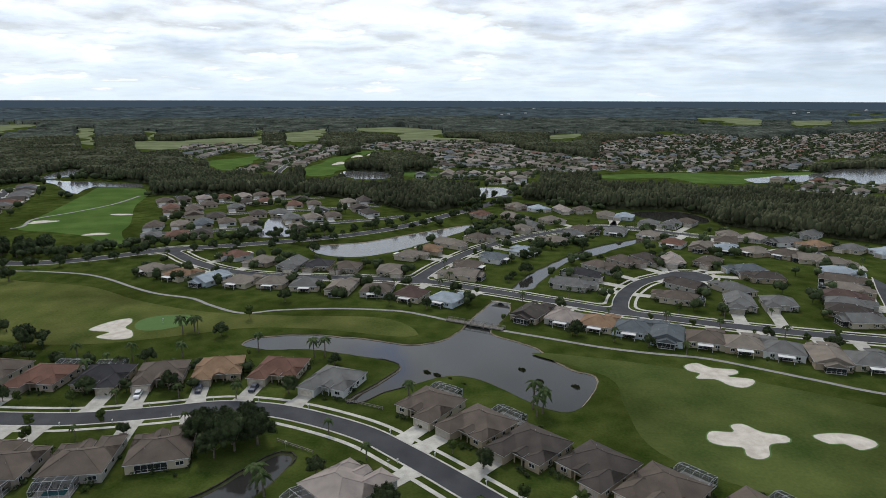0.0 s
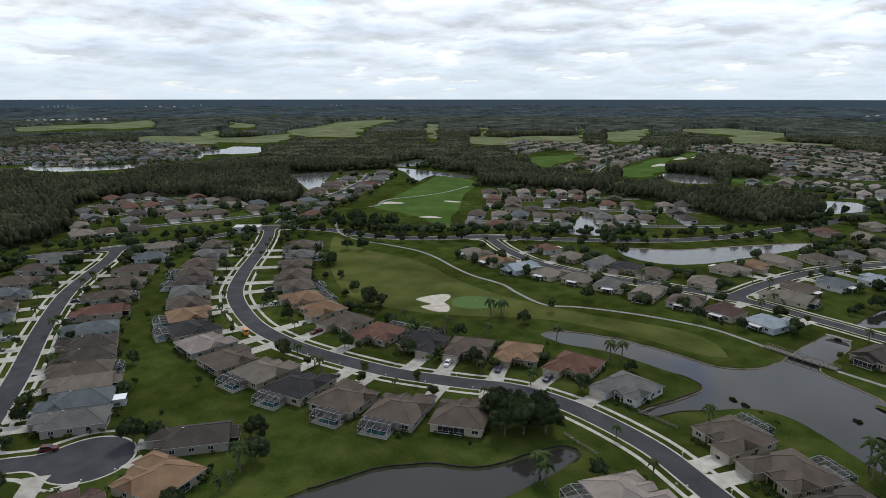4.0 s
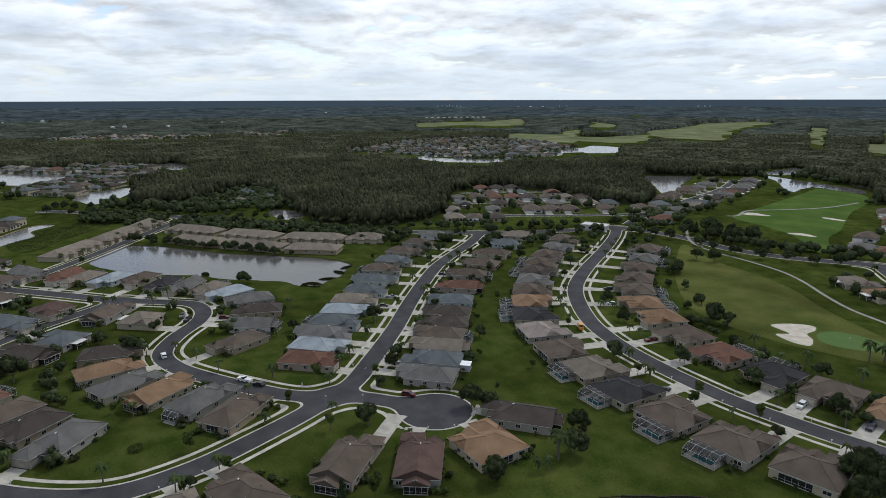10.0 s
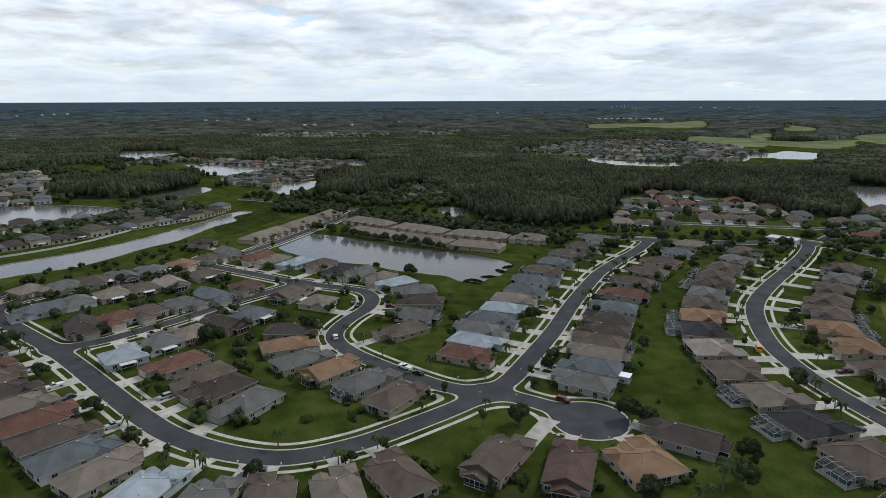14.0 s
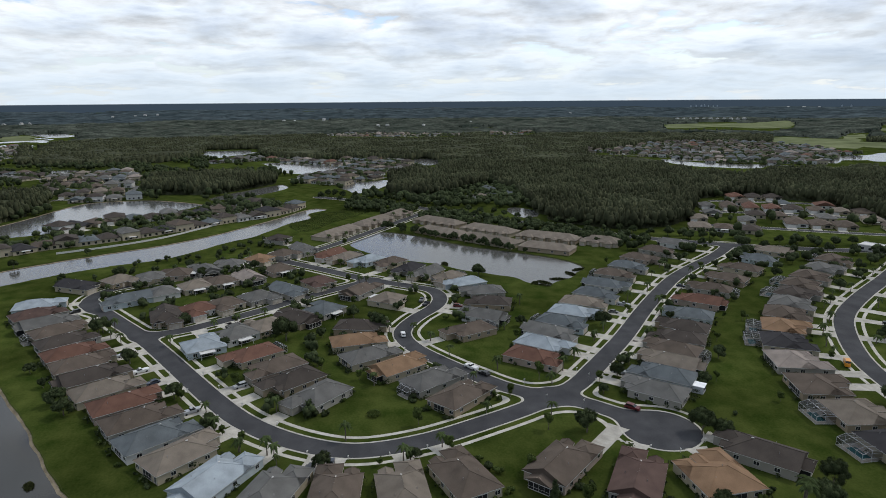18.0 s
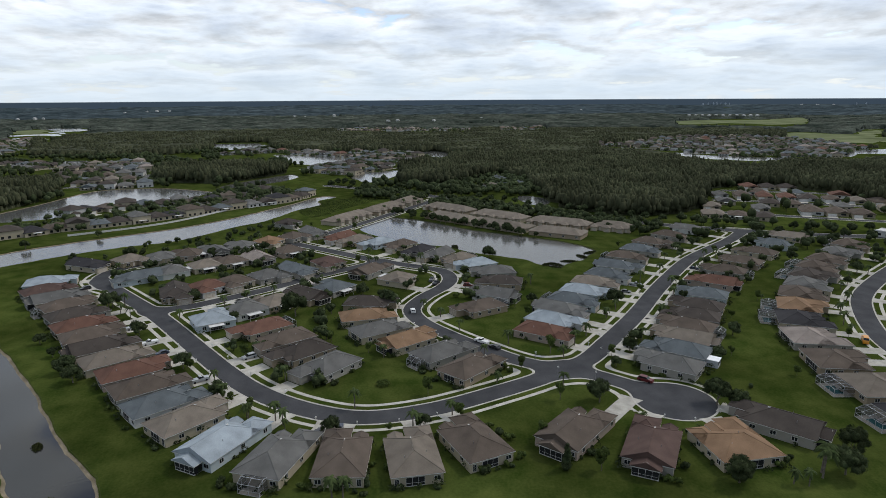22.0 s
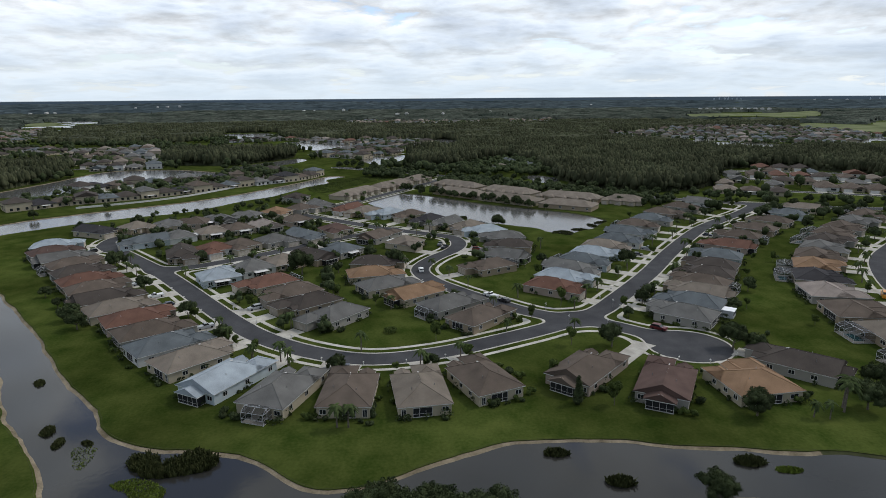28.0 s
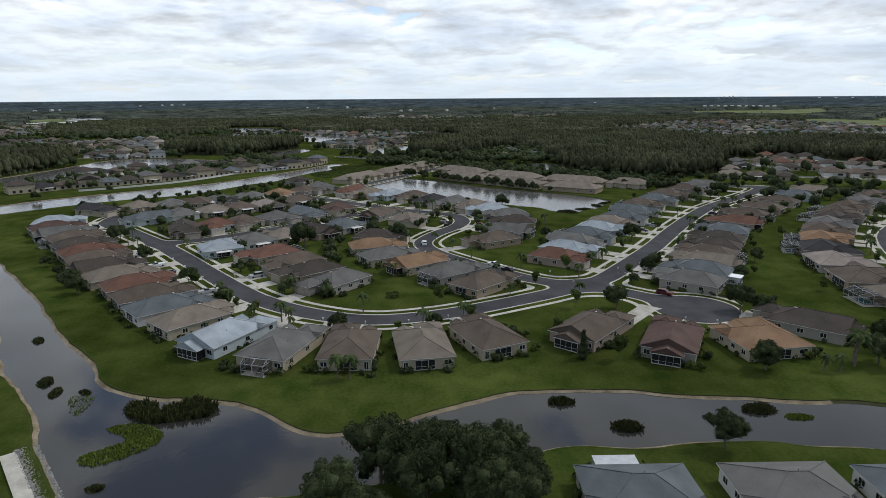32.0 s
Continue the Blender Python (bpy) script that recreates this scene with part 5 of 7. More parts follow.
YARDS = [
    ([(-420, -290), (-400, -262), (-470, -178), (-560, -100), (-620, -130), (-560, -170), (-530, -230), (-470, -280)], 15),
    ([(-400, -60), (-330, 20), (-225, 30), (-240, -30), (-300, -30), (-345, -100), (-380, -110)], 19),
    ([(-330, -170), (-300, -180), (-240, -90), (-230, -20), (-190, -20), (-260, -40), (-330, -60), (-400, -60), (-380, -90)], 17),
    ([(-210, 300), (-215, 330), (-170, 372), (-60, 345), (-40, 300), (0, 290), (0, 275), (-60, 285), (-130, 295)], 13),
    ([(-60, 345), (-80, 380), (0, 480), (120, 500), (240, 430), (220, 330), (130, 270), (0, 290), (-10, 330)], 23),
    ([(-410, 165), (-370, 235), (-330, 285), (-300, 285), (-330, 190), (-380, 130), (-430, 105)], 13),
    ([(-560, -60), (-420, 110), (-400, 150), (-430, 160), (-520, 60), (-610, -60)], 7),
    ([(-420, 165), (-330, 330), (-250, 350), (-215, 385), (-160, 410), (-120, 440), (-140, 455), (-230, 400), (-300, 345), (-370, 330), (-400, 270), (-440, 180)], 10.5),
    ([(-400, 170), (-170, 45), (-180, 75), (-380, 230)], 16),
    ([(-370, 280), (-90, 160), (-90, 205), (-150, 200), (-260, 262), (-330, 310)], 13),
    ([(10, 375), (60, 425), (40, 440), (-20, 420), (-60, 470), (-20, 500), (10, 500), (40, 460), (0, 380)], 11),
    ([(-420, -290), (-610, -130), (-560, -100), (-400, -250)], 15),
    ([(-419, 354), (-436, 437), (-382, 400), (-345, 349), (-334, 293), (-364, 281)], 12),
    ([(-560, 30), (-640, 25), (-730, 70), (-640, 128), (-575, 118), (-560, 80)], 9),
    ([(-330, -205), (-372, -172), (-390, -142), (-430, -118), (-450, -104), (-425, -85), (-400, -80), (-380, -100), (-350, -140), (-325, -180)], 13),
    ([(-160, -40), (-310, -170), (-330, -150), (-170, -10)], 13),
    ([(-300, -130), (-210, -60), (-190, 10), (-300, 20), (-390, -70), (-340, -140)], 22),
]
for k, (poly, step) in enumerate(YARDS):
    p = np.array(poly, float)
    g = np.random.default_rng(500 + k)
    gx, gy = np.meshgrid(np.arange(p[:, 0].min(), p[:, 0].max(), step), np.arange(p[:, 1].min(), p[:, 1].max(), step))
    q = np.c_[gx.ravel(), gy.ravel()] + g.uniform(-0.5, 0.5, (gx.size, 2)) * step
    q = q[inside(q, p)]
    q = [(x, y) for x, y in q if free_spot(x, y, 1.0 if k == 6 else 3.8, 6.4 if k in (0, 11) else 7.6)]
    v, f = crowns(q, 520 + k, 90, 0.36, 1.05 if k in (7, 12, 13) else 0.6 if k == 14 else 0.7 if k in (1, 2, 8, 9, 15, 16) else 1.0)
    tagged(new("yard_trees", big_mesh("yard_trees", v, f, LEAF["oak"])), "dark green yard trees between the houses", "trees", kind="stuff")


# ---- reeds and lily beds in the front pond ----
def reed_bed(x, y, rx, ry, turn, n, mat, high, label, name):
    g = np.random.default_rng(int(abs(x * 13 + y * 7)))
    a, q = g.uniform(0, math.tau, n), np.sqrt(g.uniform(0, 1, n))
    px, py = rx * q * np.cos(a), ry * q * np.sin(a)
    c, s = math.cos(radians(turn)), math.sin(radians(turn))
    base = np.c_[x + c * px - s * py, y + s * px + c * py, np.full(n, WATER_Z - 0.05)]
    ang, h = g.uniform(0, math.tau, n), high * g.uniform(0.5, 1.15, n) * (1.1 - 0.6 * q)
    w = np.c_[np.cos(ang), np.sin(ang), 0 * ang] * (0.16 + 0.1 * high)
    tip = base + np.c_[g.normal(0, 0.2, n) * high, g.normal(0, 0.2, n) * high, h]
    v = np.stack([base - w, base + w, tip + w * 0.4, tip - w * 0.4], 1).reshape(-1, 3)
    tagged(new(name, big_mesh(name, v, np.arange(n * 4).reshape(-1, 4), mat)), label, "water plants", "plant beds in the pond", kind="stuff")


for x, y, rx, ry, turn, n, k, high in ((-148, -99, 2.2, 1.2, 30, 260, "reed", 0.9), (-124, -83, 2.4, 1.4, 20, 300, "reed", 1.0), (-119, -78, 2.2, 1.1, 10, 260, "reed", 0.9), 
        (-119, -72, 1.6, 0.8, 60, 160, "reed", 0.7), (-112, 24, 2.6, 1.2, 90, 360, "reed", 1.3), (-102, 34, 2.6, 1.5, 80, 420, "reed", 1.5), (-108, 61, 3.0, 1.8, 90, 460, "reed", 1.3), (-105, 67, 2.6, 1.2, 90, 360, "lily", 0.6), (-86, -53, 1.4, 0.9, 90, 200, "reed", 0.7)):
    reed_bed(x, y, rx, ry, turn, n, LEAF[k], high, "yellow-green lily bed floating on the pond" if k == "lily" else "dark green clump of reeds standing in the pond", "lily_bed" if k == "lily" else "reed_bed")
def outlined_bed(poly, n, mat, high, label, name):
    """Water plants that fill an uneven outline."""
    g = np.random.default_rng(n)
    p = spline(poly, 0.6, True)
    p = p + 0.35 * np.array([(noise.noise((a * 0.9, b * 0.9, 1)), noise.noise((a * 0.9, b * 0.9, 9))) for a, b in p])
    lo, hi = p.min(0), p.max(0)
    q = g.uniform(lo, hi, (n * 3, 2))
    q = q[inside(q, p)][:n]
    m = len(q)
    clump = np.array([0.75 + 0.6 * noise.noise((a * 0.8, b * 0.8, 4)) for a, b in q])
    base = np.c_[q, np.full(m, WATER_Z - 0.05)]
    ang = g.uniform(0, math.tau, m)
    w = np.c_[np.cos(ang), np.sin(ang), 0 * ang] * (0.10 + 0.07 * high)
    tip = base + np.c_[g.normal(0, 0.22, m) * high, g.normal(0, 0.22, m) * high, high * clump * g.uniform(0.6, 1.1, m)]
    v = np.stack([base - w, base + w, tip + w * 0.4, tip - w * 0.4], 1).reshape(-1, 3)
    tagged(new(name, big_mesh(name, v, np.arange(m * 4).reshape(-1, 4), mat)), label, "water plants", "plant beds in the pond", kind="stuff")


outlined_bed([(-95, -60), (-100, -55), (-104, -60), (-106, -56), (-103, -50), (-99, -49), (-95, -52), (-92, -57)], 3400, LEAF["lily"], 0.5, "bright yellow-green lily bed floating on the pond", "lily_bed")
outlined_bed([(-111, -60), (-114, -59), (-113, -55), (-110, -54), (-108, -57)], 1100, LEAF["reed"], 1.5, "dark green clump of reeds standing in the pond", "reed_bed")
outlined_bed([(-108, -56), (-113, -50), (-115, -48), (-112, -43), (-108, -44), (-106, -53)], 2200, LEAF["reed"], 1.6, "long dark green reed bed standing in the pond", "reed_bed")
outlined_bed([(-117, -74), (-117, -69), (-110, -68), (-110, -70)], 420, LEAF["lily"], 0.3, "thin pale green lily bed floating on the pond", "lily_bed")
outlined_bed([(-494, -97), (-519, -84), (-540, -86), (-551, -66), (-585, -40), (-557, -30), (-501, -60), (-462, -80)], 15000, LEAF["marsh"], 1.1, "green marsh of shrubs and reeds at the canal's end", "marsh_bed")
for x, y in ((-14, 199), (-19, 203), (-24, 206), (-28, 208), (6, 214), (12, 205), (24, 202)):
    reed_bed(x, y, 1.6, 0.8, 140, 140, LEAF["reed"], 0.9, "dark green clump of reeds at the lake shore", "reed_bed")
for i, (x, y) in enumerate(((-363, 19), (-320, 70), (-326, 79), (-345, 95), (-318, 64), (-336, 88), (-314, 68))):
    reed_bed(x, y, 5.0, 2.0, 40 * i, 420, LEAF["reed"], 1.0, "dark reeds along the pond margin", "reed_bed")

# ---- bunkers ----
SANDS = [spline(p, 1.2, True) for p in (
    [(65.2, 223.2), (70.2, 226.2), (74.6, 222.5), (82.5, 221.7), (82.1, 218.3), (77.9, 215.6), (85.8, 213.9), (84.4, 209.7), (80.2, 206.8), (76.2, 208.2), (73.0, 212.5), (66.5, 212.7), (68.9, 216.8), (65.5, 219.1)],
    [(58.7, 172.7), (60.9, 175.7), (67.0, 175.9), (67.5, 179.8), (71.4, 181.0), (75.5, 176.8), (81.4, 175.3), (81.2, 172.0), (75.0, 169.7), (72.5, 163.6), (68.9, 161.6), (66.5, 163.3), (66.8, 167.3), (61.7, 167.8), (58.5, 169.5)],
    [(89.3, 176.2), (95.7, 178.4), (102.0, 178.0), (105.6, 174.7), (104.1, 171.9), (98.8, 169.7), (96.2, 172.6), (91.8, 172.2)],
    [(-175.0, 233.7), (-172.1, 243.0), (-166.2, 248.4), (-162.4, 244.1), (-161.1, 237.4), (-155.9, 233.7), (-152.1, 227.0), (-156.6, 224.1), (-163.1, 224.5), (-166.6, 226.2), (-164.5, 231.4), (-169.8, 232.1)],
)]
SANDS += [blob(*v) for v in ((-365, 451, 10, 6, 30, 0.2, 3, 0.5), (-294, 413, 9, 4, 20, 0.15, 3, 1.5), (-323, 489, 8, 4, 10, 0.15, 2, 0.5))]
for p in SANDS:
    p = np.array(p, float)
    sheet("bunker", p + normals(p) * -0.45, 0.02, GREEN, "dark grass lip round a bunker", "bunker lip")
    sheet("bunker", p, 0.035, SAND, "white sand golf bunker with smooth lobes", "bunker")
for ob in [o for o in scene.objects if o.name.startswith("bunker")]:
    ob.data.polygons.foreach_set("use_smooth", [True] * len(ob.data.polygons))

for kin in KIN.values():
    for src in kin:
        for o in list(src.children_recursive) + [src]:
            bpy.data.objects.remove(o)


# ---- woods, lakes and suburbs of the middle and far distance ----
LAKES = []
LAKES.append([(-1958, -1158), (-2049, -1125), (-1993, -1010), (-1829, -960), (-1807, -988), (-1593, -877), (-1628, -951), (-1569, -984), (-1641, -1028), (-1700, -964), (-1842, -1024)])
LAKES.append([(-1431, -947), (-1517, -913), (-1417, -856), (-1358, -899)])
LAKES.append([(-1431, -835), (-1465, -827), (-1407, -796), (-1393, -811)])
LAKES.append([(-916, -510), (-928, -485), (-923, -443), (-935, -417), (-900, -440), (-883, -477)])
LAKES.append([(-1155, -377), (-1267, -403), (-1259, -364), (-1277, -318), (-1246, -295), (-1172, -293), (-1135, -329), (-1106, -342)])
LAKES.append([(-1000, -225), (-981, -167), (-946, -114), (-905, -98), (-828, -114), (-840, -144), (-879, -183), (-948, -206)])
LAKES.append([(-711, -78), (-742, -69), (-767, -35), (-754, -20), (-685, -38), (-659, -54), (-683, -70)])
LAKES.append([(-1029, 4), (-1055, 22), (-1012, 43), (-957, 45), (-934, 32), (-964, 7)])
LAKES.append([(-553, 86), (-554, 99), (-523, 109), (-506, 98), (-516, 85)])
LAKES.append([(-992, 401), (-957, 422), (-913, 453), (-893, 512), (-867, 509), (-838, 451), (-887, 405), (-945, 384)])
LAKES.append([(-1170, 491), (-1147, 533), (-1113, 562), (-1078, 543), (-1088, 495), (-1118, 471)])
LAKES.append([(-917, 629), (-998, 703), (-1051, 808), (-1008, 831), (-965, 809), (-912, 753), (-902, 705), (-941, 709), (-929, 665), (-890, 619)])
LAKES.append([(-614, 537), (-608, 562), (-584, 596), (-563, 582), (-528, 527), (-501, 504), (-480, 468), (-458, 444), (-513, 485), (-579, 530)])
LAKES.append([(-562, 696), (-582, 727), (-594, 776), (-586, 805), (-543, 751), (-544, 715)])
LAKES.append([(-554, 686), (-532, 689), (-492, 683), (-454, 678), (-416, 673), (-398, 651), (-416, 644), (-455, 644), (-437, 595), (-462, 613), (-511, 656)])
LAKES.append([(-221, 798), (-213, 839), (-167, 825), (-143, 777), (-153, 753), (-179, 744), (-201, 764)])
LAKES.append([(-39, 674), (-33, 688), (-8, 691), (1, 670), (-3, 641), (-16, 624), (-30, 619)])
LAKES.append([(285, 803), (334, 844), (390, 864), (445, 939), (537, 958), (479, 828), (432, 770), (404, 756), (404, 807), (400, 841), (345, 789), (320, 791), (285, 766)])
LAKES.append([(-196, 484), (-185, 490), (-171, 458), (-152, 435), (-152, 424), (-174, 417), (-181, 446)])
FIELDS = []
FIELDS.append([(-2244, 1241), (-2360, 1446), (-2076, 1266), (-1981, 1099)])
FIELDS.append([(-1523, 882), (-1422, 985), (-1636, 1166), (-1641, 1213), (-1195, 886), (-1185, 813), (-1281, 741)])
FIELDS.append([(-2115, 1611), (-1836, 1508), (-1695, 1387), (-1697, 1325), (-1859, 1416)])
FIELDS.append([(-1322, 977), (-1282, 1019), (-1320, 1168), (-1463, 1341), (-1571, 1573), (-1750, 1814), (-1786, 2020), (-1775, 2116), (-1677, 2126), (-1557, 1857), (-1309, 1495), (-1091, 1214), (-1134, 1135), (-1278, 1171), (-1176, 1059), (-1086, 970), (-1098, 904), (-1145, 909), (-1179, 874)])
FIELDS.append([(-1361, 1894), (-1346, 1936), (-1079, 1556), (-844, 1220), (-858, 1187), (-975, 1344)])
FIELDS.append([(-1082, 1794), (-1036, 1768), (-851, 1446), (-869, 1443)])
FIELDS.append([(-856, 1361), (-746, 1377), (-735, 1463), (-642, 1546), (-754, 1846), (-770, 1914), (-530, 1315), (-561, 1260), (-618, 1252), (-626, 1175), (-727, 1161)])
FIELDS.append([(-649, 1764), (-628, 1799), (-591, 2020), (-531, 1782), (-449, 1420), (-469, 1379), (-517, 1411)])
FIELDS.append([(-505, 2033), (-398, 2178), (-218, 1965), (-170, 1592), (-76, 1560), (-72, 1475), (-191, 1478), (-266, 1488), (-322, 1784), (-354, 1841), (-433, 1896)])
FIELDS.append([(89, 1732), (164, 1828), (198, 1776), (144, 1592), (95, 1585)])
FIELDS.append([(882, 3238), (1093, 3406), (1141, 3122), (944, 2576), (864, 2617), (906, 2968)])
FIELDS.append([(1228, 2999), (1400, 3013), (1227, 2660), (1063, 2542)])
FIELDS.append([(1504, 3082), (1778, 3291), (1637, 3027), (1408, 2837)])
FIELDS.append([(-2281, 915), (-2352, 1063), (-2353, 1276), (-2528, 1524), (-2221, 1359), (-1950, 1118), (-2062, 1015), (-2012, 851)])
FIELDS.append([(-1867, -1152), (-1923, -1138), (-1783, -1003), (-1679, -981), (-1665, -1036)])
GOLFS = []
GOLFS.append([(-472, 933), (-444, 994), (-433, 1049), (-398, 952), (-385, 868), (-382, 817), (-404, 829)])
GOLFS.append([(-287, 874), (-289, 1046), (-260, 1184), (-249, 1109), (-267, 1018), (-226, 852), (-226, 817), (-234, 778), (-268, 780)])
GOLFS.append([(-151, 820), (-120, 838), (-84, 822), (-95, 790), (-129, 779)])
GOLFS.append([(97, 814), (173, 849), (244, 871), (287, 851), (390, 896), (411, 879), (350, 834), (292, 804), (267, 759), (214, 762), (198, 804), (101, 791)])
GOLFS.append([(234, 1065), (298, 1183), (336, 1213), (305, 1116), (263, 1040), (234, 1026)])
WOODS = []
WOODS.append([(-674, -281), (-659, -221), (-670, -198), (-686, -175), (-716, -156), (-770, -160), (-772, -167), (-810, -204), (-823, -272), (-795, -318), (-692, -286)])
WOODS.append([(-461, -335), (-507, -332), (-551, -331), (-623, -349), (-639, -358), (-675, -401), (-659, -425), (-650, -464)])
SUBURBS = []
SUBURBS.append(([(-1153, 301), (-1218, 399), (-1374, 570), (-1367, 703), (-1277, 762), (-1143, 767), (-1060, 763), (-900, 616), (-868, 548), (-860, 503), (-980, 408), (-1051, 375)], "dark", 0.4, 0.08, 67))
SUBURBS.append(([(-1021, -240), (-1096, -239), (-1027, -132), (-1047, -37), (-1030, -1), (-923, 7), (-864, -31), (-773, -38), (-727, -64), (-719, -100), (-764, -132), (-806, -152), (-898, -101)], "dark", 0.3, 0.1, 56))
SUBURBS.append(([(-1038, -330), (-1120, -253), (-1018, -227), (-974, -299)], "dark", 0.3, 0.1, 127))
SUBURBS.append(([(-870, -485), (-888, -457), (-898, -424), (-908, -380), (-642, -271), (-628, -283), (-620, -318), (-634, -349), (-720, -407)], "dark", 0.45, 0.12, 107))
SUBURBS.append(([(-1382, -949), (-1493, -887), (-1167, -706), (-924, -640)], "tan", 0.2, 0.1, 43))
SUBURBS.append(([(-900, -624), (-871, -489), (-786, -446), (-774, -539)], "dark", 0.2, 0.2, 75))
SUBURBS.append(([(-646, 1187), (-652, 1248), (-516, 1267), (-448, 1214), (-401, 1283), (-339, 1230), (-317, 1149), (-297, 904), (-303, 775), (-366, 799), (-399, 1000), (-471, 1103), (-504, 1039), (-493, 939), (-578, 1064)], "tan", 0.1, 0.12, 97))
SUBURBS.append(([(-320, 1294), (-255, 1391), (-98, 1471), (-31, 1387), (27, 1223), (126, 1070), (182, 935), (143, 885), (71, 849), (-3, 881), (-50, 875), (-112, 867), (-129, 1036), (-172, 1169), (-285, 1194)], "tan", 0.1, 0.14, -52))
SUBURBS.append(([(-141, 766), (-105, 813), (-40, 841), (35, 864), (38, 761), (17, 717), (-15, 718), (-55, 739), (-111, 753)], "tan", 0.1, 0.3, 7))
SUBURBS.append(([(189, 1418), (343, 1644), (540, 1856), (588, 1613), (833, 1844), (1200, 2113), (746, 1269), (479, 1068), (398, 897), (301, 892), (184, 863), (124, 976)], "tan", 0.1, 0.42, -33))
SUBURBS.append(([(311, 785), (368, 814), (391, 779), (428, 736), (391, 671), (331, 678), (299, 707)], "tan", 0.1, 0.3, -32))
SUBURBS.append(([(-453, 203), (-548, 255), (-605, 309), (-587, 343), (-555, 372), (-502, 370), (-460, 382), (-430, 408), (-397, 392), (-391, 349), (-414, 331), (-422, 290), (-423, 223)], "mixed", 0.05, 0.12, 73))
SUBURBS.append(([(-458, 427), (-498, 508), (-552, 584), (-515, 651), (-454, 590), (-419, 545), (-400, 489), (-388, 426), (-368, 383), (-366, 347), (-357, 321), (-369, 309), (-408, 360)], "mixed", 0.05, 0.05, 120))
SUBURBS.append(([(-277, 457), (-333, 564), (-331, 612), (-263, 609), (-206, 616), (-141, 587), (-88, 531), (-84, 505), (-111, 477), (-147, 461), (-166, 418), (-175, 382), (-219, 377), (-264, 407)], "mixed", 0.05, 0.15, 32))
SUBURBS.append(([(-639, 55), (-676, 83), (-630, 106), (-579, 87), (-569, 49)], "tan", 0, 0.1, 121))
SUBURBS.append(([(-1807, -242), (-1877, -157), (-1812, 2), (-1781, 141), (-1698, 134), (-1687, -57), (-1751, -234)], "tan", 0.2, 0.1, 78))
SUBURBS.append(([(-1825, 218), (-1890, 370), (-1766, 346), (-1709, 211)], "tan", 0.2, 0.1, 112))
SETTLED = [(-1030, -625), (-991, -525), (-997, -435), (-1039, -399), (-1108, -363), (-1166, -379), (-1296, -412), (-1303, -309), (-1144, -266), (-1084, -228), (-1046, -134), (-1034, -72), (-1039, 4), (-981, 55), (-973, 98), (-903, 30), (-785, -42), (-645, -38), (-621, 9), (-653, 45), (-718, 88), (-642, 108), (-526, 108), (-469, 110), (-453, 137), (-454, 169), (-457, 193), (-493, 228), (-581, 270), (-605, 309), (-581, 333), (-556, 366), (-506, 367), (-467, 372), (-443, 389), (-434, 416), (-409, 394)]
SETTLED += [(-458, 444), (-513, 485), (-579, 530), (-618, 542), (-626, 553), (-589, 601), (-557, 685), (-591, 732), (-603, 789), (-594, 818), (-528, 734), (-473, 707), (-412, 678), (-359, 597), (-325, 601), (-258, 598), (-190, 599), (-136, 564), (-97, 527), (-59, 532), (-37, 570), (-29, 604), (-36, 625), (-40, 691), (1, 692), (17, 717), (32, 771), (36, 750), (1, 630), (31, 598), (60, 576), (98, 562), (163, 553), (161, 503), (180, 483), (217, 467), (254, 446), (271, 432)] + [(900, 300), (900, -900), (-300, -900), (-800, -700)]
WHITE = [(-3378, -1519), (-3594, -1495), (-3669, -1472), (-3747, -1433), (-2724, -527), (-2657, -471), (-2872, -380), (-2184, -77), (-2149, -107), (-2155, 45), (-2394, 226), (-3435, 821), (-3425, 859), (-53, 3273), (-19, 3360), (71, 3544), (147, 4472), (293, 3664), (1512, 3665), (1621, 3750), (2142, 4184), (-4028, 2422), (-3982, 2496), (-3935, 2569), (-2621, -1534), (-2615, -1498), (-2526, -1543), (-2528, 1068), (-2522, 1092), (-2515, 1117), (-2509, 1141), (-2502, 1165), (-2495, 1189), (-2489, 1214), (-2482, 1238), (-2476, 1262), (-2469, 1286), (-2463, 1310)]
GOLF = np.array(FAIRWAYS[2], float)


def vnoise(q, scale, seed):
    """Smooth noise from -1 to 1 over an array of places."""
    tab = np.random.default_rng(seed).uniform(-1, 1, (64, 64))
    p = np.asarray(q, float) * scale
    i = np.floor(p).astype(int)
    u = p - i
    u = u * u * (3 - 2 * u)
    a, b = i[:, 0] % 64, i[:, 1] % 64
    c, d = (a + 1) % 64, (b + 1) % 64
    return (tab[a, b] * (1 - u[:, 0]) + tab[c, b] * u[:, 0]) * (1 - u[:, 1]) + (tab[a, d] * (1 - u[:, 0]) + tab[c, d] * u[:, 0]) * u[:, 1]


def within(q, polys, reach=(1.0,)):
    """Which places lie in one of the outlines; a reach above 1 adds those nearer by, whose crowns would hide the outline from the air."""
    hit = np.zeros(len(q), bool)
    for p in polys:
        p = np.asarray(p, float)
        lo, hi = p.min(0), p.max(0)
        for k in reach:
            w = q * k
            near = np.flatnonzero(((w >= lo) & (w <= hi)).all(1) & ~hit)
            if len(near):
                hit[near] |= inside(w[near], p)
    return hit


def on_land(q):
    return np.c_[q, rise_of(np.hypot(q[:, 0], q[:, 1]))]


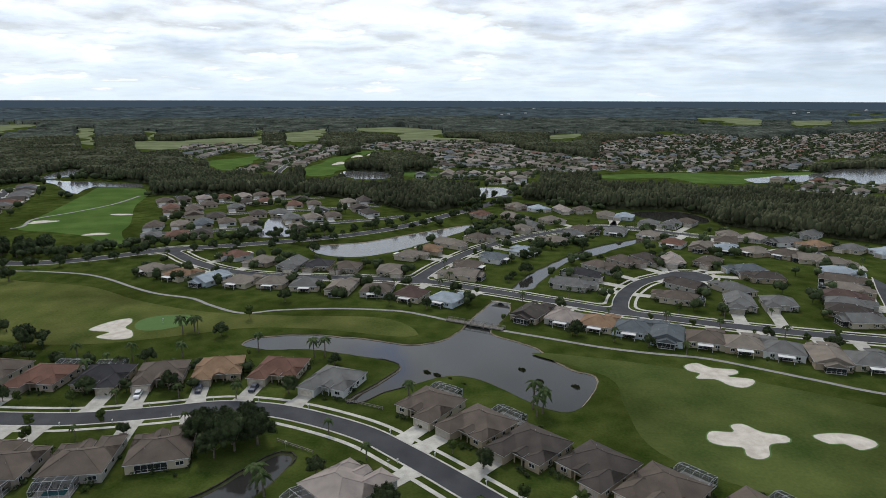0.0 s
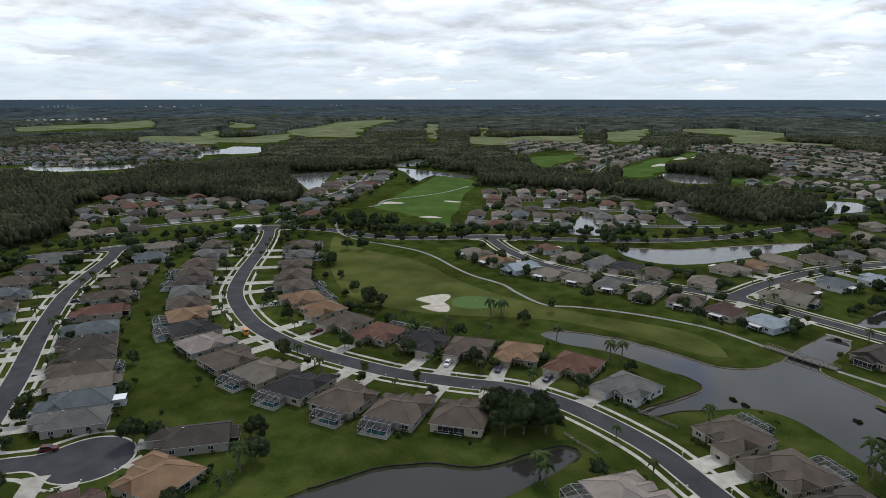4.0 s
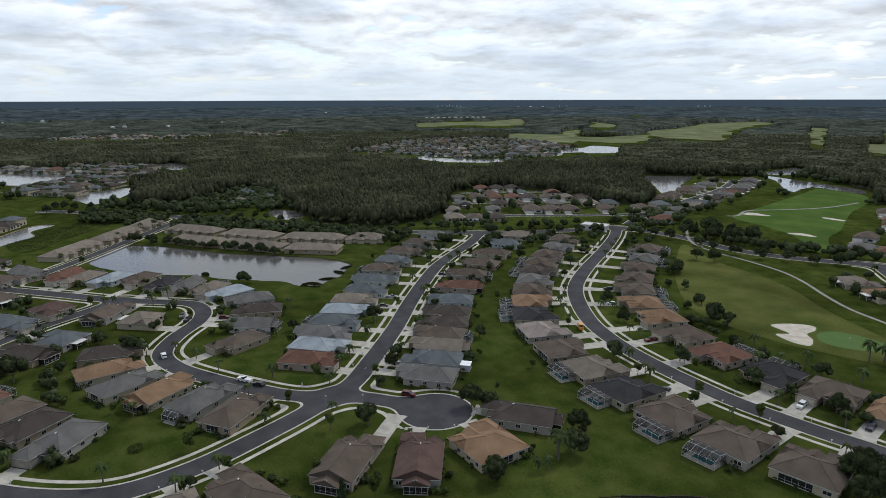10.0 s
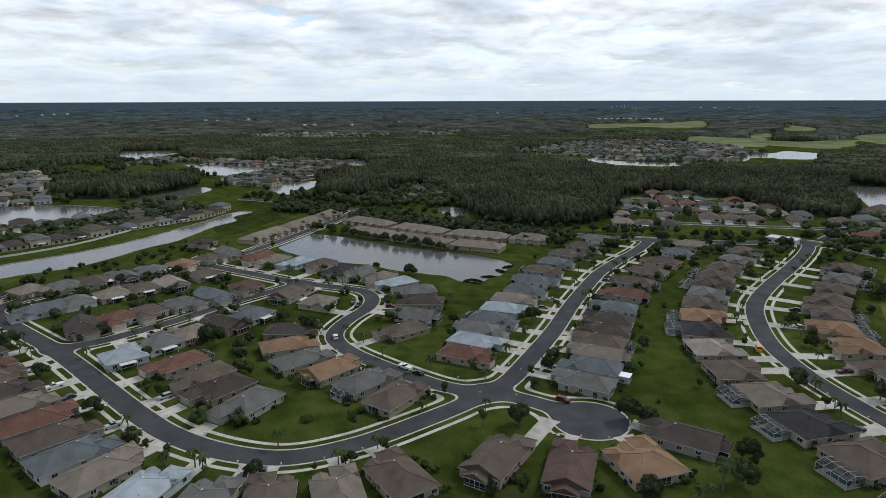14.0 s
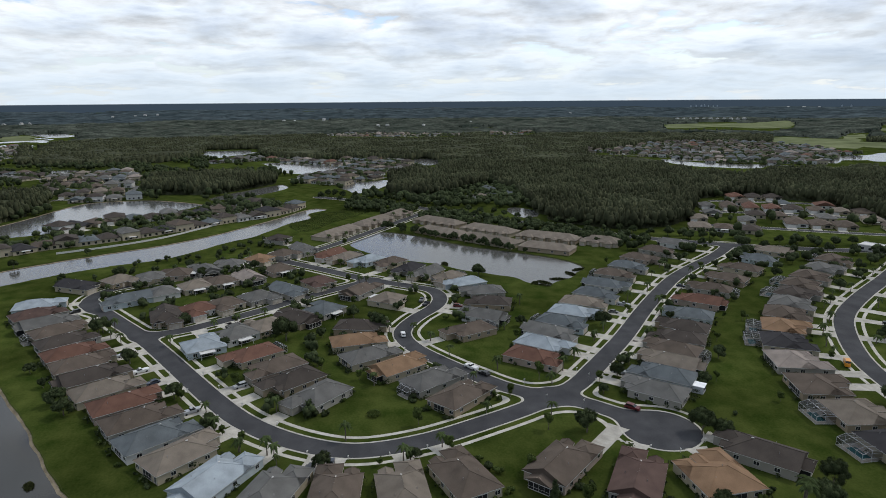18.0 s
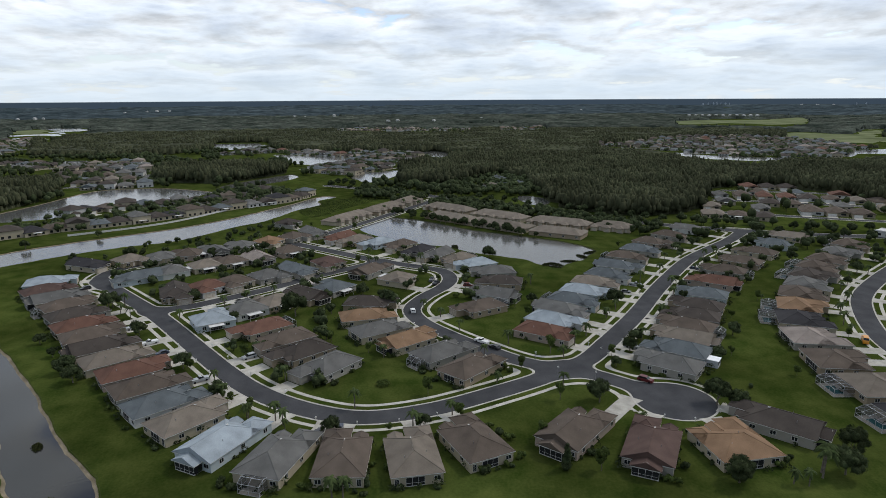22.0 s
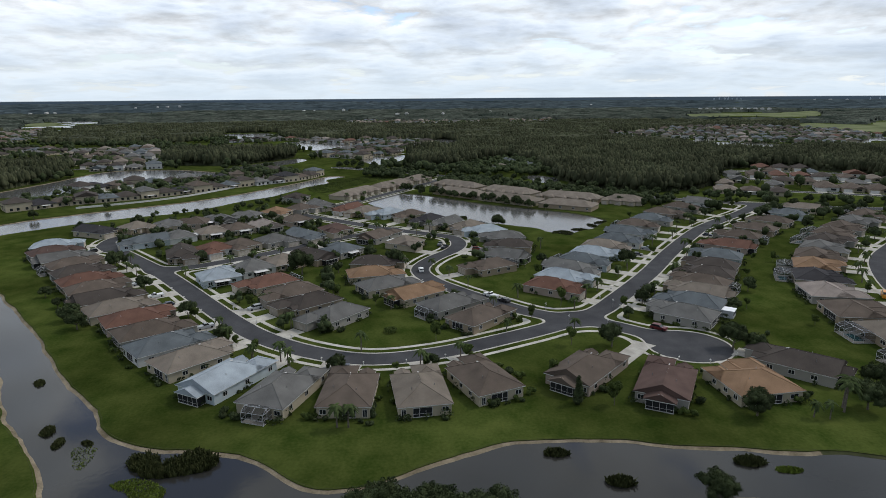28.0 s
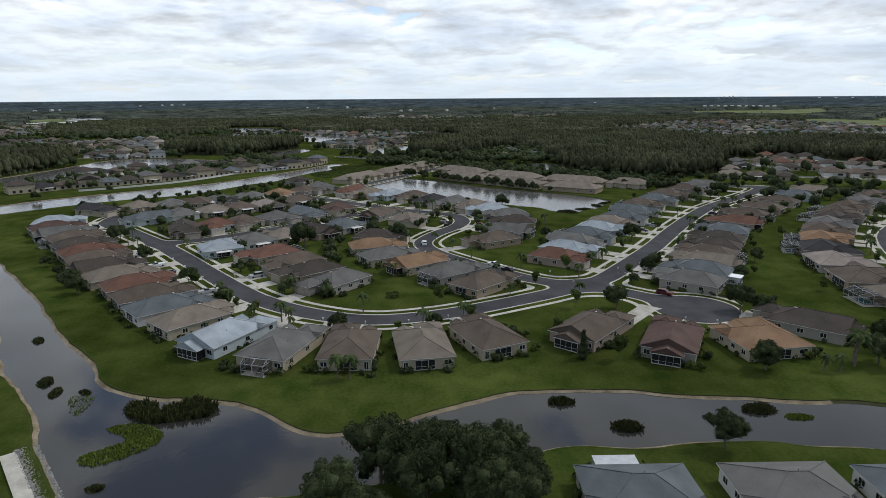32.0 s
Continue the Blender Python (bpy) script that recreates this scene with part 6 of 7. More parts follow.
def far_sheet(poly, z, mat, name, label):
    p = spline(poly, 25.0, True)
    far = np.clip(np.hypot(*p.mean(0)) - 800, 0, 700) / 700
    p = p + np.c_[vnoise(p, 0.05 - 0.035 * far, 3), vnoise(p, 0.05 - 0.035 * far, 4)] * (3.0 + 24.0 * far)
    ob = sheet(name, p, 0.0, mat, label, name)
    me = ob.data
    co = np.empty(len(me.vertices) * 3, np.float32)
    me.vertices.foreach_get("co", co)
    co = co.reshape(-1, 3)
    co[:, 2] = rise_of(np.hypot(co[:, 0], co[:, 1])) + z
    me.vertices.foreach_set("co", co.ravel())


for p in LAKES:
    far_sheet(p, 0.16, RIPPLED, "water", "distant pale lake mirroring the sky")
for p in GOLFS:
    far_sheet(p, 0.07, BRIGHT, "fairway", "distant bright green golf fairway")
for p in FIELDS:
    far_sheet(p, 0.06 + 0.004 * FIELDS.index(p), MEADOW, "meadow", "distant yellow-green marsh meadow")
for x, y, rx, ry in ((-256, 930, 9, 22), (-258, 1050, 8, 22), (-243, 1090, 6, 20)):
    sheet("bunker", blob(x, y, rx, ry, 0, 0.2), 0.12, SAND, "distant pale sand bunker", "bunker")

OPEN = LAKES + FIELDS + GOLFS
HOMESTEADS = [s[0] for s in SUBURBS]


def domes(q, cell, seed):
    """Height of a closed roof of round crowns, from 0 between them to 1 at their tops."""
    g = np.random.default_rng(seed)
    size = 97
    ox, oy, top = g.uniform(0.1, 0.9, (size, size)), g.uniform(0.1, 0.9, (size, size)), g.uniform(0.55, 1.0, (size, size))
    c = q / cell
    i, j = np.floor(c[:, 0]).astype(int), np.floor(c[:, 1]).astype(int)
    best = np.zeros(len(q))
    for a in (-1, 0, 1):
        for b in (-1, 0, 1):
            m, n = (i + a) % size, (j + b) % size
            d2 = (i + a + ox[m, n] - c[:, 0]) ** 2 + (j + b + oy[m, n] - c[:, 1]) ** 2
            best = np.maximum(best, top[m, n] - 0.85 * d2)
    return best


def canopy(r0, r1, dyaw, step, cell, high, seed, mat, label, edge_trees, crowned=0):
    """A closed woodland roof of crowns, cut where the land is open, with single trees along its edges."""
    ya = np.radians(np.arange(-37, 131, dyaw))
    ra = r0 * (1 + step) ** np.arange(int(math.log(r1 / r0) / math.log(1 + step)) + 1)
    Y, R = np.meshgrid(ya, ra, indexing="ij")
    q = np.c_[(-R * np.sin(Y)).ravel(), (R * np.cos(Y)).ravel()]
    r = R.ravel()
    g = np.random.default_rng(seed)
    e = q + 4.0 * np.c_[vnoise(q, 0.08, 1), vnoise(q, 0.08, 2)]
    wood = ~within(e, [SETTLED]) | within(e, WOODS)
    top = 95 / (95 - high)
    steps = tuple(1 + (top - 1) * k for k in (0.0, 0.25, 0.5, 0.75, 1.0))
    bare = ~wood | within(e, OPEN, steps) | within(e, HOMESTEADS, steps[:4])
    bare |= within(q, SHORES.values(), (0.99, 1.0, 1.02)) | within(q, [GOLF])
    if r0 < 700:
        for a in LINES["boulevard"][::3]:
            bare |= (q[:, 0] - a[0]) ** 2 + (q[:, 1] - a[1]) ** 2 < 17**2
    if r0 > 1500:
        bare |= vnoise(q, 0.0042, 8) + 0.6 * vnoise(q, 0.012, 9) < -0.85
    z = rise_of(r) + (0 if r0 < 1000 else 5.0 * vnoise(q, 0.005, 11)) + high * (0.50 + 0.46 * domes(q, cell, seed)) * (1.0 if r0 < 1500 else 0.9) + 0.13 * high * vnoise(q, 0.018, 5) + 0.10 * high * vnoise(q, 0.05, 6) + g.uniform(-0.05, 0.05, len(q)) * high * (1 if r0 < 1000 else 0.9)
    n, m = Y.shape
    b2 = np.pad(bare.reshape(n, m), 1, constant_values=True)
    grown_bare = np.any([b2[a:a + n, b:b + m] for a in (0, 1, 2) for b in (0, 1, 2)], 0).ravel()
    i, j = np.meshgrid(np.arange(n - 1), np.arange(m - 1), indexing="ij")
    f = np.stack([i * m + j, i * m + j + 1, (i + 1) * m + j + 1, (i + 1) * m + j], -1).reshape(-1, 4)
    f = f[~grown_bare[f].all(1)]
    used = np.unique(f)
    remap = np.full(len(q), -1)
    remap[used] = np.arange(len(used))
    single = r < crowned
    z = np.where(single, rise_of(r) + high * 0.64 + 0.1 * high * vnoise(q, 0.03, 7), z)
    v = np.c_[q, np.where(grown_bare, rise_of(r) - 0.5, z)][used]
    roof = big_mesh("far_woods", v, remap[f], mat)
    if r0 > 1500:
        roof.polygons.foreach_set("use_smooth", [True] * len(roof.polygons))
    tagged(new("far_woods", roof), label, "woods", kind="stuff")
    if crowned:
        space = 4.1 if r0 < 800 else 6.6
        gx = np.stack(np.meshgrid(np.arange(-crowned, 0.6 * crowned, space), np.arange(-0.62 * crowned, crowned, space), indexing="ij"), -1).reshape(-1, 2)
        gx = gx + g.uniform(-0.45, 0.45, gx.shape) * space
        d, yaw = np.hypot(*gx.T), np.arctan2(-gx[:, 0], gx[:, 1])
        gx = gx[(d > r0) & (d < crowned) & (yaw > ya[0]) & (yaw < ya[-1])]
        i = np.searchsorted(ya, np.arctan2(-gx[:, 0], gx[:, 1])).clip(0, n - 1)
        j = np.searchsorted(ra, np.hypot(*gx.T)).clip(0, m - 1)
        t = on_land(gx[~bare.reshape(n, m)[i, j]])
        h = high * (0.86 + 0.16 * vnoise(t[:, :2], 0.03, 13) + g.uniform(-0.16, 0.16, len(t)))
        w = g.uniform(1.3, 2.6, len(t))
        up = np.c_[0 * h, 0 * h, h]
        if r0 > 800:
            sets = [cones(t + up * 0.62, w * 1.75, h * 0.42, seed + 23)]
        else:
            sets = [lumps(t + up * 0.68, w, h * 0.36, seed + 21, 0.34, 0.38)]
        tagged(new("woods", big_mesh("woods", *joined(*sets), mat)), "closely grown dark olive crowns of the wood", "woods", kind="stuff")
    rim = np.flatnonzero(grown_bare & ~bare)
    if edge_trees and len(rim):
        t = q[g.choice(rim, min(edge_trees, len(rim)), replace=False)]
        h = high * g.uniform(0.45, 1.0, len(t))
        w = g.uniform(1.4, 2.6, len(t))
        land = on_land(t)
        c = land + np.c_[0 * h, 0 * h, h * 0.66]
        v, f = lumps(c, w, h * 0.36, seed + 5)
        c2 = c + np.c_[g.normal(0, 1.2, (len(t), 2)), -h * g.uniform(0.1, 0.25, len(t))]
        v2, f2 = lumps(c2, w * 0.9, h * 0.24, seed + 6)
        v3, f3 = trunks(land, 0.16, h * 0.6)
        tagged(new("edge_trees", big_mesh("edge_trees", *joined((v, f), (v2, f2), (v3, f3)), mat)), "tall thin-trunked trees along the edge of the wood", "trees", kind="stuff")


canopy(470, 905, 0.12, 0.0045, 6.2, 13.5, 4, LEAF["cypress"], "dense dark olive-green cypress and pine wood", 1700, 900)
canopy(900, 1720, 0.16, 0.006, 9.0, 13.5, 5, LEAF["cypress"], "wide dark olive-green wood beyond the suburbs", 400, 1700)
canopy(1700, 3050, 0.16, 0.006, 26.0, 13.5, 6, LEAF["far"], "endless dark woods in the distance, greyed by slight haze", 400)
canopy(3020, 4960, 0.2, 0.007, 40.0, 13.5, 7, LEAF["farthest"], "dark woods tinted blue with haze, running to the horizon", 0)

# loose trees and thickets over the open land between the far suburbs
g = np.random.default_rng(91)
q = np.stack(np.meshgrid(np.arange(-1150, 300, 8.5), np.arange(-640, 860, 8.5), indexing="ij"), -1).reshape(-1, 2)
q = q + g.uniform(-4, 4, q.shape)
q = q[(np.hypot(*q.T) > 560) & within(q, [SETTLED]) & ~within(q, WOODS)]
q = q[~within(q, OPEN, (1.0, 1.03)) & ~within(q, HOMESTEADS, (1.0, 1.03)) & ~within(q, SHORES.values(), (1.0, 1.02)) & ~within(q, [GOLF])]
q = q[vnoise(q, 0.03, 12) > 0.2]
q = np.array([p for p in q if kerb_distance(*p) > 4 and all((p[0] - a) ** 2 + (p[1] - b) ** 2 > 100 for a, b, *_ in HOUSE_SPOTS)])
h, w = g.uniform(4.5, 9.5, len(q)), g.uniform(2.2, 4.0, len(q))
t = on_land(q)
c = t + np.c_[0 * h, 0 * h, h * 0.6]
c2 = c + np.c_[g.normal(0, 1.6, (len(q), 2)), -0.1 * h]
tagged(new("loose_trees", big_mesh("loose_trees", *joined(lumps(c, w, h * 0.4, 92), trunks(t, 0.18, h * 0.5), leaves(np.r_[c, c2], np.r_[w, w * 0.9], 30 * len(q), 0.42, 94)), LEAF["oak"])), "loose dark green trees and thickets on open land", "trees", kind="stuff")

# ---- far suburbs ----
TONES = {"dark": ((0.16, 0.34, 0.20, 0.20, 0.06, 0.02, 0.02)), "tan": ((0.18, 0.08, 0.16, 0.08, 0.26, 0.05, 0.19)), "mixed": ((0.34, 0.24, 0.16, 0.06, 0.08, 0.09, 0.03))}
ROOF_KEYS = "bdgstrp"
FAR_MATS = [STUCCO["cream"], STUCCO["white"], ASPHALT, CONCRETE, GLASS, TRIM] + [ROOF[k] for k in ROOF_KEYS]


def suburb_house(g, e):
    """Walls with windows, garage and drive, and a hipped roof with a wing, as two shapes with their materials."""
    w, d = g.uniform(6.0, 7.6), g.uniform(7.0, 9.0)
    wall = 0 if g.random() < 0.75 else 1
    s, idx = Shape(), []

    def add(kind, x0, x1, y0, y1, z0, z1):
        s.box(x0, x1, y0, y1, z0, z1)
        idx.extend([kind] * 6)

    add(wall, -w, w, -d, d, -0.5, e), add(wall, -w, -0.4, -d - 3.0, -d, -0.5, 2.7)
    add(5, -w + 0.6, -1.2, -d - 3.06, -d - 2.98, 0, 2.2)
    for a in (-0.55, 0.1, 0.6):
        add(4, w * a - 0.8, w * a + 0.8, d - 0.03, d + 0.05, 0.6, 2.2)
    for a in (-0.4, 0.4):
        add(4, w - 0.03, w + 0.05, d * a - 0.7, d * a + 0.7, 0.9, 2.1), add(4, -w - 0.05, -w + 0.03, d * a - 0.7, d * a + 0.7, 0.9, 2.1)
    add(4, w * 0.3, w * 0.75, -d - 0.05, -d + 0.03, 0.8, 2.2)
    add(3, -w + 0.2, -0.8, -d - 9.5, -d - 3.0, -0.3, 0.12)
    if g.random() < 0.35:
        add(5, -2.5, 2.5, d + 0.05, d + 3.2, 2.3, 2.45)
    roof = Shape().hip(-w - 0.5, w + 0.5, -d - 0.5, d + 0.5, e, w * 0.42, 1, 1 if g.random() < 0.75 else 0)
    roof.hip(-w - 0.4, 0.0, -d - 3.4, 0.0, 2.7, w * 0.24)
    if g.random() < 0.5:
        roof.hip(w * 0.1, w + 0.4, -d - 1.4, 0.0, 2.72, w * 0.2, 0)
    return s, idx, roof


def far_suburb(poly, look_, tall, gap, turn, seed):
    """Streets, two rows of hipped-roof houses to each, driveways and yard trees."""
    g = np.random.default_rng(seed)
    p = np.array(poly, float)
    mid, reach = p.mean(0), np.hypot(*(p - p.mean(0)).T).max()
    turn = radians(turn)
    ex, ey = np.array([math.cos(turn), math.sin(turn)]), np.array([-math.sin(turn), math.cos(turn)])
    single = look_ == "mixed"
    v, f, idx, trees = [], [], [], []

    def put(s, c, a, tones):
        ca, sa, z, k = math.cos(a), math.sin(a), float(rise_of(math.hypot(*c))), len(v)
        v.extend((c[0] + ca * x - sa * y, c[1] + sa * x + ca * y, z + u) for x, y, u in s.v)
        f.extend(tuple(i + k for i in q) for q in s.f)
        idx.extend(tones)

    def free(c, pad=0.0):
        c = np.asarray(c, float)
        if within(c[None], LAKES)[0] or within(c[None], SHORES.values())[0] or within(c[None], [GOLF])[0]:
            return False
        return not single or kerb_distance(*c) > 12 + pad and all((c[0] - a) ** 2 + (c[1] - b) ** 2 > 16**2 for a, b, *_ in HOUSE_SPOTS)

    depth, pitch = 62.0, 16.6
    for row in depth * (np.arange(-12, 13) + 0.25):
        if abs(row) > reach:
            continue
        for u in np.arange(-reach, reach, pitch):
            wave = 8 * math.sin(u * 0.016 + row)
            c = mid + ex * u + ey * (row + wave)
            a = turn + math.atan(8 * 0.016 * math.cos(u * 0.016 + row))
            up = np.array([-math.sin(a), math.cos(a)])
            if not inside([c], p)[0]:
                continue
            if free(c, -8):
                put(Shape().box(-pitch * 0.52, pitch * 0.52, -4.6, 4.6, -0.4, 0.05), c, a, [3] * 6)
                put(Shape().box(-pitch * 0.52, pitch * 0.52, -3.7, 3.7, -0.4, 0.09), c, a, [2] * 6)
            for side in (1, -1):
                h = c + up * side * (19.5 + g.uniform(-1.2, 1.2)) + ex * g.uniform(-1, 1)
                if not free(h):
                    continue
                if not inside([h], p)[0] or g.random() < gap:
                    if inside([h], p)[0]:
                        trees.extend(h + g.normal(size=(2, 2)) * 5)
                    continue
                e = 2.8 if g.random() > tall else 5.2
                s, tones, roof = suburb_house(g, e)
                key = int(g.choice(7, p=np.array(TONES[look_]) / sum(TONES[look_])))
                face = a + (0 if side > 0 else math.pi) + g.normal(0, 0.05)
                if single:
                    ob = new("house", s.mesh("house", *FAR_MATS, index=tones))
                    part("roof", roof, ROOF[ROOF_KEYS[key]], ob)
                    ob.matrix_world = pose(h[0], h[1], 0, 0, 0, math.degrees(face))
                    tagged(ob, f"single-storey pale stucco house with {ROOF_WORDS[ROOF_KEYS[key]]} hipped roof", "house", "houses beyond the boulevard")
                    HOUSE_SPOTS.append((h[0], h[1], math.degrees(face), "far", 1))
                else:
                    put(s, h, face, tones), put(roof, h, face, [6 + key] * len(roof.f))
                for _ in range(4 if look_ == "dark" else 10 if single else 6):
                    o = h + up * side * g.choice((13.0, 12.0, -12.5, 14.5)) + ex * g.uniform(-9, 9) + g.normal(size=2)
                    if inside([o], p)[0] and free(o, -6) and g.random() < 0.8:
                        trees.append(o)
    if v:
        tagged(new("far_houses", mesh("far_houses", v, f, *FAR_MATS, index=idx)), "distant suburb of small hipped-roof houses along streets", "houses", kind="stuff")
    if trees:
        t = on_land(np.array(trees))
        n = len(t)
        h, w = g.uniform(4.5, 9.5 if single else 8.0, n), g.uniform(2.0, 3.8, n)
        c = t + np.c_[0 * h, 0 * h, h * 0.62]
        sets = [lumps(c, w, h * 0.38, seed + 30) if single else cones(c, w * 1.15, h * 0.42, seed + 30), trunks(t, 0.18, h * 0.5)]
        if single:
            sets.append(leaves(np.r_[c, c], np.r_[w, w * 0.9], 44 * n, 0.36, seed + 40))
        tagged(new("suburb_trees", big_mesh("suburb_trees", *joined(*sets), LEAF["oak"])), "dark yard trees between distant houses", "trees", kind="stuff")


for k, (poly, look_, tall, gap, turn) in enumerate(SUBURBS):
    far_suburb(poly, look_, tall, gap, turn, 60 + k)

# two rows of houses between the canal and the lake
g = np.random.default_rng(17)
for line, n, flip in ([(-402, -268), (-428, -240), (-448, -211), (-477, -180), (-503, -157), (-540, -119), (-575, -104)], 19, 180), ([(-478, -268), (-514, -244), (-527, -211), (-545, -182), (-560, -158), (-606, -142)], 14, 0):
    path = spline(line, 1.0)
    for i in range(n):
        j = round((i + 0.5) * (len(path) - 1) / n)
        d = path[min(j + 2, len(path) - 1)] - path[max(j - 2, 0)]
        walls, tones, roof = suburb_house(g, 5.2 if i % 3 == 0 else 2.8)
        key = "dkbdsdg"[i % 7]
        ob = new("house", walls.mesh("house", *FAR_MATS, index=tones))
        part("roof", roof, ROOF[key], ob)
        ob.matrix_world = pose(path[j][0], path[j][1], 0, 0, 0, math.degrees(math.atan2(d[1], d[0])) + flip + g.uniform(-7, 7))
        tagged(ob, f"{'two' if i % 3 == 0 else 'single'}-storey pale house with {ROOF_WORDS[key]} hipped roof by the canal", "house", "houses by the canal")

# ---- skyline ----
# distance haze is mixed into the towers' base colour
HAZED = material("hazed_tower", (0.30, 0.35, 0.40), (0.36, 0.41, 0.46), 0.05, 0.9, 4)
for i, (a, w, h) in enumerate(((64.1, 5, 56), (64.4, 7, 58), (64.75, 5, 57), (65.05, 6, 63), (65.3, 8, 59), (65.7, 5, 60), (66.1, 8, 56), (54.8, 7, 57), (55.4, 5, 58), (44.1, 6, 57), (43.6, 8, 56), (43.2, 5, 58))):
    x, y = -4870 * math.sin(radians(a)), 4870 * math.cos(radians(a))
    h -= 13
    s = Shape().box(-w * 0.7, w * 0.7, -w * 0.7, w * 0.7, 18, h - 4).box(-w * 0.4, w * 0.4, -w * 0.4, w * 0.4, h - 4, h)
    ob = tagged(new("tower_block", s.mesh("tower_block", HAZED)), "city tower on the horizon, colour paled towards haze", "tower", "city skyline")
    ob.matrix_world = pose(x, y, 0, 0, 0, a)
for i, (x, y) in enumerate(WHITE):
    r = math.hypot(x, y)
    k = 0.42 + 0.3 * r / 3000
    s = Shape().box(-9 * k, 9 * k, -6 * k, 6 * k, -1, 14.2).hip(-9.4 * k, 9.4 * k, -6.4 * k, 6.4 * k, 14.2, 1.6, 1, 1, "x")
    ob = tagged(new("white_block", s.mesh("white_block", STUCCO["white"])), "distant white flat-fronted building among woods", "building", "white buildings far off")
    ob.matrix_world = pose(x, y, float(rise_of(r)), 0, 0, 37 * i)


# ---- vehicles ----
def car(paint, kind="car"):
    long, high = {"car": (4.6, 1.45), "suv": (4.8, 1.72), "pickup": (5.8, 1.85), "van": (6.2, 2.5)}[kind]
    h, w = long / 2, 0.92
    t = new({"car": "car", "suv": "car", "pickup": "pickup_truck", "van": "van"}[kind])

    def prism(profile, half):
        n = len(profile)
        v = [(s * half, y, z) for s in (-1, 1) for y, z in profile]
        return Shape().add(v, [tuple(range(n - 1, -1, -1)), tuple(range(n, 2 * n))] + [(i, (i + 1) % n, n + (i + 1) % n, n + i) for i in range(n)])

    belt = high * 0.6
    part("body", prism([(-h, 0.3), (h, 0.3), (h, belt * 0.7), (h - 0.15, belt), (h * 0.45, belt * 1.06), (-h + 0.1, belt * 1.06), (-h, belt * 0.8)], w), PAINT[paint], t)
    back = {"car": -h + 0.55, "suv": -h + 0.15, "pickup": -0.5, "van": -h + 0.1}[kind]
    part("cabin_glass", prism([(back, belt), (back + 0.35, high - 0.12), (h * 0.12, high - 0.1), (h * 0.5, belt)], w - 0.1), GLASS, t)
    part("cabin_roof", prism([(back + 0.25, high - 0.14), (back + 0.4, high), (h * 0.1, high), (h * 0.18, high - 0.14)], w - 0.12), PAINT[paint], t)
    for sx in (-1, 1):
        for y in (-h * 0.62, h * 0.62):
            s = Shape()
            n = 10
            ring = [(0.34 * math.cos(a * math.tau / n), 0.34 * math.sin(a * math.tau / n)) for a in range(n)]
            s.add([(sx * x, y + p, 0.34 + q) for x in (w - 0.2, w + 0.02) for p, q in ring], [tuple(range(n)), tuple(range(2 * n - 1, n - 1, -1))] + [(i, (i + 1) % n, n + (i + 1) % n, n + i) for i in range(n)])
            part("wheel", s, RUBBER, t)
    return t


WORDS = dict(car="saloon car", suv="sport utility car", pickup="pickup truck", van="box van")
STOCK = {}


def park(kind, paint, x, y, turn, where):
    if (kind, paint) not in STOCK:
        STOCK[kind, paint] = car(paint, kind)
    return tagged(copy_thing(STOCK[kind, paint], pose(x, y, 0.03, 0, 0, turn)), f"{paint} {WORDS[kind]} parked on the {where}", "car")


def heading(x, y, road):
    line = LINES[road]
    i = int(np.clip(np.argmin(np.hypot(line[:, 0] - x, line[:, 1] - y)), 1, len(line) - 2))
    d = line[i + 1] - line[i - 1]
    return math.degrees(math.atan2(d[1], d[0])) - 90


for kind, paint, x, y, road in (("pickup", "white", -212, 20.5, "bend"), ("car", "black", -206.5, 24.5, "bend"), ("suv", "white", -246.5, -4.5, "bend"), ("pickup", "black", -286, 6, "bend"), ("pickup", "gray", -292, 4, "bend"), ("suv", "red", -178, 68, "court")):
    park(kind, paint, x, y, heading(x, y, road), "street")
park("van", "orange", -206, 157, 60, "driveway")
crng = random.Random(3)
for x, y, turn, kind, m in HOUSE_SPOTS:
    if math.hypot(x, y) < 330 and crng.random() < 0.3 and x < -60:
        a, b = {"long": (-2.9, -13.8), "wide": (-4.6, -12.4)}.get(kind.split("_")[0], (-3.6, -12.0))
        q = pose(x, y, 0, 0, 0, turn) @ Vector((m * a + crng.uniform(-0.8, 0.8), b, 0))
        if kerb_distance(q.x, q.y) > 3.4:
            park(crng.choice(("car", "suv", "suv", "pickup")), crng.choice(("white", "silver", "black", "gray", "blue", "red", "silver", "black")), q.x, q.y, turn + crng.choice((0, 180)), "driveway")
for p in STOCK.values():
    for o in list(p.children_recursive) + [p]:
        bpy.data.objects.remove(o)


def golf_cart(x, y, turn):
    t = tagged(new("golf_cart"), "small golf cart with a dark roof on the path", "golf cart", "golf carts")
    part("body", Shape().box(-0.6, 0.6, -1.2, 1.2, 0.3, 0.75).box(-0.55, 0.55, -0.9, -0.3, 0.75, 1.2), STUCCO["cream"], t)
    part("canopy", Shape().box(-0.65, 0.65, -1.0, 0.7, 1.85, 1.95), SCREEN, t)
    for a in (-0.55, 0.55):
        for b in (-0.9, 0.6):
            part("post", Shape().box(a - 0.03, a + 0.03, b - 0.03, b + 0.03, 0.7, 1.86), METAL, t)
            part("wheel", Shape().box(a - 0.1, a + 0.1, b - 0.25, b + 0.25, 0.04, 0.5), RUBBER, t)
    t.matrix_world = pose(x, y, 0.04, 0, 0, turn)


for i in (47, 55):
    d = CART[i + 1] - CART[i - 1]
    golf_cart(CART[i][0], CART[i][1], math.degrees(math.atan2(d[1], d[0])) - 90)

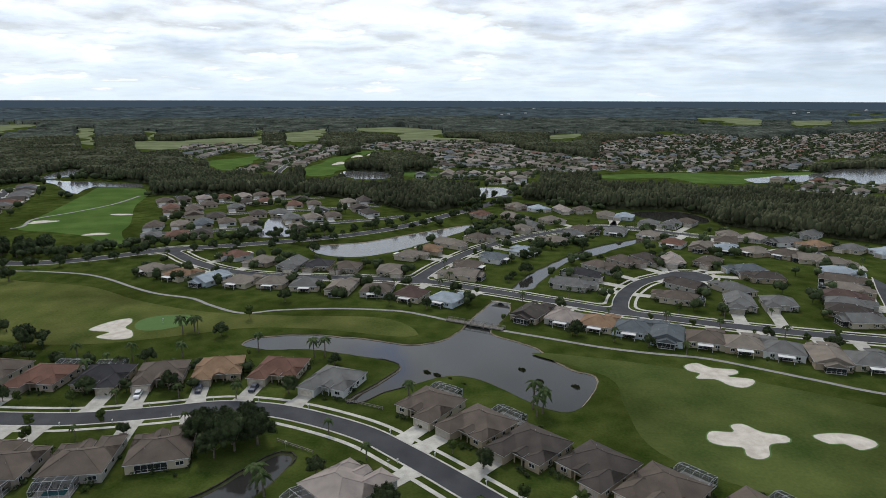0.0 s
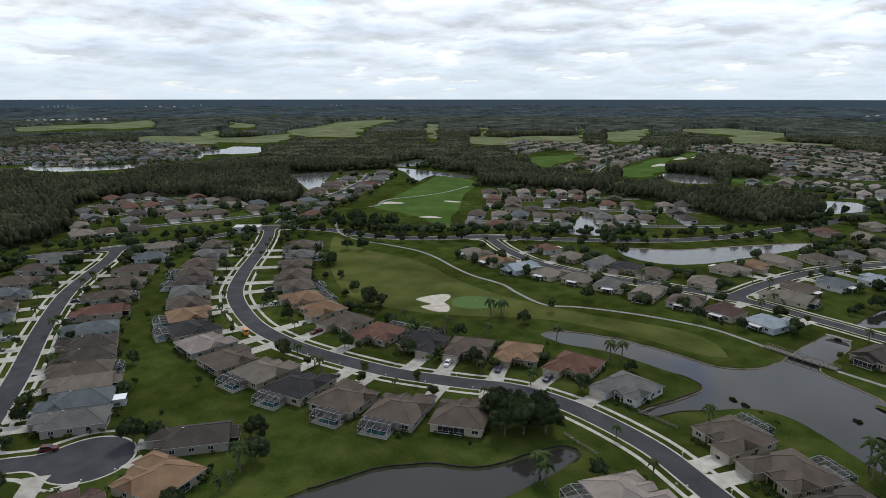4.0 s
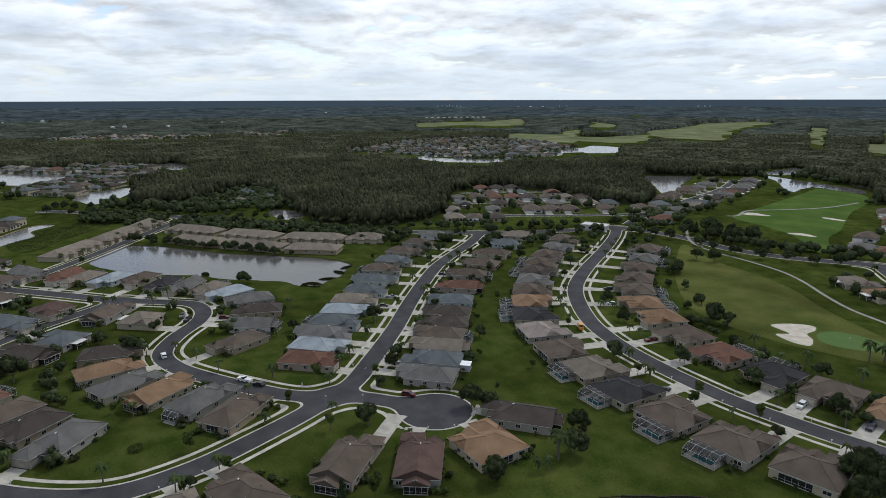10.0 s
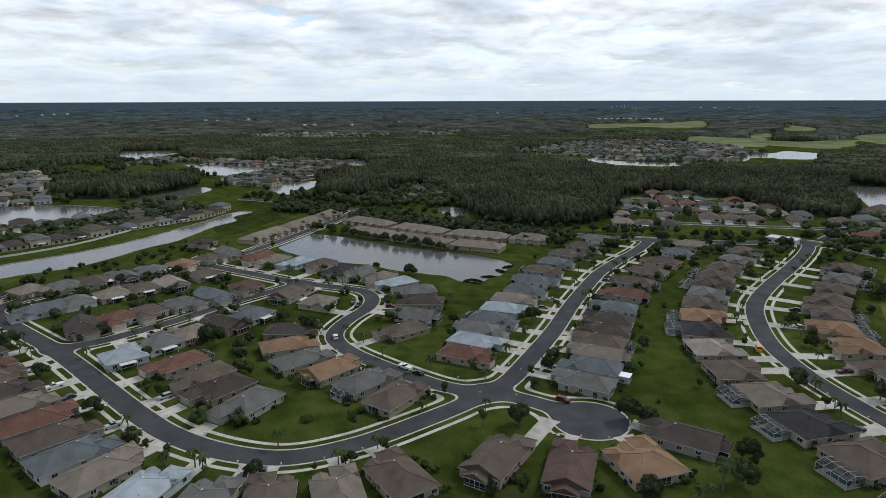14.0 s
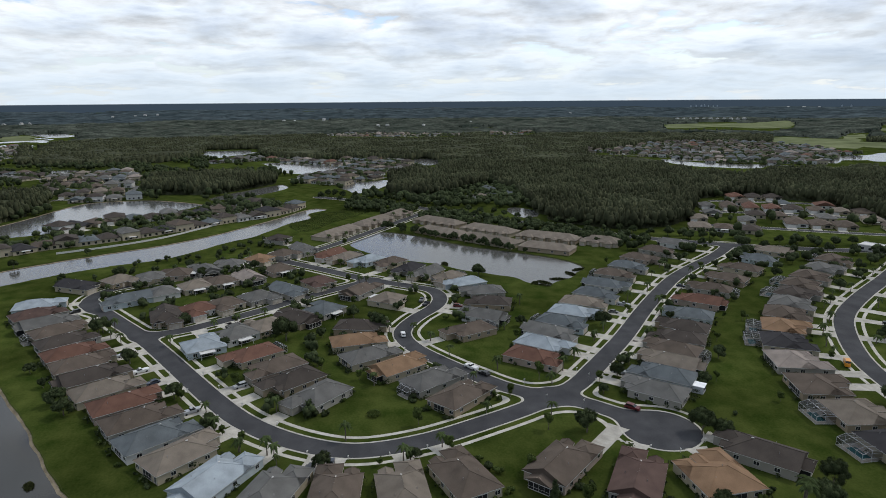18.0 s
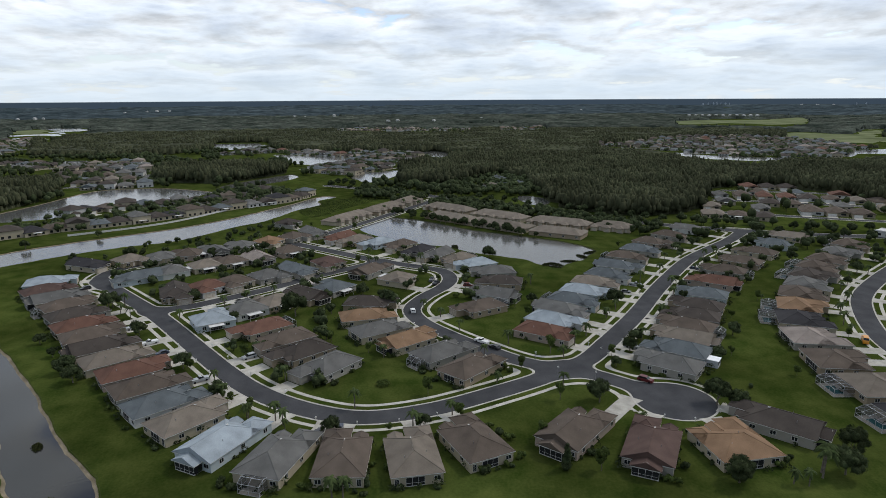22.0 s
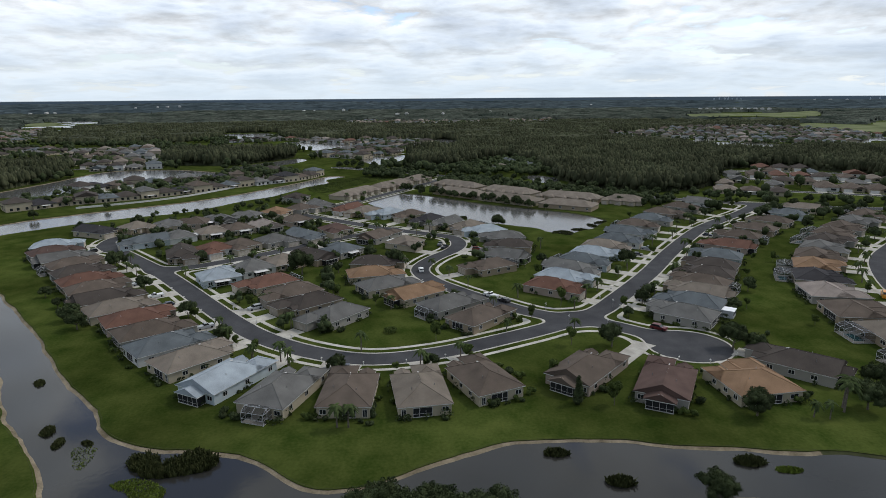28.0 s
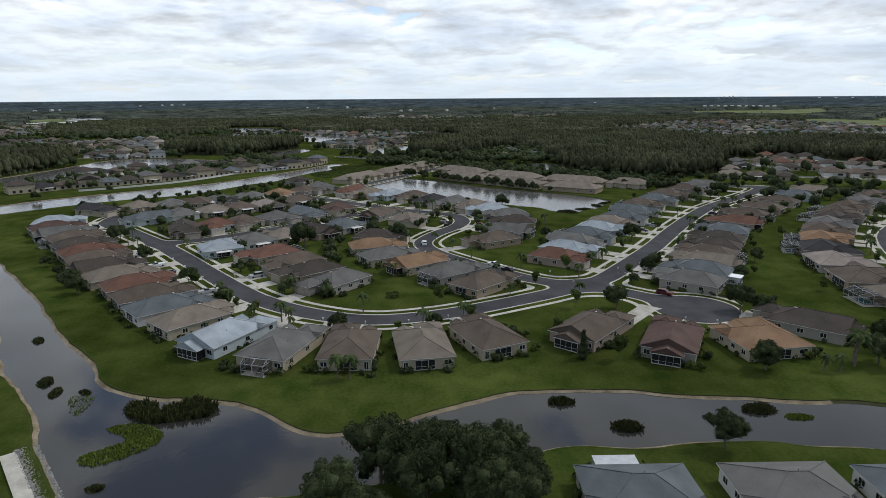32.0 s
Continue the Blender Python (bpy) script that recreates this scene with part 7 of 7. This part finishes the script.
# ---- mailboxes, signs ----
BOX = Shape().box(-0.06, 0.06, -0.06, 0.06, 0, 1.05).mesh("mailbox_post", TRIM)
LID = Shape().box(-0.14, 0.14, -0.28, 0.24, 1.02, 1.26).box(-0.11, 0.11, -0.27, 0.23, 1.26, 1.33).mesh("mailbox_case", TRIM)
for x, y, turn, kind, m in HOUSE_SPOTS:
    if math.hypot(x, y) < 240:
        M = pose(x, y, 0, 0, 0, turn)
        for k in range(60):
            q = M @ Vector((m * 0.8, -11.5 - 0.3 * k, 0))
            if kerb_distance(q.x, q.y) < 1.0:
                o = tagged(new("mailbox", BOX), "white mailbox on a post by the kerb", "mailbox", "mailboxes along the streets")
                part("mailbox_case", LID, None, o)
                o.matrix_world = pose(q.x, q.y, 0, 0, 0, turn)
                break
for x, y in ((-184, 42), (-196, 37), (-199, 60), (-180, 53), (-246, -84), (-60, 152), (-88, 186), (-30, 146)):
    s = tagged(new("street_sign", Shape().tube([(0, 0, 0), (0, 0, 2.7)], (0.05, 0.05)).mesh("sign_post", METAL)), "grey street sign post at the corner", "street sign", "street signs")
    part("sign_plate", Shape().box(-0.4, 0.4, -0.02, 0.02, 2.4, 2.65), TRIM, s)
    part("sign_plate", Shape().box(-0.02, 0.02, -0.4, 0.4, 2.7, 2.95), TRIM, s)
    s.matrix_world = pose(x, y, 0, 0, 0, 30)

# ---- white shed at the back of a house ----
shed = tagged(new("patio_shed"), "white aluminium patio room behind the house", "patio room")
part("frame", Shape().box(-1.9, -1.8, -1.9, 1.9, 0, 2.4).box(1.8, 1.9, -1.9, 1.9, 0, 2.4).box(-1.9, 1.9, 1.8, 1.9, 0, 0.8).box(-0.05, 0.05, 1.8, 1.9, 0.8, 2.4), ALUM, shed)
part("roof", Shape().box(-2.1, 2.1, -2.2, 2.1, 2.4, 2.55), material("white_panel", (0.72, 0.73, 0.74), (0.8, 0.8, 0.8), 1.0, 0.5), shed)
part("screen", Shape().box(-1.85, 1.85, 1.84, 1.86, 0.8, 2.4), SCREEN, shed)
hx, hy, ht, *_ = min(HOUSE_SPOTS, key=lambda h: math.hypot(h[0] + 198, h[1] - 85))
shed.matrix_world = pose(hx, hy, 0, 0, 0, ht) @ pose(2.5, 12.6, 0)

# ---- cart bridge over the lake's arm ----
bridge = tagged(new("cart_bridge"), "low timber golf cart bridge over the lake", "bridge")
p0, p1 = Vector((-26, 262, 0)), Vector((-1, 252.5, 0))
d, L = (p1 - p0).normalized(), (p1 - p0).length
bridge.matrix_world = pose(p0.x, p0.y, 0, 0, 0, math.degrees(math.atan2(d.y, d.x)))
for i in range(int(L / 0.5)):
    part("plank", Shape().box(i * 0.5, i * 0.5 + 0.46, -1.4, 1.4, 0.5, 0.6), WOOD, bridge)
for y in (-1.35, 1.35):
    part("rail", Shape().box(0, L, y - 0.06, y + 0.06, 1.45, 1.57), WOOD, bridge)
    part("rail", Shape().box(0, L, y - 0.04, y + 0.04, 1.0, 1.1), WOOD, bridge)
    part("beam", Shape().box(0, L, y - 0.12, y + 0.12, 0.2, 0.5), WOOD, bridge)
    for i in range(10):
        part("post", Shape().box(L * i / 9 - 0.09, L * i / 9 + 0.09, y - 0.09, y + 0.09, -1.2, 1.6), WOOD, bridge)

# ---- culvert under the street ----
cul = tagged(new("culvert"), "pale concrete culvert headwall with a dark arch", "culvert")
arch = [(-1.8 * math.cos(math.pi * i / 12), -1.0 + 1.6 * math.sin(math.pi * i / 12)) for i in range(13)]
s = Shape()
top = [(-5.0 + 10.0 * i / 12, 0.9) for i in range(13)]
s.add([(a, 0.0, b) for a, b in arch] + [(a, 0.0, b) for a, b in top] + [(a, 0.5, b) for a, b in arch] + [(a, 0.5, b) for a, b in top], [(i, i + 1, 14 + i, 13 + i) for i in range(12)] + [(26 + i, 39 + i, 40 + i, 27 + i) for i in range(12)] + [(13 + i, 14 + i, 40 + i, 39 + i) for i in range(12)])
part("headwall", s, CONCRETE, cul)
# near-black panel stands for the shade inside the arch
part("tunnel", Shape().box(-2.0, 2.0, 0.3, 0.45, -1.2, 0.7), SCREEN, cul)
cul.matrix_world = pose(-3.0, 287.5, 0, 0, 0, -18)

# ---- weir at the pond's near end ----
weir = tagged(new("weir"), "pale concrete spillway slab at the pond's edge", "weir")
part("slab", Shape().box(-7, 17, -1.1, 1.1, -1.4, 0.15).box(-7, 17, -1.3, -1.1, -1.4, 0.4), CONCRETE, weir)
weir.matrix_world = pose(-90, -67.6, 0, 0, 0, 40.5)
rip, rg = Shape(), random.Random(11)
for i in range(2000):
    t, u = rg.uniform(-8, 16), rg.uniform(0.9, 4.4)
    x, y, r = -90 + (t * 0.76 - u * 0.65), -67.6 + (t * 0.65 + u * 0.76), rg.uniform(0.16, 0.42)
    v = [(x + r * rg.uniform(0.6, 1) * a, y + r * rg.uniform(0.6, 1) * b, 0.12 - 0.13 * u + r * rg.uniform(0.5, 0.9) * c) for a, b, c in ((1, 0, 0), (0, 1, 0), (-1, 0, 0), (0, -1, 0), (0, 0, 1), (0, 0, -1))]
    rip.add(v, [(0, 1, 4), (1, 2, 4), (2, 3, 4), (3, 0, 4), (1, 0, 5), (2, 1, 5), (3, 2, 5), (0, 3, 5)])
tagged(new("riprap", rip.mesh("riprap", STONE)), "loose grey stones beside the spillway", "stones", kind="stuff")


# ---- timber guard rails by the street ----
def rail_fence(a, b, n):
    t = tagged(new("guard_rail"), "weathered timber guard rail beside the pavement", "guard rail")
    a, b = Vector((*a, 0)), Vector((*b, 0))
    d = b - a
    for i in range(n + 1):
        q = d * (i / n)
        part("post", Shape().box(q.x - 0.09, q.x + 0.09, q.y - 0.09, q.y + 0.09, -0.2, 1.1), WOOD, t)
    for z in (0.45, 0.95):
        part("rail", Shape().bar((0, 0, z), (d.x, d.y, z), 0.06), WOOD, t)
    t.matrix_world = pose(a.x, a.y, 0)


rail_fence((-64, 156), (-52, 151), 7), rail_fence((-51, 182), (-38, 178), 9)


# ---- timber bulkheads along the ponds ----
def bulkhead(key, near, y_least):
    """Dark planks with posts and a cap along part of a shore."""
    shore = SHORES[key]
    n = normals(shore)
    pick = [i for i, p in enumerate(shore) if min((p[0] - a) ** 2 + (p[1] - b) ** 2 for a, b in near) < 9.0 ** 2 and p[1] > y_least]
    t = tagged(new("bulkhead"), "dark weathered timber bulkhead holding the pond's bank", "retaining wall")
    for i in pick:
        a, b = shore[i] - n[i] * 0.05, shore[(i + 1) % len(shore)] - n[(i + 1) % len(shore)] * 0.05
        d = b - a
        L = float(np.hypot(*d))
        if L > 6:
            continue
        m = pose(a[0], a[1], 0, 0, 0, math.degrees(math.atan2(d[1], d[0])))
        for name, s in (("plank", Shape().box(0, L, -0.06, 0.06, WATER_Z - 0.2, 0.12)), ("cap", Shape().box(0, L, -0.16, 0.16, 0.12, 0.2)), ("post", Shape().box(0, 0.22, -0.2, 0.2, WATER_Z - 0.3, 0.28))):
            part(name, Shape().add([m @ Vector(q) for q in s.v], s.f), DARKWOOD, t)


DARKWOOD = material("dark_timber", (0.018, 0.016, 0.014), (0.05, 0.045, 0.04), 1.5, 0.9, 6)
bulkhead("front_pond", spline([(-101, 102), (-99, 110), (-94, 117), (-77, 128), (-68, 142), (-62, 154)], 4.0), 70)
bulkhead("golf_lake", spline([(-48, 183), (-43, 192), (-39, 203), (-38, 213)], 4.0), 100)

# flag on the green
flag = tagged(new("golf_flag", Shape().tube([(0, 0, 0), (0, 0, 2.3)], (0.025, 0.02)).mesh("flag_stick", TRIM)), "thin golf flag stick on the green", "flag")
part("flag", Shape().box(0.02, 0.55, -0.01, 0.01, 1.9, 2.25), TRIM, flag)
flag.matrix_world = pose(-148, 244, 0.03)


# ---- white fence along the far side of the canal ----
fence = tagged(new("fence"), "long white panel fence behind the houses by the canal", "fence")
line = spline([(-405, -228), (-425, -200), (-444, -181), (-463, -169), (-496, -153), (-527, -134), (-563, -116)], 3.0)
for a, b in zip(line[:-1], line[1:]):
    d = b - a
    m = pose(a[0], a[1], 0, 0, 0, math.degrees(math.atan2(d[1], d[0])))
    L = float(np.hypot(*d))
    s = Shape().box(-0.08, 0.08, -0.08, 0.08, 0, 1.5).box(0.08, L - 0.08, -0.03, 0.03, 0.12, 1.38)
    part("panel", Shape().add([m @ Vector(p) for p in s.v], s.f), TRIM, fence)


# ---- gatehouse beside the boulevard ----
gate = tagged(new("gatehouse"), "low flat-roofed white building beside the boulevard", "building")
part("wall", Shape().box(-9, 9, -5, 5, -0.2, 3.4), STUCCO["white"], gate)
part("roof", Shape().box(-9.4, 9.4, -5.4, 5.4, 3.4, 3.75).box(-9.4, 9.4, -5.4, -5.2, 3.75, 4.1).box(-9.4, 9.4, 5.2, 5.4, 3.75, 4.1), TRIM, gate)
for a in (-6.5, -2.2, 2.2, 6.5):
    part("window", Shape().box(a - 0.9, a + 0.9, -5.06, -4.98, 0.9, 2.3), GLASS, gate)
gate.matrix_world = pose(-372, 292, 0, 0, 0, 35)
